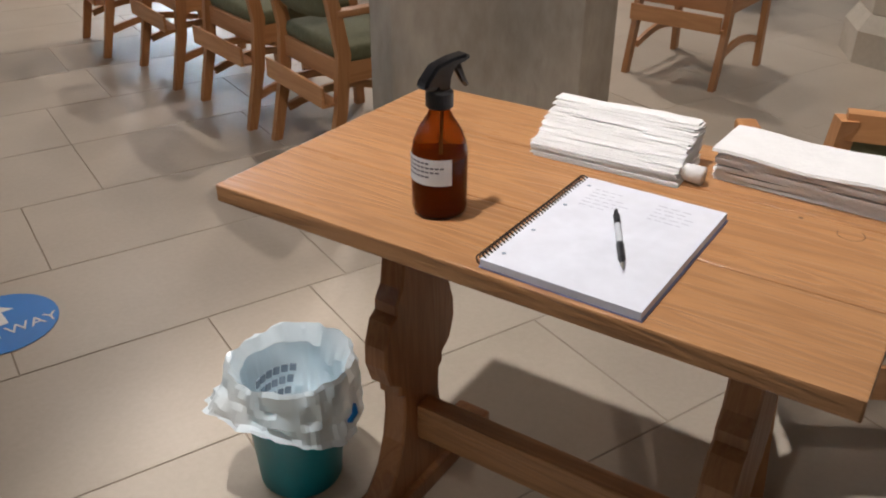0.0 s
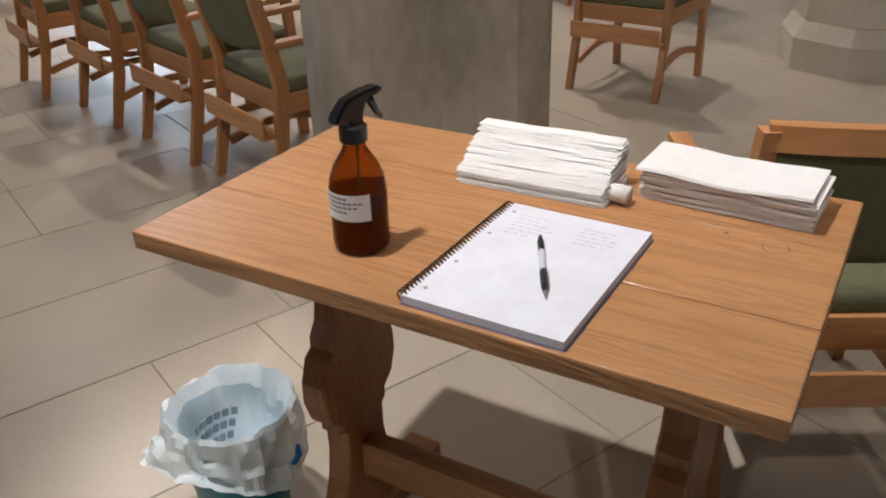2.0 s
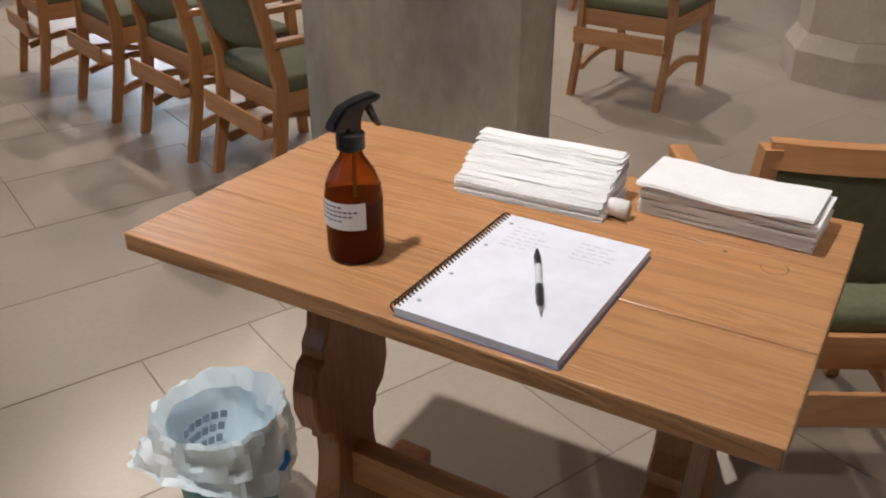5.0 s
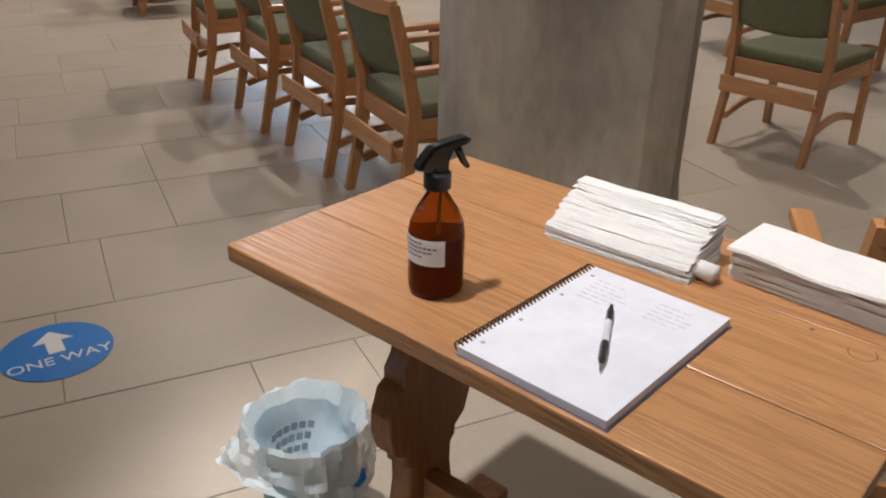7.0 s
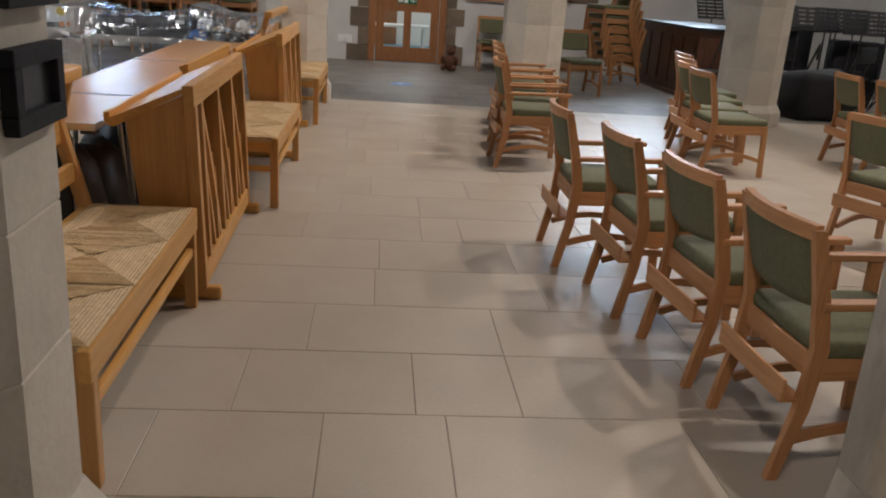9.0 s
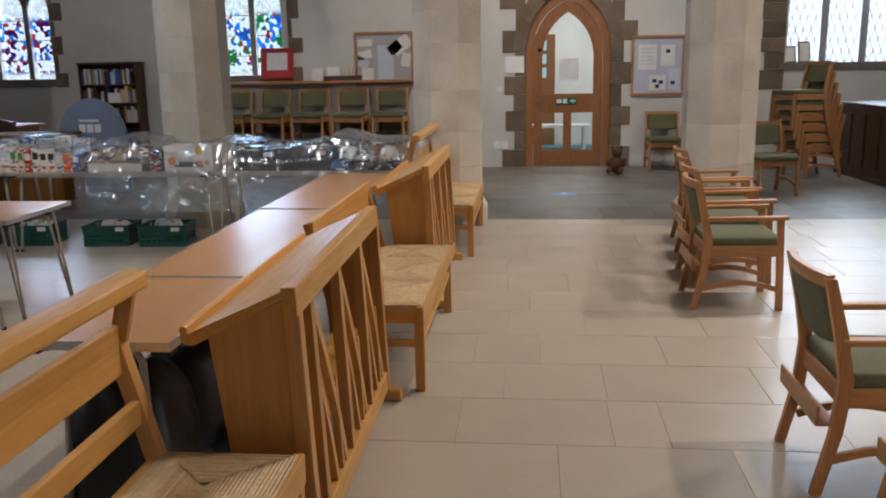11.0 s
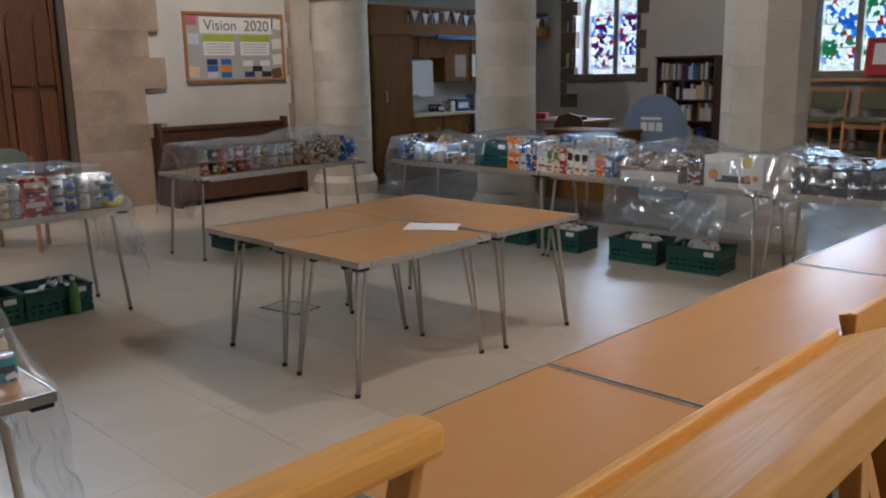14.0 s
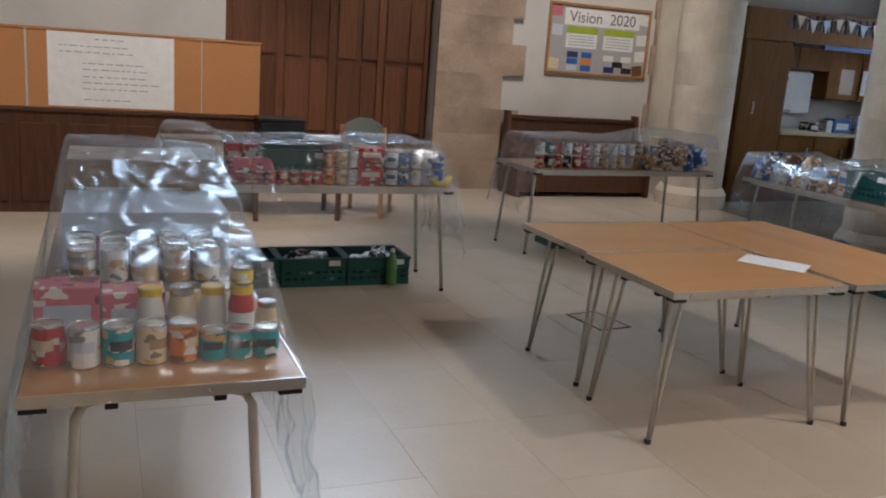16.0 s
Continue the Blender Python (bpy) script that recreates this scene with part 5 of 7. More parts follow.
def printed(name, c):
    """Printed paper or card: the ground colour broken by small blocks of white, dark and warm ink."""
    m, t, b, L = nodes_of(name)
    co, oi, sc, ad = t.nodes.new("ShaderNodeTexCoord"), t.nodes.new("ShaderNodeObjectInfo"), t.nodes.new("ShaderNodeMath"), t.nodes.new("ShaderNodeVectorMath")
    sc.operation, sc.inputs[1].default_value = "MULTIPLY", 19.0
    L.new(oi.outputs["Random"], sc.inputs[0])
    L.new(co.outputs["Object"], ad.inputs[0])
    L.new(sc.outputs[0], ad.inputs[1])
    mp, vo, sp = t.nodes.new("ShaderNodeMapping"), t.nodes.new("ShaderNodeTexVoronoi"), t.nodes.new("ShaderNodeSeparateColor")
    mp.inputs["Scale"].default_value = (1, 1, 1.7)
    L.new(ad.outputs[0], mp.inputs[0])
    vo.distance, vo.inputs["Scale"].default_value = "CHEBYCHEV", 34.0
    L.new(mp.outputs[0], vo.inputs["Vector"])
    L.new(vo.outputs["Color"], sp.inputs[0])
    rp = t.nodes.new("ShaderNodeValToRGB")
    rp.color_ramp.interpolation = "CONSTANT"
    dark = tuple(v * 0.35 for v in c)
    stops = [(0, c), (0.56, (0.72, 0.70, 0.66)), (0.72, dark), (0.84, (0.55, 0.33, 0.10)), (0.90, c)]
    while len(rp.color_ramp.elements) < len(stops):
        rp.color_ramp.elements.new(0.5)
    for e, (p, k) in zip(rp.color_ramp.elements, stops):
        e.position, e.color = p, (*k, 1)
    L.new(sp.outputs[0], rp.inputs[0])
    L.new(rp.outputs[0], b.inputs["Base Color"])
    b.inputs["Roughness"].default_value = 0.38
    return m


INKS = dict(red=(0.52, 0.03, 0.03), teal=(0.0, 0.27, 0.30), white=(0.75, 0.74, 0.70), cream=(0.70, 0.56, 0.36), orange=(0.72, 0.22, 0.04), navy=(0.02, 0.04, 0.16), blue=(0.03, 0.15, 0.48), tan=(0.44, 0.26, 0.13), pink=(0.58, 0.15, 0.20), yellow=(0.78, 0.56, 0.05), green=(0.10, 0.26, 0.07), pale=(0.55, 0.62, 0.72), brown=(0.17, 0.08, 0.035), black=(0.02, 0.02, 0.022))
PRINT = {k: printed("print_" + k, c) for k, c in INKS.items()}
TIN = plain("tinplate", (0.7, 0.69, 0.66), 0.25, 0.9, scale=20)
CAP = plain("yellow_cap", (0.75, 0.5, 0.03), 0.4)
protos = {}


def food_can(x, y, z, col, r=0.037, h=0.108, turn=0, group="food cans"):
    key = ("can", col, r, h)
    if key not in protos:
        t = thing("food_can", "tin can of food with %s paper label" % col, "tin can", pose(x, y, z, 0, 0, turn), group)
        smooth_edges(part("can_body", lathe(bmesh.new(), [(r * 0.94, 0), (r, 0.004), (r, h - 0.004), (r * 0.94, h), (r * 0.90, h - 0.003)], 20), TIN, t), 50)
        w = part("label", lathe(bmesh.new(), [(r + 0.0006, 0.008), (r + 0.0006, h - 0.008)], 20, cap=False), PRINT[col], t, "%s printed label" % col)
        rr = r + 0.0013
        panel = LABELS[dict(teal="black", cream="tan", orange="cream", white="pale", pale="navy", tan="cream", red="cream", blue="white").get(col, "white")]
        for a0, a1, z0, z1 in ((-70, 20, h * 0.42, h * 0.66), (110, 200, h * 0.42, h * 0.66)):
            pz = bmesh.new()
            vs = [[pz.verts.new((rr * math.cos(radians(a0 + (a1 - a0) * k / 6)), rr * math.sin(radians(a0 + (a1 - a0) * k / 6)), zz)) for k in range(7)] for zz in (z0, z1)]
            for k in range(6):
                pz.faces.new((vs[0][k], vs[0][k + 1], vs[1][k + 1], vs[1][k]))
            part("label_panel", pz, panel, w)
        protos[key] = t
        return t
    return copy_thing(protos[key], pose(x, y, z, 0, 0, turn))


def food_jar(x, y, z, col, r=0.034, h=0.13):
    key = ("jar", col, r, h)
    if key not in protos:
        t = thing("food_jar", "glass jar of %s food with a metal lid" % col, "jar", pose(x, y, z), "food jars")
        smooth_edges(part("jar_body", lathe(bmesh.new(), [(r * 0.9, 0), (r, 0.006), (r, h * 0.7), (r * 0.82, h * 0.84), (r * 0.82, h * 0.88)], 20), LABELS[col], t), 50)
        part("lid", lathe(bmesh.new(), [(r * 0.88, h * 0.86), (r * 0.88, h * 0.985), (r * 0.8, h)], 20), CAP if col in ("red", "white") else TIN, t)
        part("label", lathe(bmesh.new(), [(r + 0.0007, h * 0.2), (r + 0.0007, h * 0.58)], 20, cap=False), LABELS["white"], t)
        protos[key] = t
        return t
    return copy_thing(protos[key], pose(x, y, z))


def carton(x, y, z, w, d, h, col, turn=0, stripe="white", name="food_box", cat="food box", label=None):
    t = thing(name, label or "printed %s card food carton standing on the table" % col, cat, pose(x, y, z, 0, 0, turn), "food boxes")
    part("box_body", cube(-w / 2, w / 2, -d / 2, d / 2, 0, h, 0.002), PRINT[col] if col in PRINT and max(w, d, h) < 0.3 else LABELS[col], t)
    for s in (-1, 1):
        p = part("front_print", cube(-w * 0.36, w * 0.36, s * d / 2 - 0.0006, s * d / 2 + 0.0006, h * 0.52, h * 0.80), LABELS[stripe], t)
        part("side_print", cube(s * w / 2 - 0.0006, s * w / 2 + 0.0006, -d * 0.36, d * 0.36, h * 0.25, h * 0.72), LABELS[stripe], t)
    part("printed_line", cube(-w * 0.30, w * 0.30, -d / 2 - 0.0008, -d / 2, h * 0.18, h * 0.26), LABELS["black" if stripe == "white" else "red"], t)
    return t


def packet(x, y, z, w, d, h, col, turn=0, label=None, group="food packets", seed=0):
    """A soft filled bag with pinched ends and dents."""
    bm = bmesh.new()
    bmesh.ops.create_grid(bm, x_segments=10, y_segments=6, size=0.5)
    ret = bmesh.ops.extrude_face_region(bm, geom=bm.faces[:])
    bmesh.ops.translate(bm, verts=[v for v in ret["geom"] if isinstance(v, bmesh.types.BMVert)], vec=(0, 0, 1))
    for v in bm.verts:
        e = (1 - (2 * v.co.x) ** 4) * (1 - (2 * v.co.y) ** 4)
        n = noise.noise(Vector((v.co.x * 4 + seed, v.co.y * 4, v.co.z + x)))
        top = v.co.z > 0.5
        v.co = (v.co.x * w, v.co.y * d, (h * (0.18 + 0.82 * max(e, 0) ** 0.5) * (1 + 0.22 * n)) if top else 0.0)
    bmesh.ops.recalc_face_normals(bm, faces=bm.faces)
    o = part("food_packet", bm, PRINT[col] if col in PRINT and w < 0.25 else LABELS[col], smooth=True)
    o.matrix_basis = pose(x, y, z, 0, 0, turn)
    t = tagged(o, label or "soft %s food packet lying under the sheet" % col, "packet", group)
    pr = part("front_print", cube(-w * 0.22, w * 0.22, -d * 0.5 - 0.002, -d * 0.5 + 0.004, h * 0.06, h * 0.2), LABELS["white"], t)
    return t


def crate(m, w=0.42, d=0.32, h=0.17, fill=True, label="dark green plastic vegetable crate on the floor", group="plastic crates", mtl=None):
    """Slotted tray: four walls with open slots, rim and floor."""
    M = mtl or CRATE
    t = thing("plastic_crate", label, "crate", m, group)
    part("crate_floor", cube(-w / 2 + 0.015, w / 2 - 0.015, -d / 2 + 0.015, d / 2 - 0.015, 0.0, 0.012), M, t)
    for ax, s in ((0, -1), (0, 1), (1, -1), (1, 1)):
        L, o = (w, d) if ax == 0 else (d, w)
        q = bmesh.new()
        th = 0.012
        zs = [0.0, 0.045, 0.062, 0.085, 0.102, h]
        for k in range(0, 6, 2):
            box(q, -L / 2, L / 2, -th / 2, th / 2, zs[k], zs[k + 1] + 0.0)
        for k in range(9):
            xx = -L / 2 + 0.02 + k * (L - 0.04) / 8
            box(q, xx - 0.009, xx + 0.009, -th / 2 + 0.001, th / 2 - 0.001, 0.04, 0.11)
        box(q, -L / 2 - 0.008, L / 2 + 0.008, -th / 2 - 0.007, th / 2 + 0.007, h - 0.014, h)
        wl = part("crate_wall", q, M, t)
        wl.matrix_basis = pose(0, s * (o / 2 - 0.008), 0) if ax == 0 else pose(s * (o / 2 - 0.008), 0, 0, 0, 0, 90)
        if s < 0:
            part("paper_tag", cube(L * 0.22, L * 0.40, -th / 2 - 0.010, -th / 2 - 0.008, h - 0.05, h - 0.015), WHITE, wl)
    return t


def filler(x, y, z, w, d, n, seed, cols=("pale", "white", "pale", "black", "white")):
    """Loose bottles and wrapped packs lying in a crate."""
    rg = random.Random(seed)
    for k in range(n):
        packet(x + rg.uniform(-w, w) / 2, y + rg.uniform(-d, d) / 2, z + rg.uniform(0, 0.03), rg.uniform(0.12, 0.18), rg.uniform(0.08, 0.12), rg.uniform(0.06, 0.10), rg.choice(cols), rg.uniform(0, 180), "shiny wrapped pack lying in a crate", "packs in crates", seed + k)


# tins on the near table (east end towards the aisle)
for k, (y, c) in enumerate([(4.36, "red"), (4.44, "white"), (4.518, "teal"), (4.597, "cream"), (4.673, "orange")]):
    food_can(-0.765 - (0.03 if k == 0 else 0), y, NT, c, turn=180 + 20 * k)
for y in (4.745, 4.813, 4.88):
    food_can(-0.76, y, NT, "teal", 0.033, 0.085, turn=200)
for k, (y, c) in enumerate([(4.60, "white"), (4.68, "cream"), (4.76, "white")]):
    food_jar(-0.90, y, NT, c, 0.036, 0.16)
food_jar(-0.86, 4.83, NT, "red", 0.034, 0.17)
food_jar(-0.87, 4.90, NT, "cream", 0.03, 0.12)
food_can(-0.86, 4.83, NT + 0.172, "yellow", 0.03, 0.05)
for k in range(2):
    carton(-0.95, 4.40 + 0.16 * k, NT, 0.12, 0.155, 0.165 - 0.02 * k, "pink", 0, "pale", label="pink shrink-wrapped multipack behind the tins")
for r in range(4):
    for c in range(6):
        food_can(-1.08 - 0.085 * r, 4.39 + 0.085 * c, NT, ("cream", "white", "tan", "white")[(r + c) % 4], turn=150 + 31 * c)
for r in range(3):
    for c in range(5):
        food_can(-1.14 - 0.085 * r, 4.43 + 0.085 * c, NT + 0.1085, ("tan", "cream", "white")[(r + 2 * c) % 3], turn=100 + 17 * c)
carton(-1.62, 4.62, NT, 0.42, 0.50, 0.26, "pale", 0, "pink")
carton(-2.10, 4.60, NT, 0.40, 0.46, 0.36, "card", 0, "white", label="large plain brown cardboard box under the sheet")


def h_tins(x, y):
    prof = [(-0.62, NT + 0.015), (-0.70, NT + 0.10), (-0.78, NT + 0.14), (-0.84, NT + 0.21), (-1.0, NT + 0.225), (-1.25, NT + 0.24), (-1.42, NT + 0.30), (-1.85, NT + 0.37), (-2.45, NT + 0.37)]
    for (a, za), (b, zb) in zip(prof, prof[1:]):
        if x >= b:
            z = za + (zb - za) * (x - a) / (b - a)
            break
    side = min(1.0, max(0.0, min(y - 4.30, 4.955 - y)) / 0.05)
    return NT + (z - NT) * (0.25 + 0.75 * side)


sheet("plastic_sheet", -2.42, -0.62, 4.30, 4.955, (0.3, 0.03, 0.56, 0.50), h_tins, "clear crumpled polythene sheet draped over tins of food", 11, (150, 130), 0.03, HAZY, 0.014)

# west table in front of the panelled doors
carton(-3.86, 4.98, NT, 0.34, 0.26, 0.25, "card", 90, "white", label="open brown cardboard box at the table's end")
rg = random.Random(21)
for k in range(4):
    packet(-3.74, 5.19 + 0.06 * k, NT + 0.06 * (k % 2), 0.16, 0.1, 0.09, "pink", 90, seed=k)
for y in (5.22, 5.32):
    carton(-3.86, y, NT, 0.09, 0.10, 0.22, "red", 90, "white")
crate(pose(-3.90, 5.60, NT, 0, 0, 90), 0.44, 0.30, 0.2, label="green plastic crate standing among tins on the table")
for c in range(7):
    food_can(-3.69, 5.42 + 0.072 * c, NT, "red", 0.033, 0.085, turn=c * 40)
    food_can(-3.88, 5.42 + 0.072 * c, NT + 0.03, "tan", 0.033, 0.105, turn=c * 40)
for z in (0, 0.1085):
    for c in range(3):
        food_can(-3.69, 5.93 - 0.078 * c - (0.0 if z else 0.0), NT + z, ("white", "cream", "orange")[c], turn=60 * c)
for z in (0, 0.12):
    carton(-3.69, 6.03, NT + z, 0.16, 0.10, 0.112, "red", 90, "white", label="shrink-wrapped red multipack of tins")
    carton(-3.80, 6.03, NT + z, 0.16, 0.10, 0.112, "orange", 90, "white", label="shrink-wrapped orange multipack of tins")
for z in (0, 0.1085):
    for c in range(5):
        food_can(-3.69 - 0.01 * (c % 2), 6.18 + 0.078 * c, NT + z, ("pale", "blue", "white", "pale", "blue")[c], turn=80 * c)
        food_can(-3.79, 6.18 + 0.078 * c, NT + z, ("blue", "white", "pale", "yellow", "pale")[c], turn=30 * c)
ban = bmesh.new()
for s in (-1, 0, 1):
    tube(ban, [(0.02 * s, -0.085, 0.055), (0.022 * s, -0.05, 0.022), (0.026 * s, 0, 0.018), (0.022 * s, 0.05, 0.03), (0.012 * s, 0.085, 0.065)], [0.006, 0.016, 0.018, 0.016, 0.005], 8)
o = tagged(part("bananas", ban, LABELS["yellow"], smooth=True), "small bunch of yellow bananas on the table", "bananas")
o.matrix_basis = pose(-3.655, 6.50, NT, 0, 0, 20)


def h_west(x, y):
    end = min(1.0, max(0.0, 6.60 - y) / 0.12)
    front = min(1.0, max(0.0, -3.62 - x) / 0.05)
    bump = 0.27 if y < 5.12 else 0.235 if y > 6.0 else 0.215
    return NT + 0.02 + bump * (0.15 + 0.85 * end) * (0.55 + 0.45 * front)


sheet("plastic_sheet", -4.30, -3.62, 4.85, 6.60, (0.3, 0.33, 0.2, 0.42), h_west, "clear polythene sheet hanging over a table of tins", 12, (80, 110), 0.07)
for k, (y, f) in enumerate([(6.20, 3), (5.76, 3), (5.32, 2)]):
    crate(pose(-4.08, y, 0, 0, 0, 90), 0.43, 0.36, 0.19)
    filler(-4.08, y, 0.085, 0.22, 0.20, 8, 30 + k)
BOTTLE = glass("bottle_plastic", (0.85, 0.95, 0.9), 0.05, 1.2)
for k, (dx, dy, c) in enumerate([(-0.05, 0.02, 0), (0.03, 0.06, 0), (0.10, 0.11, 1)]):
    b = thing("drink_bottle", "clear plastic drinks bottle standing in a crate", "bottle", pose(-3.97 + dx, 6.17 + dy, 0.013), "drinks bottles")
    smooth_edges(part("bottle_body", lathe(bmesh.new(), [(0.03, 0), (0.034, 0.01), (0.034, 0.16), (0.014, 0.21), (0.014, 0.225)], 16), LABELS["green"] if c else BOTTLE, b), 50)
    part("bottle_cap", lathe(bmesh.new(), [(0.016, 0.222), (0.016, 0.242)], 12), LABELS["white"], b)

# table below the picture board
cols = ["red", "black", "red", "black", "red", "pink", "white", "tan", "white", "cream", "white", "tan"]
for z in (0, 0.1085):
    for k, c in enumerate(cols):
        food_can(-4.73 - 0.01 * (k % 2) - 0.003 * k, 7.78 + 0.088 * k, NT + z, c if z == 0 or k % 3 else "white", turn=50 * k)
for k in range(6):
    packet(-4.72, 8.88 + 0.09 * k, NT + 0.05 * (k % 2), 0.2, 0.14, 0.16, ("tan", "brown", "cream", "tan", "blue", "blue")[k], 80 + 9 * k, seed=40 + k)
for k in range(3):
    carton(-4.85, 9.0 + 0.14 * k, NT, 0.1, 0.13, 0.27 - 0.02 * k, ("cream", "white", "blue")[k], 90, ("blue", "tan", "white")[k])


def h_pic(x, y):
    end = min(1.0, max(0.0, y - 7.68) / 0.06)
    return NT + 0.02 + (0.215 + 0.07 * max(0, min(1, (y - 8.7) / 0.4))) * end


sheet("plastic_sheet", -5.30, -4.64, 7.68, 9.44, (0.2, 0.10, 0.38, 0.1), h_pic, "clear polythene sheet hanging over a table of tins", 13, (56, 100), 0.06)
crate(pose(-5.0, 8.25, 0, 0, 0, 90), 0.42, 0.32, 0.12, label="dark crate on the floor below a table")
crate(pose(-5.0, 8.75, 0, 0, 0, 90), 0.42, 0.32, 0.12, label="dark crate on the floor below a table")
carton(-5.05, 9.2, 0, 0.35, 0.3, 0.12, "card", 90, "red", label="low brown cardboard box on the floor below a table")

# long row below the north arcade
rg = random.Random(9)
for k in range(7):
    packet(-4.28 + 0.1 * k, 9.70, NT + 0.05 * (k % 2), 0.17, 0.14, 0.19, ("blue", "navy", "pale", "brown", "navy", "tan", "navy")[k], 20 * k, seed=60 + k)
food_can(-3.98, 9.62, NT, "white", 0.04, 0.14)
for k in range(4):
    food_can(-3.83 + 0.085 * k, 9.63, NT, ("tan", "white", "brown", "cream")[k], turn=40 * k)
    carton(-3.78 + 0.09 * k, 9.78, NT, 0.08, 0.06, 0.17, ("cream", "pale", "tan", "white")[k], 0, "blue")
crate(pose(-3.18, 9.78, NT), 0.40, 0.28, 0.21, label="teal plastic crate standing on the food table", mtl=plain("dark_teal_plastic", (0.01, 0.10, 0.11), 0.45))
x = -2.97
for k, (w, h, c, st) in enumerate([(0.07, 0.27, "orange", "cream"), (0.07, 0.27, "orange", "white"), (0.06, 0.27, "pale", "blue"), (0.06, 0.26, "blue", "white"), (0.05, 0.25, "navy", "pale"), (0.10, 0.24, "white", "pale"), (0.07, 0.22, "white", "green"), (0.06, 0.21, "cream", "green"), (0.07, 0.20, "red", "white"), (0.07, 0.21, "white", "black"), (0.07, 0.20, "white", "black"), (0.07, 0.20, "white", "black"), (0.07, 0.17, "pale", "white"), (0.08, 0.16, "orange", "pink"), (0.07, 0.16, "blue", "white")]):
    carton(x + w / 2, 9.70, NT, w - 0.004, 0.19, h, c, 0, st)
    x += w
for k in range(5):
    carton(-2.72 + 0.17 * k, 9.92, NT, 0.16, 0.1, 0.26 + 0.02 * (k % 2), ("white", "blue", "pale", "white", "pale")[k], 0, "pale")
tray = tagged(part("food_tray", cube(-0.24, 0.24, -0.15, 0.15, 0, 0.07, 0.006), LABELS["white"]), "shallow white card tray holding loaves", "tray")
tray.matrix_basis = pose(-1.62, 9.75, NT)
for k in range(4):
    packet(-1.80 + 0.12 * k, 9.76, NT + 0.071 + 0.03 * (k % 2), 0.2, 0.26, 0.11, ("tan", "brown", "card", "brown")[k], 90 + 8 * k, seed=80 + k)
carton(-1.27, 9.72, NT, 0.10, 0.20, 0.17, "black", 0, "brown")
bx = carton(-0.97, 9.72, NT, 0.42, 0.24, 0.215, "white", 0, "white", label="white card produce box printed with orange rounds")
for dx, z, r in ((-0.14, 0.09, 0.035), (0.10, 0.18, 0.04), (0.10, 0.07, 0.025), (0.16, 0.075, 0.02)):
    q = lathe(bmesh.new(), [(r, 0), (r, 0.001)], 18)
    bmesh.ops.transform(q, matrix=pose(dx, -0.1215, z, 90, 0, 0), verts=q.verts)
    part("orange_dot", q, LABELS["yellow" if z > 0.1 else "orange"], bx)
part("name_plate", cube(-0.08, 0.08, -0.1225, -0.1215, 0.045, 0.085), LABELS["black"], bx)
crate(pose(-0.40, 9.75, NT), 0.36, 0.26, 0.17, label="black plastic tray of wrapped food on the table", mtl=BLACK)
crate(pose(0.02, 9.75, NT), 0.46, 0.28, 0.18, label="black plastic crate with slotted front on the table", mtl=BLACK)
filler(-0.40, 9.75, NT + 0.06, 0.2, 0.1, 5, 91, ("pale", "blue", "white", "black"))
filler(0.02, 9.75, NT + 0.07, 0.3, 0.1, 5, 92, ("black", "pale", "navy", "white"))
for k in range(9):
    packet(0.32 + 0.055 * k, 9.66 + 0.09 * (k % 3), NT + 0.07 * (k % 2), 0.17, 0.12, 0.09 + 0.02 * (k % 3), ("blue", "pale", "navy", "black", "pale", "brown", "black", "white", "navy")[k], 37 * k, seed=95 + k)
crate(pose(0.42, 9.98, NT), 0.40, 0.24, 0.18, label="black plastic crate behind wrapped food packs", mtl=BLACK)
for k in range(12):
    carton(-0.56 + 0.068 * k, 9.93, NT, 0.06, 0.08, 0.16 + 0.03 * ((k * 7) % 3), ("navy", "pale", "black", "blue", "white", "black")[k % 6], 0, ("pale", "navy", "white")[k % 3])


def h_north(x, y):
    f = min(1.0, max(0.0, y - 9.56) / 0.05)
    top = 0.20 if x < -3.4 else 0.26 if x < -2.0 else 0.25 if x < -1.35 else 0.225 if x < -0.7 else 0.21
    if x > 0.25:
        top = 0.27
    return NT + 0.02 + top * (0.85 + 0.15 * math.sin(x * 7)) * (0.4 + 0.6 * f)


sheet("plastic_sheet", -4.42, -3.22, 9.56, 10.26, (0.1, 0.03, 0.38, 0.3), h_north, "clear polythene sheet hanging over the corner of a food table", 14, (110, 100), 0.06, CRINKLED, 0.034)
sheet("plastic_sheet", -3.2, -1.9, 9.60, 10.26, (0.02, 0.02, 0.03, 0.3), h_north, "clear polythene sheet over cartons on a table", 15, (54, 40), 0.03)
sheet("plastic_sheet", -1.95, 0.95, 9.56, 10.26, (0.02, 0.10, 0.42, 0.3), h_north, "shiny clear polythene sheet hanging in front of a food table", 16, (300, 130), 0.07, CRINKLED, 0.034)
for x in (-2.67, -1.93, -1.41):
    crate(pose(x, 10.05, 0, 0, 0, 4), 0.42, 0.32, 0.19, label="dark green plastic crate on the floor beneath a table")
    filler(x, 10.05, 0.10, 0.22, 0.12, 7, int(200 - x * 10))
crate(pose(-3.2, 10.05, 0), 0.42, 0.32, 0.18, label="dark green plastic crate on the floor beneath a table")
packet(-3.85, 9.95, 0, 0.7, 0.4, 0.30, "navy", 5, "dark blue bag slumped under the corner table", seed=5)
# tall black bags, added to stand in for deep shade below the tabletop too
for k, (y, h) in enumerate(((5.32, 0.56), (5.74, 0.50), (6.20, 0.58), (6.70, 0.52))):
    packet(0.56, y, 0, 0.44, 0.40, h, "black", 90, "tall black bag under the table, also standing for the shade there", "bags under tables", 310 + k)
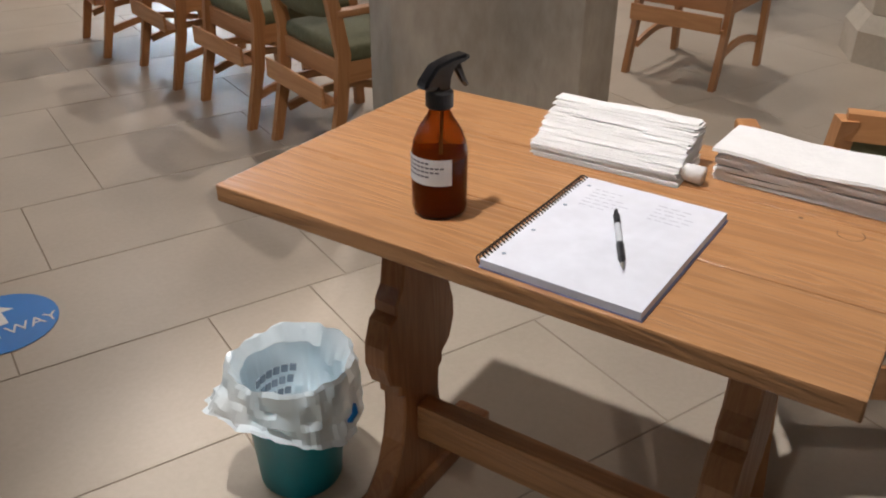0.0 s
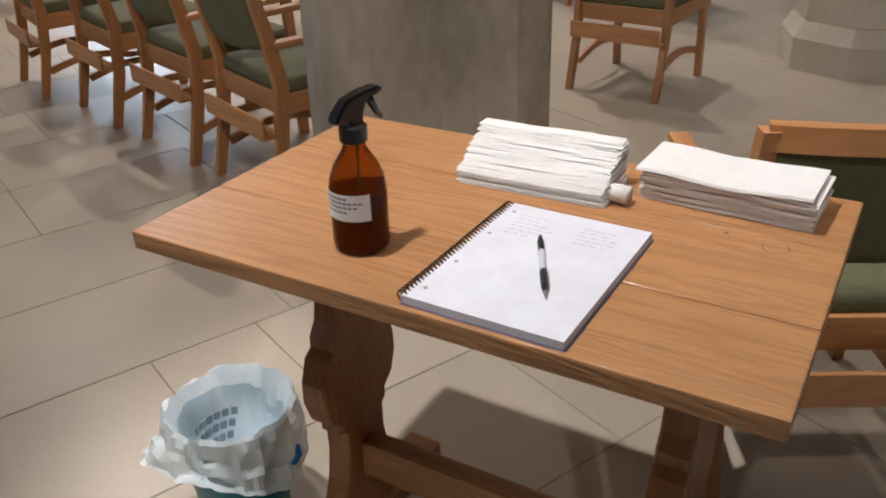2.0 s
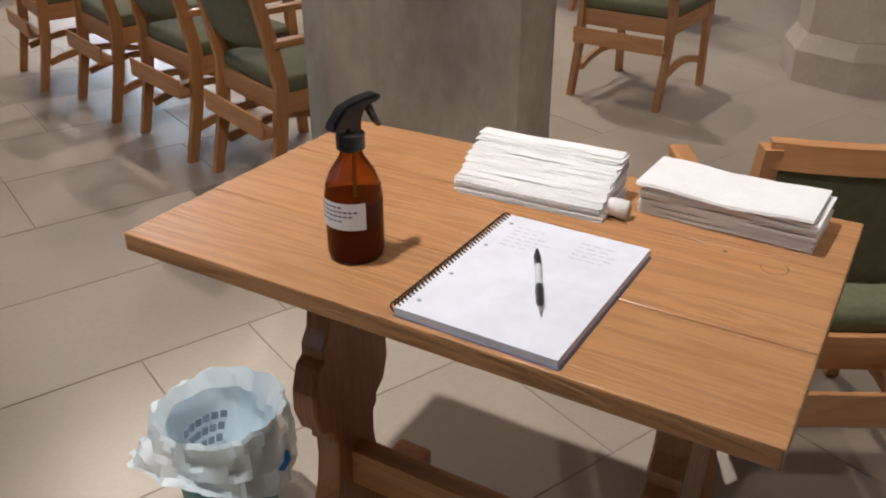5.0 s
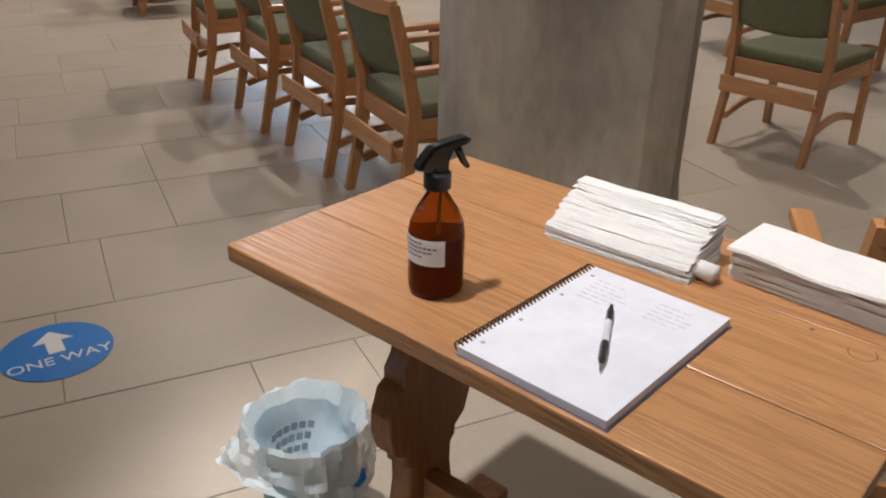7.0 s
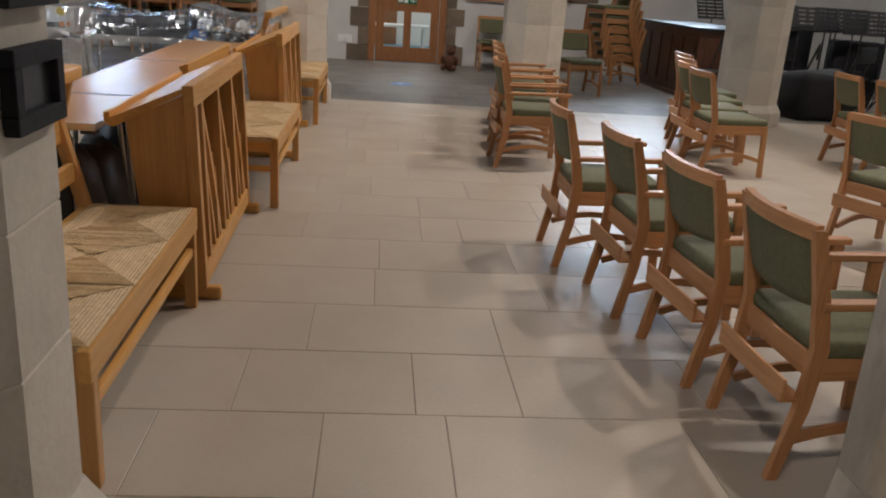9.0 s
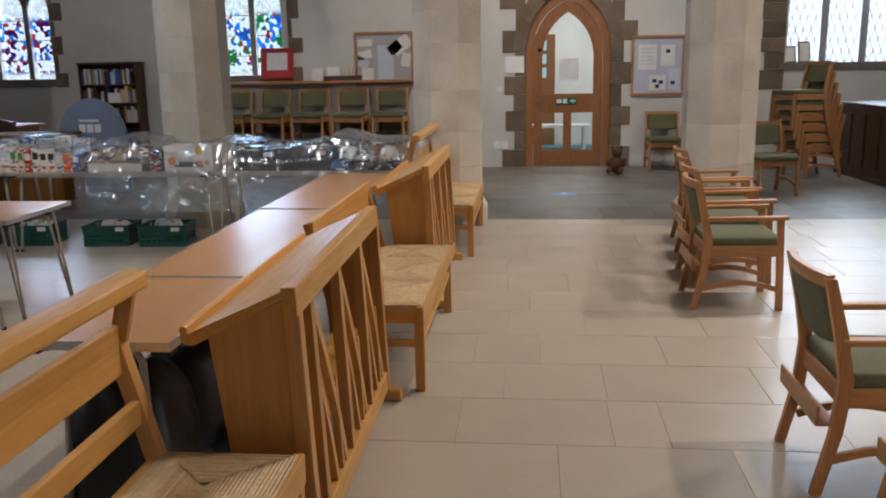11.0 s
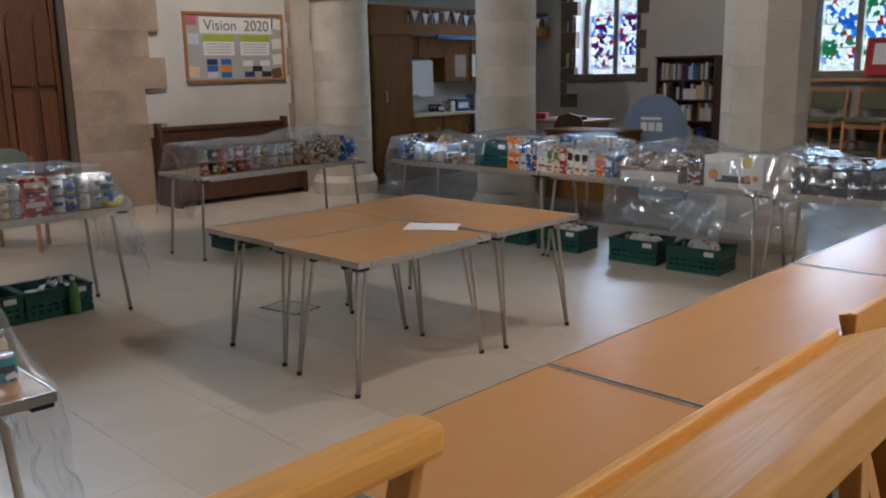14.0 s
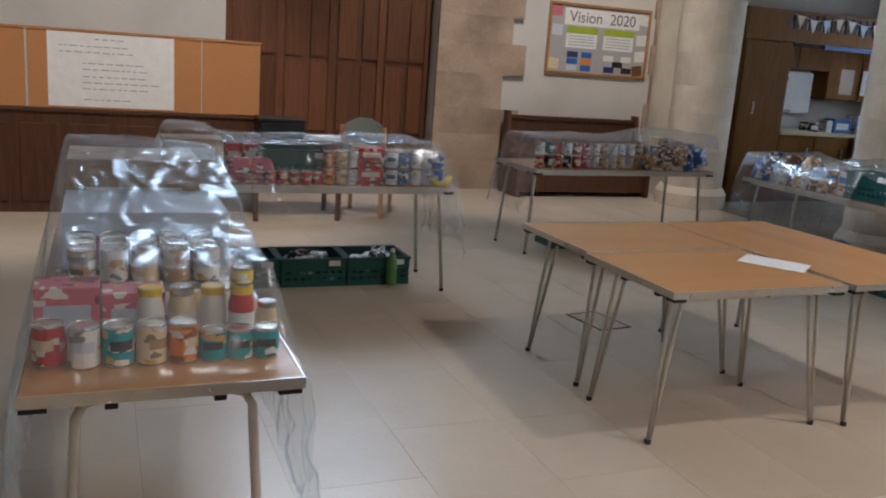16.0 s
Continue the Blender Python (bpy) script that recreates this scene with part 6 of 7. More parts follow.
for k in range(4):
    packet(0.62 + 0.05 * k, 4.75 + 0.3 * k, 0, 0.4, 0.3, 0.24, ("black", "navy", "black", "black")[k], 80 + 20 * k, "dark carrier bag under the table behind a bench", "bags under tables", 300 + k)

# ---- west wall: picture board, pew, screen ----


def turned(bm, m):
    bmesh.ops.transform(bm, matrix=m, verts=bm.verts)
    return bm


WEST = Matrix(((0, 0, 1, 0), (1, 0, 0, 0), (0, 1, 0, 0), (0, 0, 0, 1)))  # local x to +y, local y to +z, local z to +x


def framed_board(name, label, m, w, h, face, frame_mat, category="notice board"):
    """Board in its own plane: x across, y up, facing +z."""
    b = thing(name, label, category, m)
    part("board_face", cube(-w / 2 + 0.02, w / 2 - 0.02, -h / 2 + 0.02, h / 2 - 0.02, 0, 0.012), face, b)
    for a in ((-w / 2, w / 2, h / 2 - 0.035, h / 2), (-w / 2, w / 2, -h / 2, -h / 2 + 0.035), (-w / 2, -w / 2 + 0.035, -h / 2 + 0.035, h / 2 - 0.035), (w / 2 - 0.035, w / 2, -h / 2 + 0.035, h / 2 - 0.035)):
        part("frame_side", cube(*a, 0, 0.03, 0.004), frame_mat, b)
    return b


def pin(board, x, y, w, h, material, turn=0, label="", z=0.013):
    o = part("pinned_sheet", cube(-w / 2, w / 2, -h / 2, h / 2, 0, 0.0016), material, board, label)
    o.matrix_basis = pose(x, y, z, 0, 0, turn)
    return o


GREYB = plain("grey_board_felt", (0.42, 0.42, 0.43), 0.95, scale=50)
LIME = plain("lime_paper", (0.36, 0.48, 0.05), 0.7)
vb = framed_board("vision_board", "framed white display board headed Vision 2020", Matrix.Translation((X0 + 0.002, 10.27, 1.87)) @ WEST, 1.46, 0.86, GREYB, OAK_X)
pin(vb, 0.03, 0.27, 1.08, 0.20, WHITE)
t = text_mesh("Vision  2020", 0.19, plain("dark_grey_ink", (0.12, 0.12, 0.13), 0.7))
t.parent, t.matrix_basis = vb, pose(0.03, 0.265, 0.0155)
for x in (-0.25, 0.28):
    pin(vb, x, 0.03, 0.44, 0.26, WHITE)
    pin(vb, x, 0.115, 0.44, 0.085, LIME, z=0.0155)
    for k in range(4):
        pin(vb, x, 0.04 - 0.035 * k, 0.36, 0.008, GREYFAB, z=0.0155)
for k, (x, y, c) in enumerate([(-0.36, -0.18, "navy"), (-0.16, -0.18, "blue"), (-0.36, -0.26, "blue"), (-0.16, -0.26, "orange"), (-0.36, -0.34, "pale"), (-0.16, -0.34, "blue"), (0.16, -0.2, "white"), (0.30, -0.27, "black"), (0.42, -0.2, "white"), (0.18, -0.34, "navy"), (0.44, -0.34, "black"), (0.60, -0.33, "brown"), (-0.62, -0.3, "cream"), (-0.6, 0.1, "pale"), (-0.62, 0.33, "pink"), (0.62, 0.05, "white"), (0.62, -0.15, "white"), (0.63, 0.30, "white")]):
    pin(vb, x, y, 0.15, 0.07 if abs(x) < 0.5 else 0.13, LABELS[c], (k * 37) % 17 - 8 if abs(x) > 0.5 else 0)

pw = thing("pew", "long dark oak pew against the west wall", "pew", pose(X0 + 0.17, 8.98, 0))
part("seat", cube(0.06, 0.44, 0.04, 1.80, 0.40, 0.44, 0.006), DARKWOOD, pw)
part("back", cube(0.0, 0.04, 0.04, 1.80, 0.12, 0.90, 0.006), DARKWOOD, pw)
part("top_rail", cube(-0.015, 0.06, 0.03, 1.81, 0.88, 0.93, 0.01), DARKWOOD, pw)
part("front_board", cube(0.40, 0.425, 0.04, 1.80, 0.06, 0.40), DARKWOOD, pw)
for y in (0.0, 1.80):
    e = prism(bmesh.new(), [(-0.02, 0), (0.47, 0), (0.47, 0.50), (0.40, 0.62), (0.12, 0.70), (0.08, 0.98), (-0.02, 0.98)], y, y + 0.05)
    part("pew_end", e, DARKWOOD, pw)

cs = thing("display_screen", "cork pin board screen with a large white handwritten notice", "display screen", Matrix.Translation((-6.5, 4.75, 1.21)) @ WEST)
for x, w in ((-1.38, 1.08), (-0.13, 1.38), (0.82, 0.50)):
    part("cork_panel", cube(x - w / 2, x + w / 2, -0.315, 0.315, -0.02, 0.0, 0.004), CORK, cs)
nt = part("handwritten_notice", cube(-0.67, 0.33, -0.30, 0.31, 0.001, 0.003), WHITE, cs, "large white paper with handwritten lines")
hw = bmesh.new()
rg = random.Random(3)
for k, y in enumerate((0.26, 0.20, 0.15, 0.06, 0.01, -0.05, -0.10, -0.15, -0.24)):
    x = -0.40 if k > 2 else -0.58
    x = -0.3 if k == 0 else x
    end = x + (0.2 if k == 0 else rg.uniform(0.35, 0.65))
    while x < end:
        w = rg.uniform(0.02, 0.07)
        box(hw, x, min(x + w, 0.3), y - 0.0035, y + 0.0035, 0.003, 0.0036)
        x += w + 0.018
part("handwriting", hw, plain("grey_felt_pen", (0.30, 0.31, 0.35), 0.7), nt)
part("top_batten", cube(-1.95, 1.08, 0.315, 0.335, -0.025, 0.008), CORK, cs)
lp = thing("low_pew", "dark oak panelled pew front beneath the display screen", "pew", pose(-6.52, 4.4, 0))
part("front_board", cube(-0.04, 0.0, -1.8, 1.4, 0.0, 0.86, 0.004), DARKWOOD, lp)
part("top_rail", cube(-0.07, 0.02, -1.82, 1.42, 0.86, 0.893, 0.008), DARKWOOD, lp)
for k in range(8):
    part("panel", cube(0.0, 0.014, -1.72 + 0.39 * k, -1.42 + 0.39 * k, 0.1, 0.76, 0.005), DARKWOOD, lp)
st = thing("side_table", "small dark table with a black printer and papers", "table", pose(-6.35, 6.1, 0))
part("tabletop", cube(-0.3, 0.3, -0.4, 0.42, 0.70, 0.73, 0.004), DARKWOOD, st)
for sx in (-0.26, 0.26):
    for sy in (-0.36, 0.38):
        part("leg", cube(sx - 0.02, sx + 0.02, sy - 0.02, sy + 0.02, 0, 0.70), DARKWOOD, st)
pr = thing("printer", "small black office printer on a side table", "printer", pose(-6.35, 5.98, 0.73))
part("printer_body", cube(-0.18, 0.18, -0.2, 0.2, 0, 0.14, 0.015), BLACK, pr)
part("scanner_lid", cube(-0.18, 0.18, -0.2, 0.2, 0.143, 0.17, 0.01), BLACK, pr)
part("paper_tray", cube(0.18, 0.27, -0.13, 0.13, 0.03, 0.04), BLACK, pr)
ps = tagged(part("paper_ream", cube(-0.11, 0.11, -0.16, 0.16, 0, 0.03, 0.002), WHITE), "small stack of white papers on a side table", "paper")
ps.matrix_basis = pose(-6.2, 6.32, 0.73, 0, 0, 12)
gc = thing("padded_chair", "chair with rounded grey-green padded back and pale wooden frame", "chair", pose(-6.45, 6.85, 0, 0, 0, 150) @ Matrix.Diagonal((1, 1, 1.1, 1)))
q = bmesh.new()
prism(q, [(-0.2, 0.45), (0.2, 0.45), (0.22, 0.62), (0.17, 0.80), (0.06, 0.85), (-0.06, 0.85), (-0.17, 0.80), (-0.22, 0.62)], -0.02, 0.02)
bmesh.ops.bevel(q, geom=q.edges[:], offset=0.01, segments=2, affect="EDGES")
turned(q, pose(-0.2, 0, 0, 0, 0, 90))
part("backrest", q, plain("grey_green_fabric", (0.20, 0.23, 0.21), 0.9, scale=40), gc)
part("seat", cube(-0.2, 0.22, -0.22, 0.22, 0.42, 0.48, 0.02), GREYFAB, gc)
for sx in (-0.22, 0.2):
    for sy in (-0.2, 0.2):
        part("leg", cube(sx - 0.018, sx + 0.018, sy - 0.018, sy + 0.018, 0, 0.42 if sx > 0 else 0.78, 0.004), CHAIR_Z, gc)

# ---- kitchen corner of the north aisle ----
KX = -7.2
KW = wood("kitchen_oak", (0.25, 0.112, 0.026), (0.165, 0.067, 0.014), 0.62, 2, 12, spec=0.15)
kc = thing("tall_cupboard", "tall plain oak cupboard at the kitchen's end", "cupboard", pose(KX, 11.80, 0))
part("cupboard_body", cube(-0.85, -0.022, 0.0, 0.74, 0, 2.03, 0.003), KW, kc)
part("cupboard_door", cube(-0.02, 0.0, 0.01, 0.73, 0.08, 2.01, 0.004), KW, kc)
part("door_handle", tube(bmesh.new(), [(0.0, 0.22, 1.13), (0.03, 0.22, 1.13), (0.03, 0.22, 1.27), (0.0, 0.22, 1.27)], 0.007, 6), METAL, kc)
kf = thing("kitchen_canopy", "dark oak canopy over the kitchen with vertical slats", "canopy", pose(KX, 11.76, 2.03))
part("fascia_board", cube(-0.02, 0.02, 0, 3.86, 0.0, 0.16, 0.004), KW, kf)
part("canopy_roof", cube(-0.9, 0.0, 0, 3.86, 0.34, 0.38, 0.004), KW, kf)
part("end_panel", cube(-0.9, 0.0, -0.004, 0.03, 0.0, 0.34, 0.003), KW, kf)
part("frieze_board", cube(-0.014, 0.006, 0.03, 0.62, 0.16, 0.345, 0.003), KW, kf)
for k in range(5, 32):
    part("slat", cube(-0.012, 0.008, 0.02 + 0.12 * k, 0.10 + 0.12 * k, 0.16, 0.345), DARKWOOD, kf)
kb = thing("bunting", "string of small cream and patterned triangular bunting flags", "bunting", pose(KX + 0.03, 12.45, 2.36))
cord = bmesh.new()
tube(cord, [(0, 0.05 * k, -0.05 * math.sin(k * math.pi / 16) ** 2) for k in range(66)], 0.003, 5)
part("cord", cord, WHITE, kb)
for k in range(15):
    y = 0.12 + 0.21 * k
    zz = -0.05 * math.sin(y / 0.05 * math.pi / 16) ** 2
    q = prism(bmesh.new(), [(-0.065, 0), (0.065, 0), (0.0, -0.16)], -0.001, 0.001)
    turned(q, pose(0.002, y, zz, 0, 0, 90))
    part("flag", q, LABELS[("cream", "white", "pale")[k % 3]], kb)
kk = thing("kitchen_unit", "oak base cupboards with sink below a kitchen worktop", "kitchen unit", pose(KX, 12.56, 0))
part("unit_body", cube(-0.62, -0.05, 0, 2.4, 0.1, 0.88), KW, kk)
for k in range(4):
    d = part("unit_door", cube(-0.048, -0.03, 0.01 + 0.6 * k, 0.59 + 0.6 * k, 0.12, 0.86, 0.004), KW, kk)
    part("handle", cube(-0.03, -0.015, 0.48 + 0.6 * k, 0.50 + 0.6 * k, 0.6, 0.72), METAL, d)
part("plinth", cube(-0.6, -0.1, 0, 2.4, 0, 0.1), DARKWOOD, kk)
wt = tagged(part("worktop", cube(KX - 0.85, KX, 12.56, 15.0, 0.88, 0.92, 0.004), LABELS["cream"]), "cream laminate kitchen worktop", "worktop")
sk = thing("sink", "steel sink with tall mixer tap on the worktop", "sink", pose(KX - 0.3, 12.95, 0.92))
part("basin", cube(-0.2, 0.2, -0.25, 0.25, 0, 0.012, 0.004), METAL, sk)
part("tap", tube(bmesh.new(), [(-0.15, 0, 0.012), (-0.15, 0, 0.22), (-0.1, 0, 0.26), (-0.03, 0, 0.25), (-0.02, 0, 0.2)], 0.012, 8), METAL, sk)
wh = thing("water_heater", "white wall-mounted water heater over the sink", "water heater", pose(X0 + 0.14, 13.3, 1.14))
part("heater_body", cube(-0.1, 0.12, -0.28, 0.28, 0, 0.55, 0.02), WHITE, wh)
part("dial", turned(lathe(bmesh.new(), [(0.035, 0), (0.03, 0.015)], 16), Matrix.Translation((0.12, -0.2, 0.45)) @ WEST), BLACK, wh)
hc = thing("high_cupboard", "plain oak cupboard high on the kitchen wall", "cupboard", pose(X0 + 0.02, 12.58, 1.72))
part("cupboard_body", cube(0, 0.34, 0, 1.15, 0.0, 0.30, 0.003), KW, hc)
for k in range(2):
    part("cupboard_door", cube(0.342, 0.358, 0.01 + 0.575 * k, 0.565 + 0.575 * k, 0.01, 0.29, 0.003), KW, hc)
wc = thing("wall_cupboard", "dim oak wall cupboard in the kitchen", "cupboard", pose(X0 + 0.02, 13.75, 1.35))
part("cupboard_body", cube(0, 0.3, 0, 1.2, 0, 0.65), KW, wc)
for k in range(2):
    part("cupboard_door", cube(0.302, 0.32, 0.01 + 0.6 * k, 0.59 + 0.6 * k, 0.01, 0.64, 0.004), KW, wc)
for k, (y, c, w, h) in enumerate([(13.3, "black", 0.16, 0.12), (13.55, "white", 0.1, 0.16), (13.78, "blue", 0.3, 0.18), (14.1, "pale", 0.12, 0.24), (14.3, "white", 0.05, 0.28), (14.38, "black", 0.05, 0.28), (14.46, "white", 0.05, 0.26), (14.6, "navy", 0.2, 0.12)]):
    carton(KX - 0.3, y, 0.92, 0.2, w, h, c, 0, "white", "kitchen_box", "box", "small %s box on the kitchen worktop" % c)
tw = tagged(part("tea_towel", cube(-0.006, 0.006, -0.2, 0.2, -0.45, 0, 0.003), LABELS["pale"]), "pale blue towel hanging on the kitchen counter", "towel")
tw.matrix_basis = pose(KX + 0.01, 14.0, 0.90)
part_strip = tagged(part("blue_light_strip", cube(-0.02, 0.02, -0.55, 0.55, 0, 0.05, 0.005), LABELS["blue"]), "blue plastic strip under the kitchen canopy", "strip")
part_strip.matrix_basis = pose(KX - 0.02, 13.6, 1.978)
for k in range(2):
    o = tagged(part("poster", cube(-0.001, 0.001, -0.12, 0.12, 0, 0.34), WHITE if k else LABELS["tan"]), "paper notice hanging on the kitchen back wall", "notice")
    o.matrix_basis = pose(X0 + 0.34, 14.1 + 0.4 * k, 1.45 - 0.02)

# desk with papers, wooden panel chair and blue armchair
dk = thing("aisle_desk", "pale wooden desk with papers and a wooden chair", "desk", pose(-5.9, 13.9, 0))
part("desktop", cube(-0.9, 0.9, -0.4, 0.4, 0.80, 0.84, 0.006), CHAIR_X, dk)
for sx in (-0.8, 0.8):
    part("desk_end", cube(sx - 0.025, sx + 0.025, -0.36, 0.36, 0, 0.80), CHAIR_Z, dk)
for k in range(5):
    o = tagged(part("paper_ream", cube(-0.16, 0.16, -0.12, 0.12, 0, 0.02 + 0.03 * (k % 3), 0.003), LABELS[("white", "pale", "red", "white", "black")[k]]), "stack of papers and folders on the desk", "paper", "desk papers")
    o.matrix_basis = pose(-6.6 + 0.32 * k, 13.75 + 0.05 * (k % 2), 0.84, 0, 0, 13 * k)
mo = thing("desk_monitor", "small grey monitor and cables on the desk", "monitor", pose(-6.65, 13.95, 0.84, 0, 0, -20))
part("screen", cube(-0.2, 0.2, -0.015, 0.015, 0.06, 0.34, 0.008), GREYFAB, mo)
part("stand", cube(-0.08, 0.08, -0.08, 0.08, 0, 0.02), BLACK, mo)
part("stem", cube(-0.02, 0.02, -0.012, 0.012, 0.02, 0.1), BLACK, mo)
wcn = thing("round_back_chair", "dark wooden chair with rounded back by the desk", "chair", pose(-4.9, 13.3, 0))
q = turned(prism(bmesh.new(), [(-0.24, 0.45), (0.24, 0.45), (0.24, 0.80), (0.16, 0.93), (0.0, 0.97), (-0.16, 0.93), (-0.24, 0.80)], -0.02, 0.02), pose(0, -0.2, 0))
part("backrest", q, DARKWOOD, wcn)
part("seat", cube(-0.24, 0.24, -0.2, 0.25, 0.42, 0.46, 0.01), DARKWOOD, wcn)
for sx in (-0.21, 0.21):
    for sy in (-0.18, 0.22):
        part("leg", cube(sx - 0.02, sx + 0.02, sy - 0.02, sy + 0.02, 0, 0.42), DARKWOOD, wcn)
sc = thing("wooden_chest", "plain low wooden chest beside the desk", "chest", pose(-4.2, 12.6, 0))
part("chest_body", cube(-0.5, 0.5, -0.25, 0.25, 0, 0.78, 0.01), KW, sc)
part("chest_lid", cube(-0.52, 0.52, -0.27, 0.27, 0.785, 0.82, 0.008), KW, sc)
ba = thing("round_blue_screen", "rounded pale blue padded screen behind the food table", "screen", pose(-3.55, 12.9, 0))
q = prism(bmesh.new(), [(-0.44 * math.cos(a), 0.72 + 0.50 * math.sin(a)) for a in [k * math.pi / 14 for k in range(15)]] + [(0.44, 0.05), (-0.44, 0.05)], -0.03, 0.03)
bmesh.ops.bevel(q, geom=[e for e in q.edges if len(e.link_faces) == 2 and e.calc_face_angle() > 1.2], offset=0.012, segments=2, affect="EDGES")
part("padded_face", q, plain("blue_grey_cloth", (0.22, 0.28, 0.40), 0.9, scale=40), ba)
for sx in (-0.3, 0.3):
    part("foot", cube(sx - 0.03, sx + 0.03, -0.2, 0.2, 0, 0.05, 0.005), GREYFAB, ba)
mg = bmesh.new()
for k in range(3):
    box(mg, -0.16 + 0.1 * k, -0.08 + 0.1 * k, -0.034, -0.0305, 0.80, 0.90)
box(mg, -0.16, 0.10, -0.034, -0.0305, 0.93, 0.96)
part("white_lettering", mg, WHITE, ba, "blocks of white lettering")

bs = thing("bookcase", "dark wooden bookcase with rows of books", "bookcase", pose(-4.58, Y1 - 0.30, 0))
for sx in (-0.46, 0.44):
    part("side", cube(sx, sx + 0.025, 0, 0.28, 0, 1.64), DARKWOOD, bs)
part("back", cube(-0.44, 0.44, 0.26, 0.28, 0, 1.64), DARKWOOD, bs)
part("top", cube(-0.48, 0.485, -0.01, 0.28, 1.64, 1.67, 0.004), DARKWOOD, bs)
rg = random.Random(12)
for z in (0.08, 0.42, 0.76, 1.06, 1.34):
    part("shelf", cube(-0.435, 0.44, 0.0, 0.26, z - 0.02, z), DARKWOOD, bs)
    x = -0.42
    while x < 0.38:
        w, h = rg.uniform(0.025, 0.05), rg.uniform(0.17, 0.25)
        if rg.random() > 0.12:
            o = tagged(part("book", cube(0, w - 0.002, 0, 0.16, 0, h, 0.002), LABELS[rg.choice(("white", "navy", "tan", "brown", "pale", "cream", "black", "blue"))]), "upright book on the bookcase shelf", "book", "books on the bookcase")
            o.matrix_basis = pose(-4.58 + x, Y1 - 0.27, z)
        x += w
lf = tagged(part("leaflet_card", cube(-0.1, 0.1, -0.005, 0.005, 0, 0.15), WHITE), "white leaflet propped on a bookcase shelf", "leaflet")
lf.matrix_basis = pose(-4.5, Y1 - 0.29, 1.06)

# ---- along the north wall ----
STK = "chairs stacked along the wall"
for k in range(5):
    for z in (0.0, 0.40):
        c = copy_thing(ch2, pose(-2.60 + 0.60 * k, 15.30 - 0.03 * (z > 0), z, 0, 0, -90))
        c["group"], c["label"] = STK, "armless green upholstered church chair stacked against the wall"
b = framed_board("notice_board", "grey notice board with pinned papers above the stacked chairs", pose(-0.33, Y1 - 0.002, 1.64, 90, 0, 0), 0.88, 0.80, GREYB, OAK_X)
for x, y, w, h, c, tr in [(-0.29, 0.24, 0.22, 0.10, "white", 0), (-0.30, 0.06, 0.22, 0.12, "white", 12), (-0.34, -0.05, 0.2, 0.14, "pale", -25), (-0.26, -0.24, 0.18, 0.22, "white", 0), (0.02, -0.05, 0.24, 0.5, "pale", 0), (0.26, 0.20, 0.3, 0.2, "white", 35), (0.16, 0.16, 0.2, 0.15, "navy", 40), (0.33, -0.02, 0.14, 0.2, "white", -10)]:
    pin(b, x, y, w, h, LABELS[c], tr)
rs = framed_board("red_sign", "red framed sign with white card on the window sill", pose(-1.98, Y1 - 0.03, 1.60, 80, 0, 0), 0.50, 0.46, LABELS["red"], RED, "sign")
pin(rs, 0, 0.03, 0.32, 0.26, WHITE)
shelf = tagged(part("wall_shelf", cube(-2.95, 0.1, Y1 - 0.20, Y1 - 0.001, 1.30, 1.335, 0.004), CHAIR_X), "pale wooden shelf along the wall above stacked chairs", "shelf")
sb = thing("desk_tidy", "small dark box of pencils and cards on the shelf", "box", pose(-0.95, Y1 - 0.11, 1.335))
part("box_body", cube(-0.28, 0.28, -0.06, 0.06, 0, 0.07, 0.005), DARKWOOD, sb)
for k in range(5):
    part("pencil", tube(bmesh.new(), [(0.1 + 0.02 * k, 0, 0.07), (0.09 + 0.03 * k, 0.01, 0.19)], 0.005, 6), LABELS[("orange", "cream", "tan", "white", "brown")[k]], sb)
part("card", cube(-0.25, -0.05, -0.01, 0.01, 0.07, 0.2), WHITE, sb)
wp = tagged(part("wall_card", cube(-0.08, 0.08, -0.004, 0, 0, 0.18), WHITE), "white card standing on the shelf", "card")
wp.matrix_basis = pose(-1.35, Y1 - 0.1, 1.335)
no = tagged(part("wall_notice", cube(-0.14, 0.14, -0.003, 0, -0.12, 0.12), WHITE), "white paper notice taped beside the door", "notice")
no.matrix_basis = pose(1.62, Y1 - 0.013, 1.52)
for x, z, s in ((1.40, 1.16, 0.035), (1.36, 0.33, 0.06), (1.46, 0.33, 0.06)):
    sw = thing("wall_switch", "white plastic wall fitting on the plaster", "switch", pose(x, Y1, z), "wall fittings")
    part("plate", cube(-s, s, -0.012, 0, -s, s, 0.003), WHITE, sw)
    part("rocker", cube(-s * 0.3, s * 0.3, -0.016, -0.012, -s * 0.4, s * 0.4), WHITE, sw)
b = framed_board("notice_board", "oak framed notice board with printed sheets beside the door", pose(3.70, Y1 - 0.002, 1.47, 90, 0, 0), 0.76, 0.86, plain("pale_blue_felt", (0.48, 0.50, 0.60), 0.95, scale=50), OAK_X)
for x, y, w, h, c in [(-0.15, 0.12, 0.26, 0.36, "white"), (0.14, 0.14, 0.20, 0.30, "white"), (0.0, -0.25, 0.24, 0.22, "white"), (0.24, -0.2, 0.16, 0.3, "pale")]:
    o = pin(b, x, y, w, h, LABELS[c])
for k in range(5):
    pin(b, -0.15, 0.24 - 0.055 * k, 0.2, 0.022, LABELS["pale"], z=0.0155)
for x, y in ((0.14, 0.2), (-0.04, -0.22), (0.05, -0.24), (0.0, -0.3), (0.22, -0.25)):
    pin(b, x, y, 0.06, 0.05, LABELS["navy"], z=0.0155)

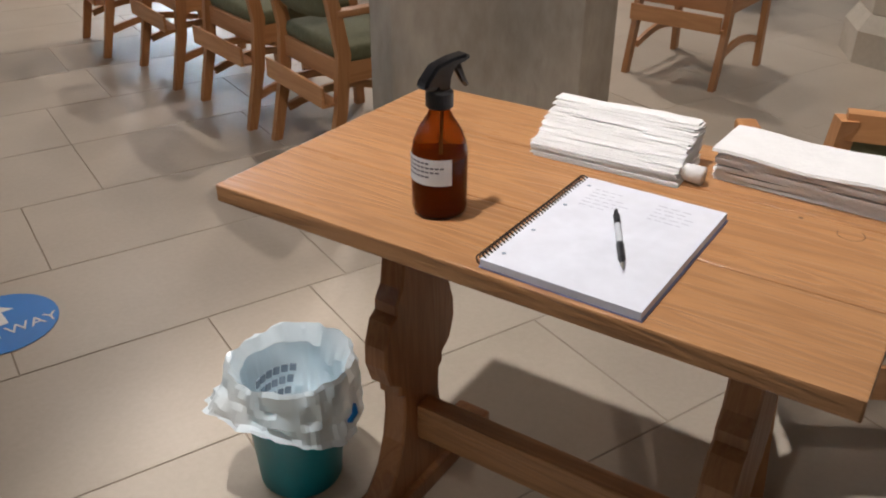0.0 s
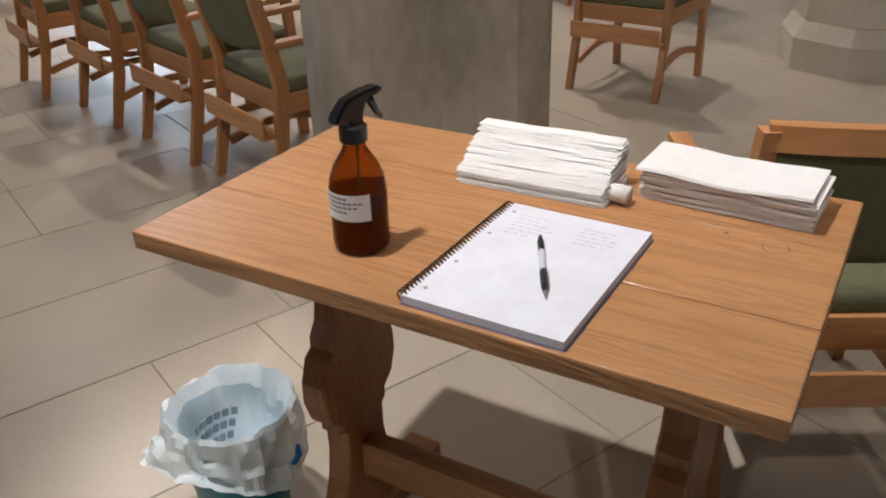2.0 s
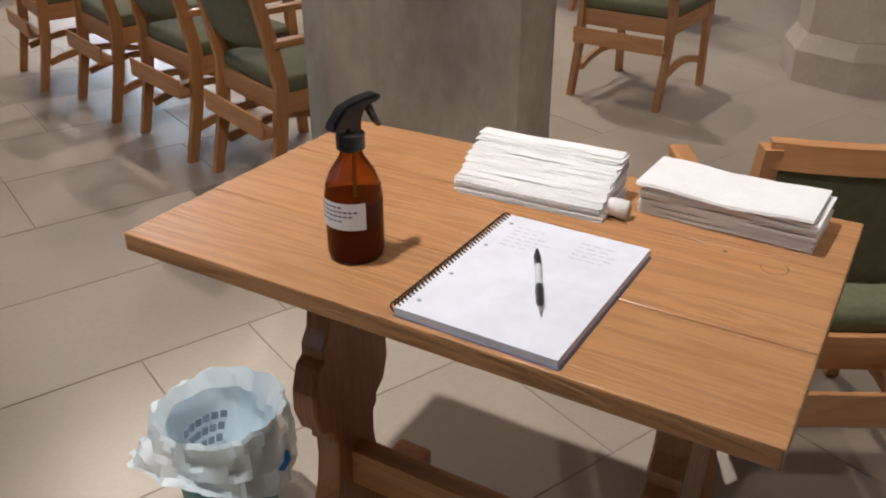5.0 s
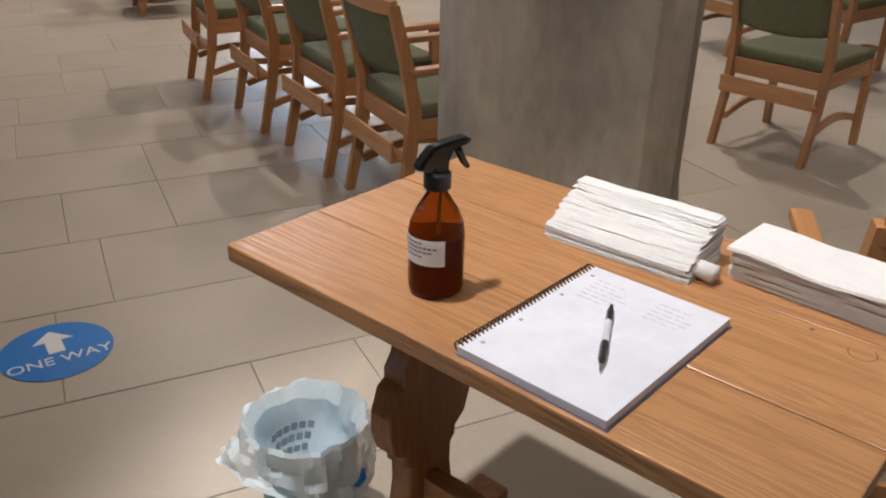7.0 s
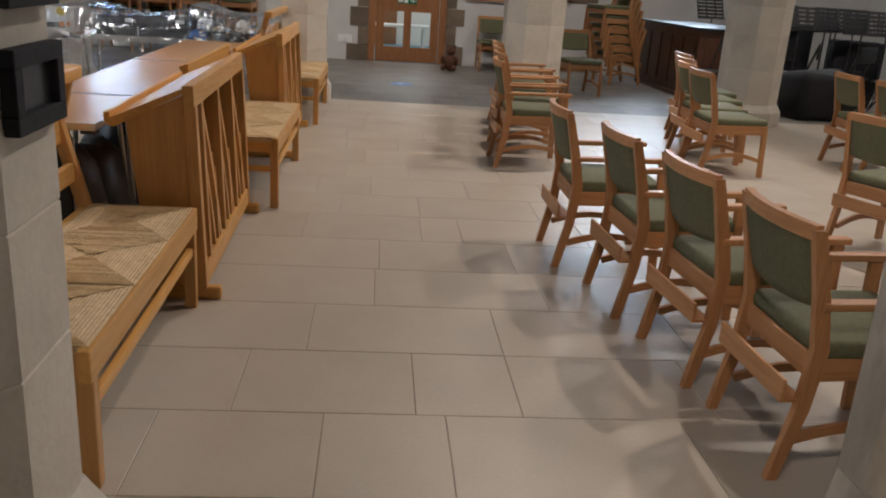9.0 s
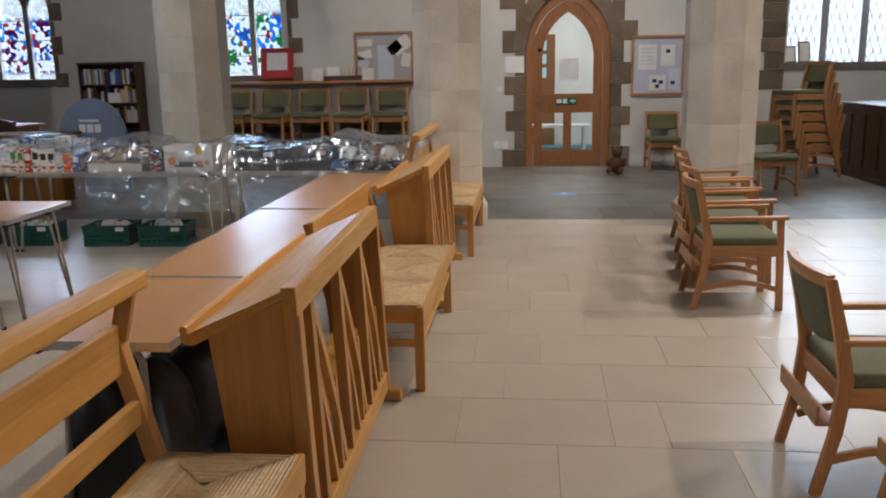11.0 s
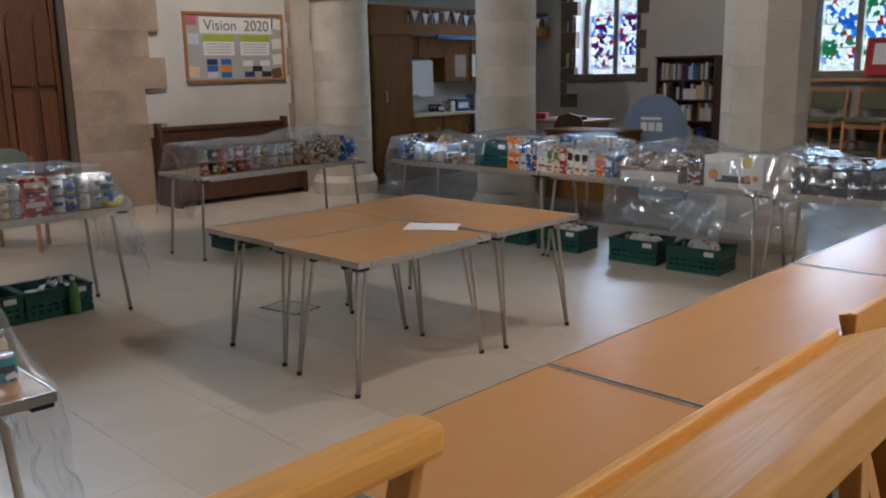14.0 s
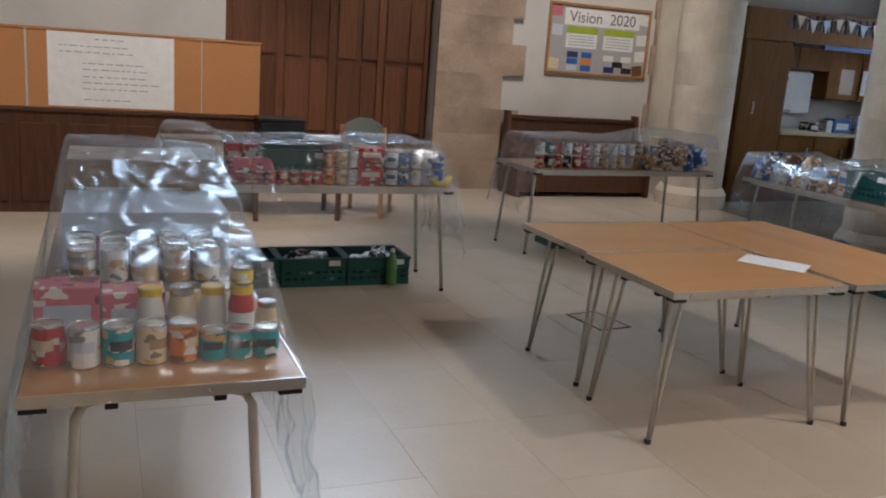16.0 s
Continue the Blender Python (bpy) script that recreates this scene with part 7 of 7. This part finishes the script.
BROWN = plain("brown_plush", (0.10, 0.04, 0.02), 0.95, scale=60, bump=0.5)
q = bmesh.new()
for c, r, s in (((0, 0, 0.12), 0.11, (1, 0.9, 1.2)), ((0.0, -0.01, 0.30), 0.075, (1, 1, 1.05)), ((-0.08, -0.10, 0.05), 0.045, (0.9, 1.8, 1)), ((0.08, -0.10, 0.05), 0.045, (0.9, 1.8, 1)), ((-0.11, -0.05, 0.16), 0.035, (1, 1, 1.9)), ((0.11, -0.05, 0.16), 0.035, (1, 1, 1.9)), ((-0.06, 0, 0.36), 0.025, (1, 0.6, 1)), ((0.06, 0, 0.36), 0.025, (1, 0.6, 1))):
    bmesh.ops.create_icosphere(q, subdivisions=2, radius=r, matrix=Matrix.Translation(c) @ Matrix.Diagonal((*s, 1)))
bear = tagged(part("soft_toy", q, BROWN, smooth=True), "brown plush toy sitting on the floor by the door", "soft toy")
bear.matrix_basis = pose(3.06, 14.77, 0.0, 0, 0, -20)
mv = min((bear.matrix_basis @ v.co).z for v in bear.data.vertices)
bear.location.z = -mv

# ---- north-east corner: stack, console, stands ----
for k in range(6):
    c = copy_thing(ch2, pose(5.55 - 0.05 * k, 14.45 - 0.03 * k, 0.135 * k, 0, 0, 200))
    c["group"], c["label"] = "tall stack of chairs", "wooden church chair nested in a tall stack"
c = copy_thing(ch2, pose(4.62, 12.9, 0, 0, 0, -80))
c["group"], c["label"] = "chairs by the column", "wooden chair with dark green seat behind the column"
con = thing("organ_console", "dark oak carved console with a black top", "console", pose(6.55, 13.9, 0, 0, 0, 4))
part("console_body", cube(-0.45, 0.45, -1.05, 1.0, 0.06, 0.92, 0.005), DARKWOOD, con)
part("console_top", cube(-0.50, 0.50, -1.10, 1.05, 0.92, 0.96, 0.006), BLACK, con)
part("console_base", cube(-0.48, 0.48, -1.08, 1.03, 0, 0.06, 0.004), DARKWOOD, con)
for k in range(5):
    part("panel", cube(-0.465, -0.45, -0.98 + 0.4 * k, -0.66 + 0.4 * k, 0.16, 0.82, 0.006), DARKWOOD, con)
part("panel", cube(-0.36, 0.36, -1.066, -1.05, 0.16, 0.82, 0.006), DARKWOOD, con)


def music_stand(m, tilt=20):
    s = thing("music_stand", "black folding metal music stand with slotted desk", "music stand", m, "music stands")
    part("stem", tube(bmesh.new(), [(0, 0, 0.25), (0, 0, 1.05)], 0.011, 8), BLACK, s)
    for k in range(3):
        a = k * math.tau / 3
        part("foot_leg", tube(bmesh.new(), [(0, 0, 0.33), (0.26 * math.cos(a), 0.26 * math.sin(a), 0.008)], 0.008, 6), BLACK, s)
    m = pose(0, 0.02, 1.02, -tilt, 0, 0)
    desk = part("desk", turned(cube(-0.24, 0.24, -0.06, 0.0, -0.006, 0.0), m), BLACK, s)
    for k in range(6):
        part("slat", turned(cube(-0.24, 0.24, -0.004, 0.004, 0.055 * k, 0.035 + 0.055 * k), m), BLACK, desk)
    for x in (-0.24, -0.08, 0.08, 0.22):
        part("rib", turned(cube(x, x + 0.02, -0.0035, 0.0035, 0.001, 0.31), m), BLACK, desk)
    return s


ms = music_stand(pose(6.9, 12.25, 0, 0, 0, 20))
for x, y, a in ((7.25, 12.3, -10), (7.62, 12.35, 15), (8.0, 12.15, 0), (8.25, 12.0, -20), (8.45, 12.35, 30), (7.45, 13.2, 10), (8.1, 13.1, -15), (7.9, 12.6, 40), (8.3, 12.9, 0), (7.6, 13.3, 25), (8.9, 12.4, -30), (7.1, 14.9, 15)):
    copy_thing(ms, pose(x, y, 0, 0, 0, a))
bg = bmesh.new()
box(bg, -0.42, 0.42, -0.28, 0.28, 0, 0.72, 0.09)
for v in bg.verts:
    v.co.x += 0.05 * noise.noise(v.co * 4)
    v.co.y += 0.05 * noise.noise(v.co * 4 + Vector((3, 1, 2)))
    if v.co.z > 0.3:
        v.co.z += 0.12 * noise.noise(v.co * 3)
bag = tagged(part("equipment_bag", bg, BLACKCLOTH, smooth=True), "large black cloth equipment cover on the floor", "bag")
bag.matrix_basis = pose(7.38, 11.8, 0, 0, 0, 10) @ Matrix.Diagonal((1, 1, 0.8, 1))
fc = thing("folding_chair", "black padded folding chair near the console", "chair", pose(6.25, 12.35, 0, 0, 0, 200))
part("seat", cube(-0.2, 0.2, -0.2, 0.2, 0.43, 0.46, 0.012), BLACK, fc)
part("backrest", cube(-0.24, -0.21, -0.2, 0.2, 0.66, 0.86, 0.012), BLACK, fc)
for s in (-0.19, 0.19):
    part("frame_leg", tube(bmesh.new(), [(-0.225, s, 0.86), (-0.1, s, 0.45), (0.22, s, 0.0)], 0.011, 6), BLACK, fc)
    part("frame_leg", tube(bmesh.new(), [(0.15, s * 0.9, 0.44), (-0.22, s * 0.9, 0.0)], 0.011, 6), BLACK, fc)
for x, y, a in ((7.55, 12.75, 150), (8.2, 12.65, 120), (8.55, 12.15, 170), (7.0, 12.75, 230)):
    c = copy_thing(fc, pose(x, y, 0, 0, 0, a))
    c["group"] = "black folding chairs"
fc["group"] = "black folding chairs"
for x, y, w, h, a in ((7.75, 13.6, 0.30, 1.05, 5), (8.55, 13.2, 0.34, 0.9, -12)):
    kz = bmesh.new()
    box(kz, -w, w, -0.16, 0.16, 0, h, 0.05)
    ic = thing("instrument_case", "upright black instrument case standing on the floor", "case", pose(x, y, 0, 0, 0, a), "instrument cases")
    part("case_body", kz, BLACKCLOTH, ic)
    part("lid_seam", cube(-w - 0.002, w + 0.002, -0.01, 0.01, 0.06, h - 0.06), BLACK, ic)
    part("handle", tube(bmesh.new(), [(-0.07, -0.16, h * 0.55), (-0.06, -0.195, h * 0.55), (0.06, -0.195, h * 0.55), (0.07, -0.16, h * 0.55)], 0.01, 6), BLACK, ic)
bt = thing("photo_frames", "two small framed pictures on the stone window ledge", "picture frame", pose(5.55, Y1 - 0.0, 1.47))
for k in range(2):
    part("frame", turned(cube(-0.09, 0.09, -0.01, 0.01, 0, 0.24 + 0.06 * k, 0.004), pose(0.02 + 0.2 * k, 0.05, 0, -8, 0, 10)), LABELS["brown"], bt)
    part("picture", turned(cube(-0.07, 0.07, -0.012, -0.0101, 0.02, 0.22 + 0.06 * k), pose(0.02 + 0.2 * k, 0.05, 0, -8, 0, 10)), LABELS["white"], bt)
hb = tagged(part("hymn_board", cube(-0.03, 0.03, -0.02, 0.02, 0, 0.9, 0.004), DARKWOOD), "narrow dark wooden strip fixed to the plaster wall", "board")
hb.matrix_basis = pose(5.02, Y1 - 0.022, 1.1)
# dark notices fixed to the near column
for z in (1.177, 1.40):
    o = framed_board("column_notice", "small black framed notice fixed to a column", Matrix.Translation((1.297, 3.22, z)) @ WEST, 0.24, 0.155, BLACK, BLACKCLOTH, "notice")

# ---- housings for the unseen, added spot lamps ----
for place, aim, watts, ang in SPOTS:
    m = look(place, aim)
    f = thing("spot_lamp", "unseen white spot lamp housing added on a rod", "lamp", m, "ceiling spot lamps")
    part("housing", turned(lathe(bmesh.new(), [(0.10, -0.02), (0.10, 0.16), (0.05, 0.2), (0.045, 0.2), (0.09, 0.155), (0.09, -0.02)], 20, cap=False), pose(0, 0, 0)), WHITE, f)
    r = part("rod", cube(-0.012, 0.012, -0.012, 0.012, 0, TOP - place[2] - 0.15), WHITE, f)
    r.matrix_basis = m.inverted() @ Matrix.Translation((place[0], place[1], place[2] + 0.15))

# ---- small hatch in the nave floor ----
hatch = thing("floor_socket", "small rectangular metal socket cover set in the floor", "floor socket", pose(-2.925, 7.32, 0.0, 0, 0, 9))
part("lid", cube(-0.155, 0.155, -0.105, 0.105, 0.0, 0.003, 0.001), TILE, hatch)
for x0, x1, y0, y1 in ((-0.17, 0.17, 0.107, 0.117), (-0.17, 0.17, -0.117, -0.107), (-0.17, -0.157, -0.107, 0.107), (0.157, 0.17, -0.107, 0.107)):
    part("frame_bar", cube(x0, x1, y0, y1, 0.0, 0.004), DARKWOOD, hatch)

# ---- floor stones, last ----
floor = structure(part("floor", cube(X0 - 0.5, X1 + 0.4, Y0 - 0.4, Y1 + 0.01, -0.3, -0.003), GROUT), "pale limestone flagged church floor with dark joints", "floor")
FIXED = {  # joints along x, by course
    -1: (0.95, 1.62, 2.53, 2.83, 3.42, 4.10), 0: (0.9, 1.45, 2.06, 2.95, 3.7), 1: (1.28, 1.82, 2.23, 3.05, 3.9), 2: (0.8, 1.51, 2.50, 3.2),
    3: (1.72, 2.5, 3.3), 4: (1.98, 2.78, 3.5), 6: (1.57, 2.24, 2.47, 3.2), 7: (1.76, 2.25, 3.0), 8: (1.94, 2.6), 9: (2.21, 2.9),
}
rng = random.Random(7)
piece_mesh, rest = {}, {False: bmesh.new(), True: bmesh.new()}
made = 0
k = -9
while 3.135 + k * COURSE < Y1:
    ya, yb = max(3.135 + k * COURSE, Y0 - 0.2), min(3.135 + (k + 1) * COURSE, Y1)
    ya, yb = (11.27 if k == 17 else ya), (11.27 if k == 16 else yb)
    marks = [X0 - 0.3 - rng.random() * 0.4]
    fixed = FIXED.get(k, ())
    while marks[-1] < X1:
        nxt = marks[-1] + rng.choice((0.43, 0.55, 0.62, 0.7, 0.82, 0.94))
        for f in fixed:
            if marks[-1] < f - 0.01 and nxt > f - 0.3:
                nxt = f
                break
        marks.append(nxt)
    dark = ya > 11.2 and ya < Y1
    for a, b in zip(marks, marks[1:]):
        a, b = max(a, X0 - 0.3), min(b, X1 + 0.2)
        if b - a < 0.05 or yb - ya < 0.05:
            continue
        near = 0.4 < (a + b) / 2 < 4.4 and 1.0 < ya < 12.5
        g = (0.0016 if ya < 4.6 else 0.0008) if near else 0.0007
        key = (round(b - a, 3), round(yb - ya, 3), dark)
        if near and made < 300:
            if key not in piece_mesh:
                me = bpy.data.meshes.new("flagstone")
                q = cube(-(b - a) / 2 + g, (b - a) / 2 - g, -(yb - ya) / 2 + g, (yb - ya) / 2 - g, -0.03, 0.0)
                es = [e for e in q.edges if all(v.co.z > -0.001 for v in e.verts)]
                bmesh.ops.bevel(q, geom=es, offset=0.0015, segments=1, affect="EDGES")
                q.to_mesh(me)
                q.free()
                me.materials.append(TILE_DARK if dark else TILE)
                piece_mesh[key] = me
            o = new("flagstone", piece_mesh[key])
            o.parent, o.location = floor, ((a + b) / 2, (ya + yb) / 2, rng.uniform(-0.0006, 0.0))
            made += 1
        else:
            q = rest[dark]
            vs = [q.verts.new(p) for p in ((a + g, ya + g, 0), (b - g, ya + g, 0), (b - g, yb - g, 0), (a + g, yb - g, 0))]
            lo = [q.verts.new((v.co.x, v.co.y, -0.03)) for v in vs]
            q.faces.new(vs)
            for i in range(4):
                q.faces.new((lo[i], lo[(i + 1) % 4], vs[(i + 1) % 4], vs[i]))
    k += 1
for dark, q in rest.items():
    o = part("flagstones", q, TILE_DARK_REST if dark else TILE_REST, floor)
    o["kind"] = "stuff"
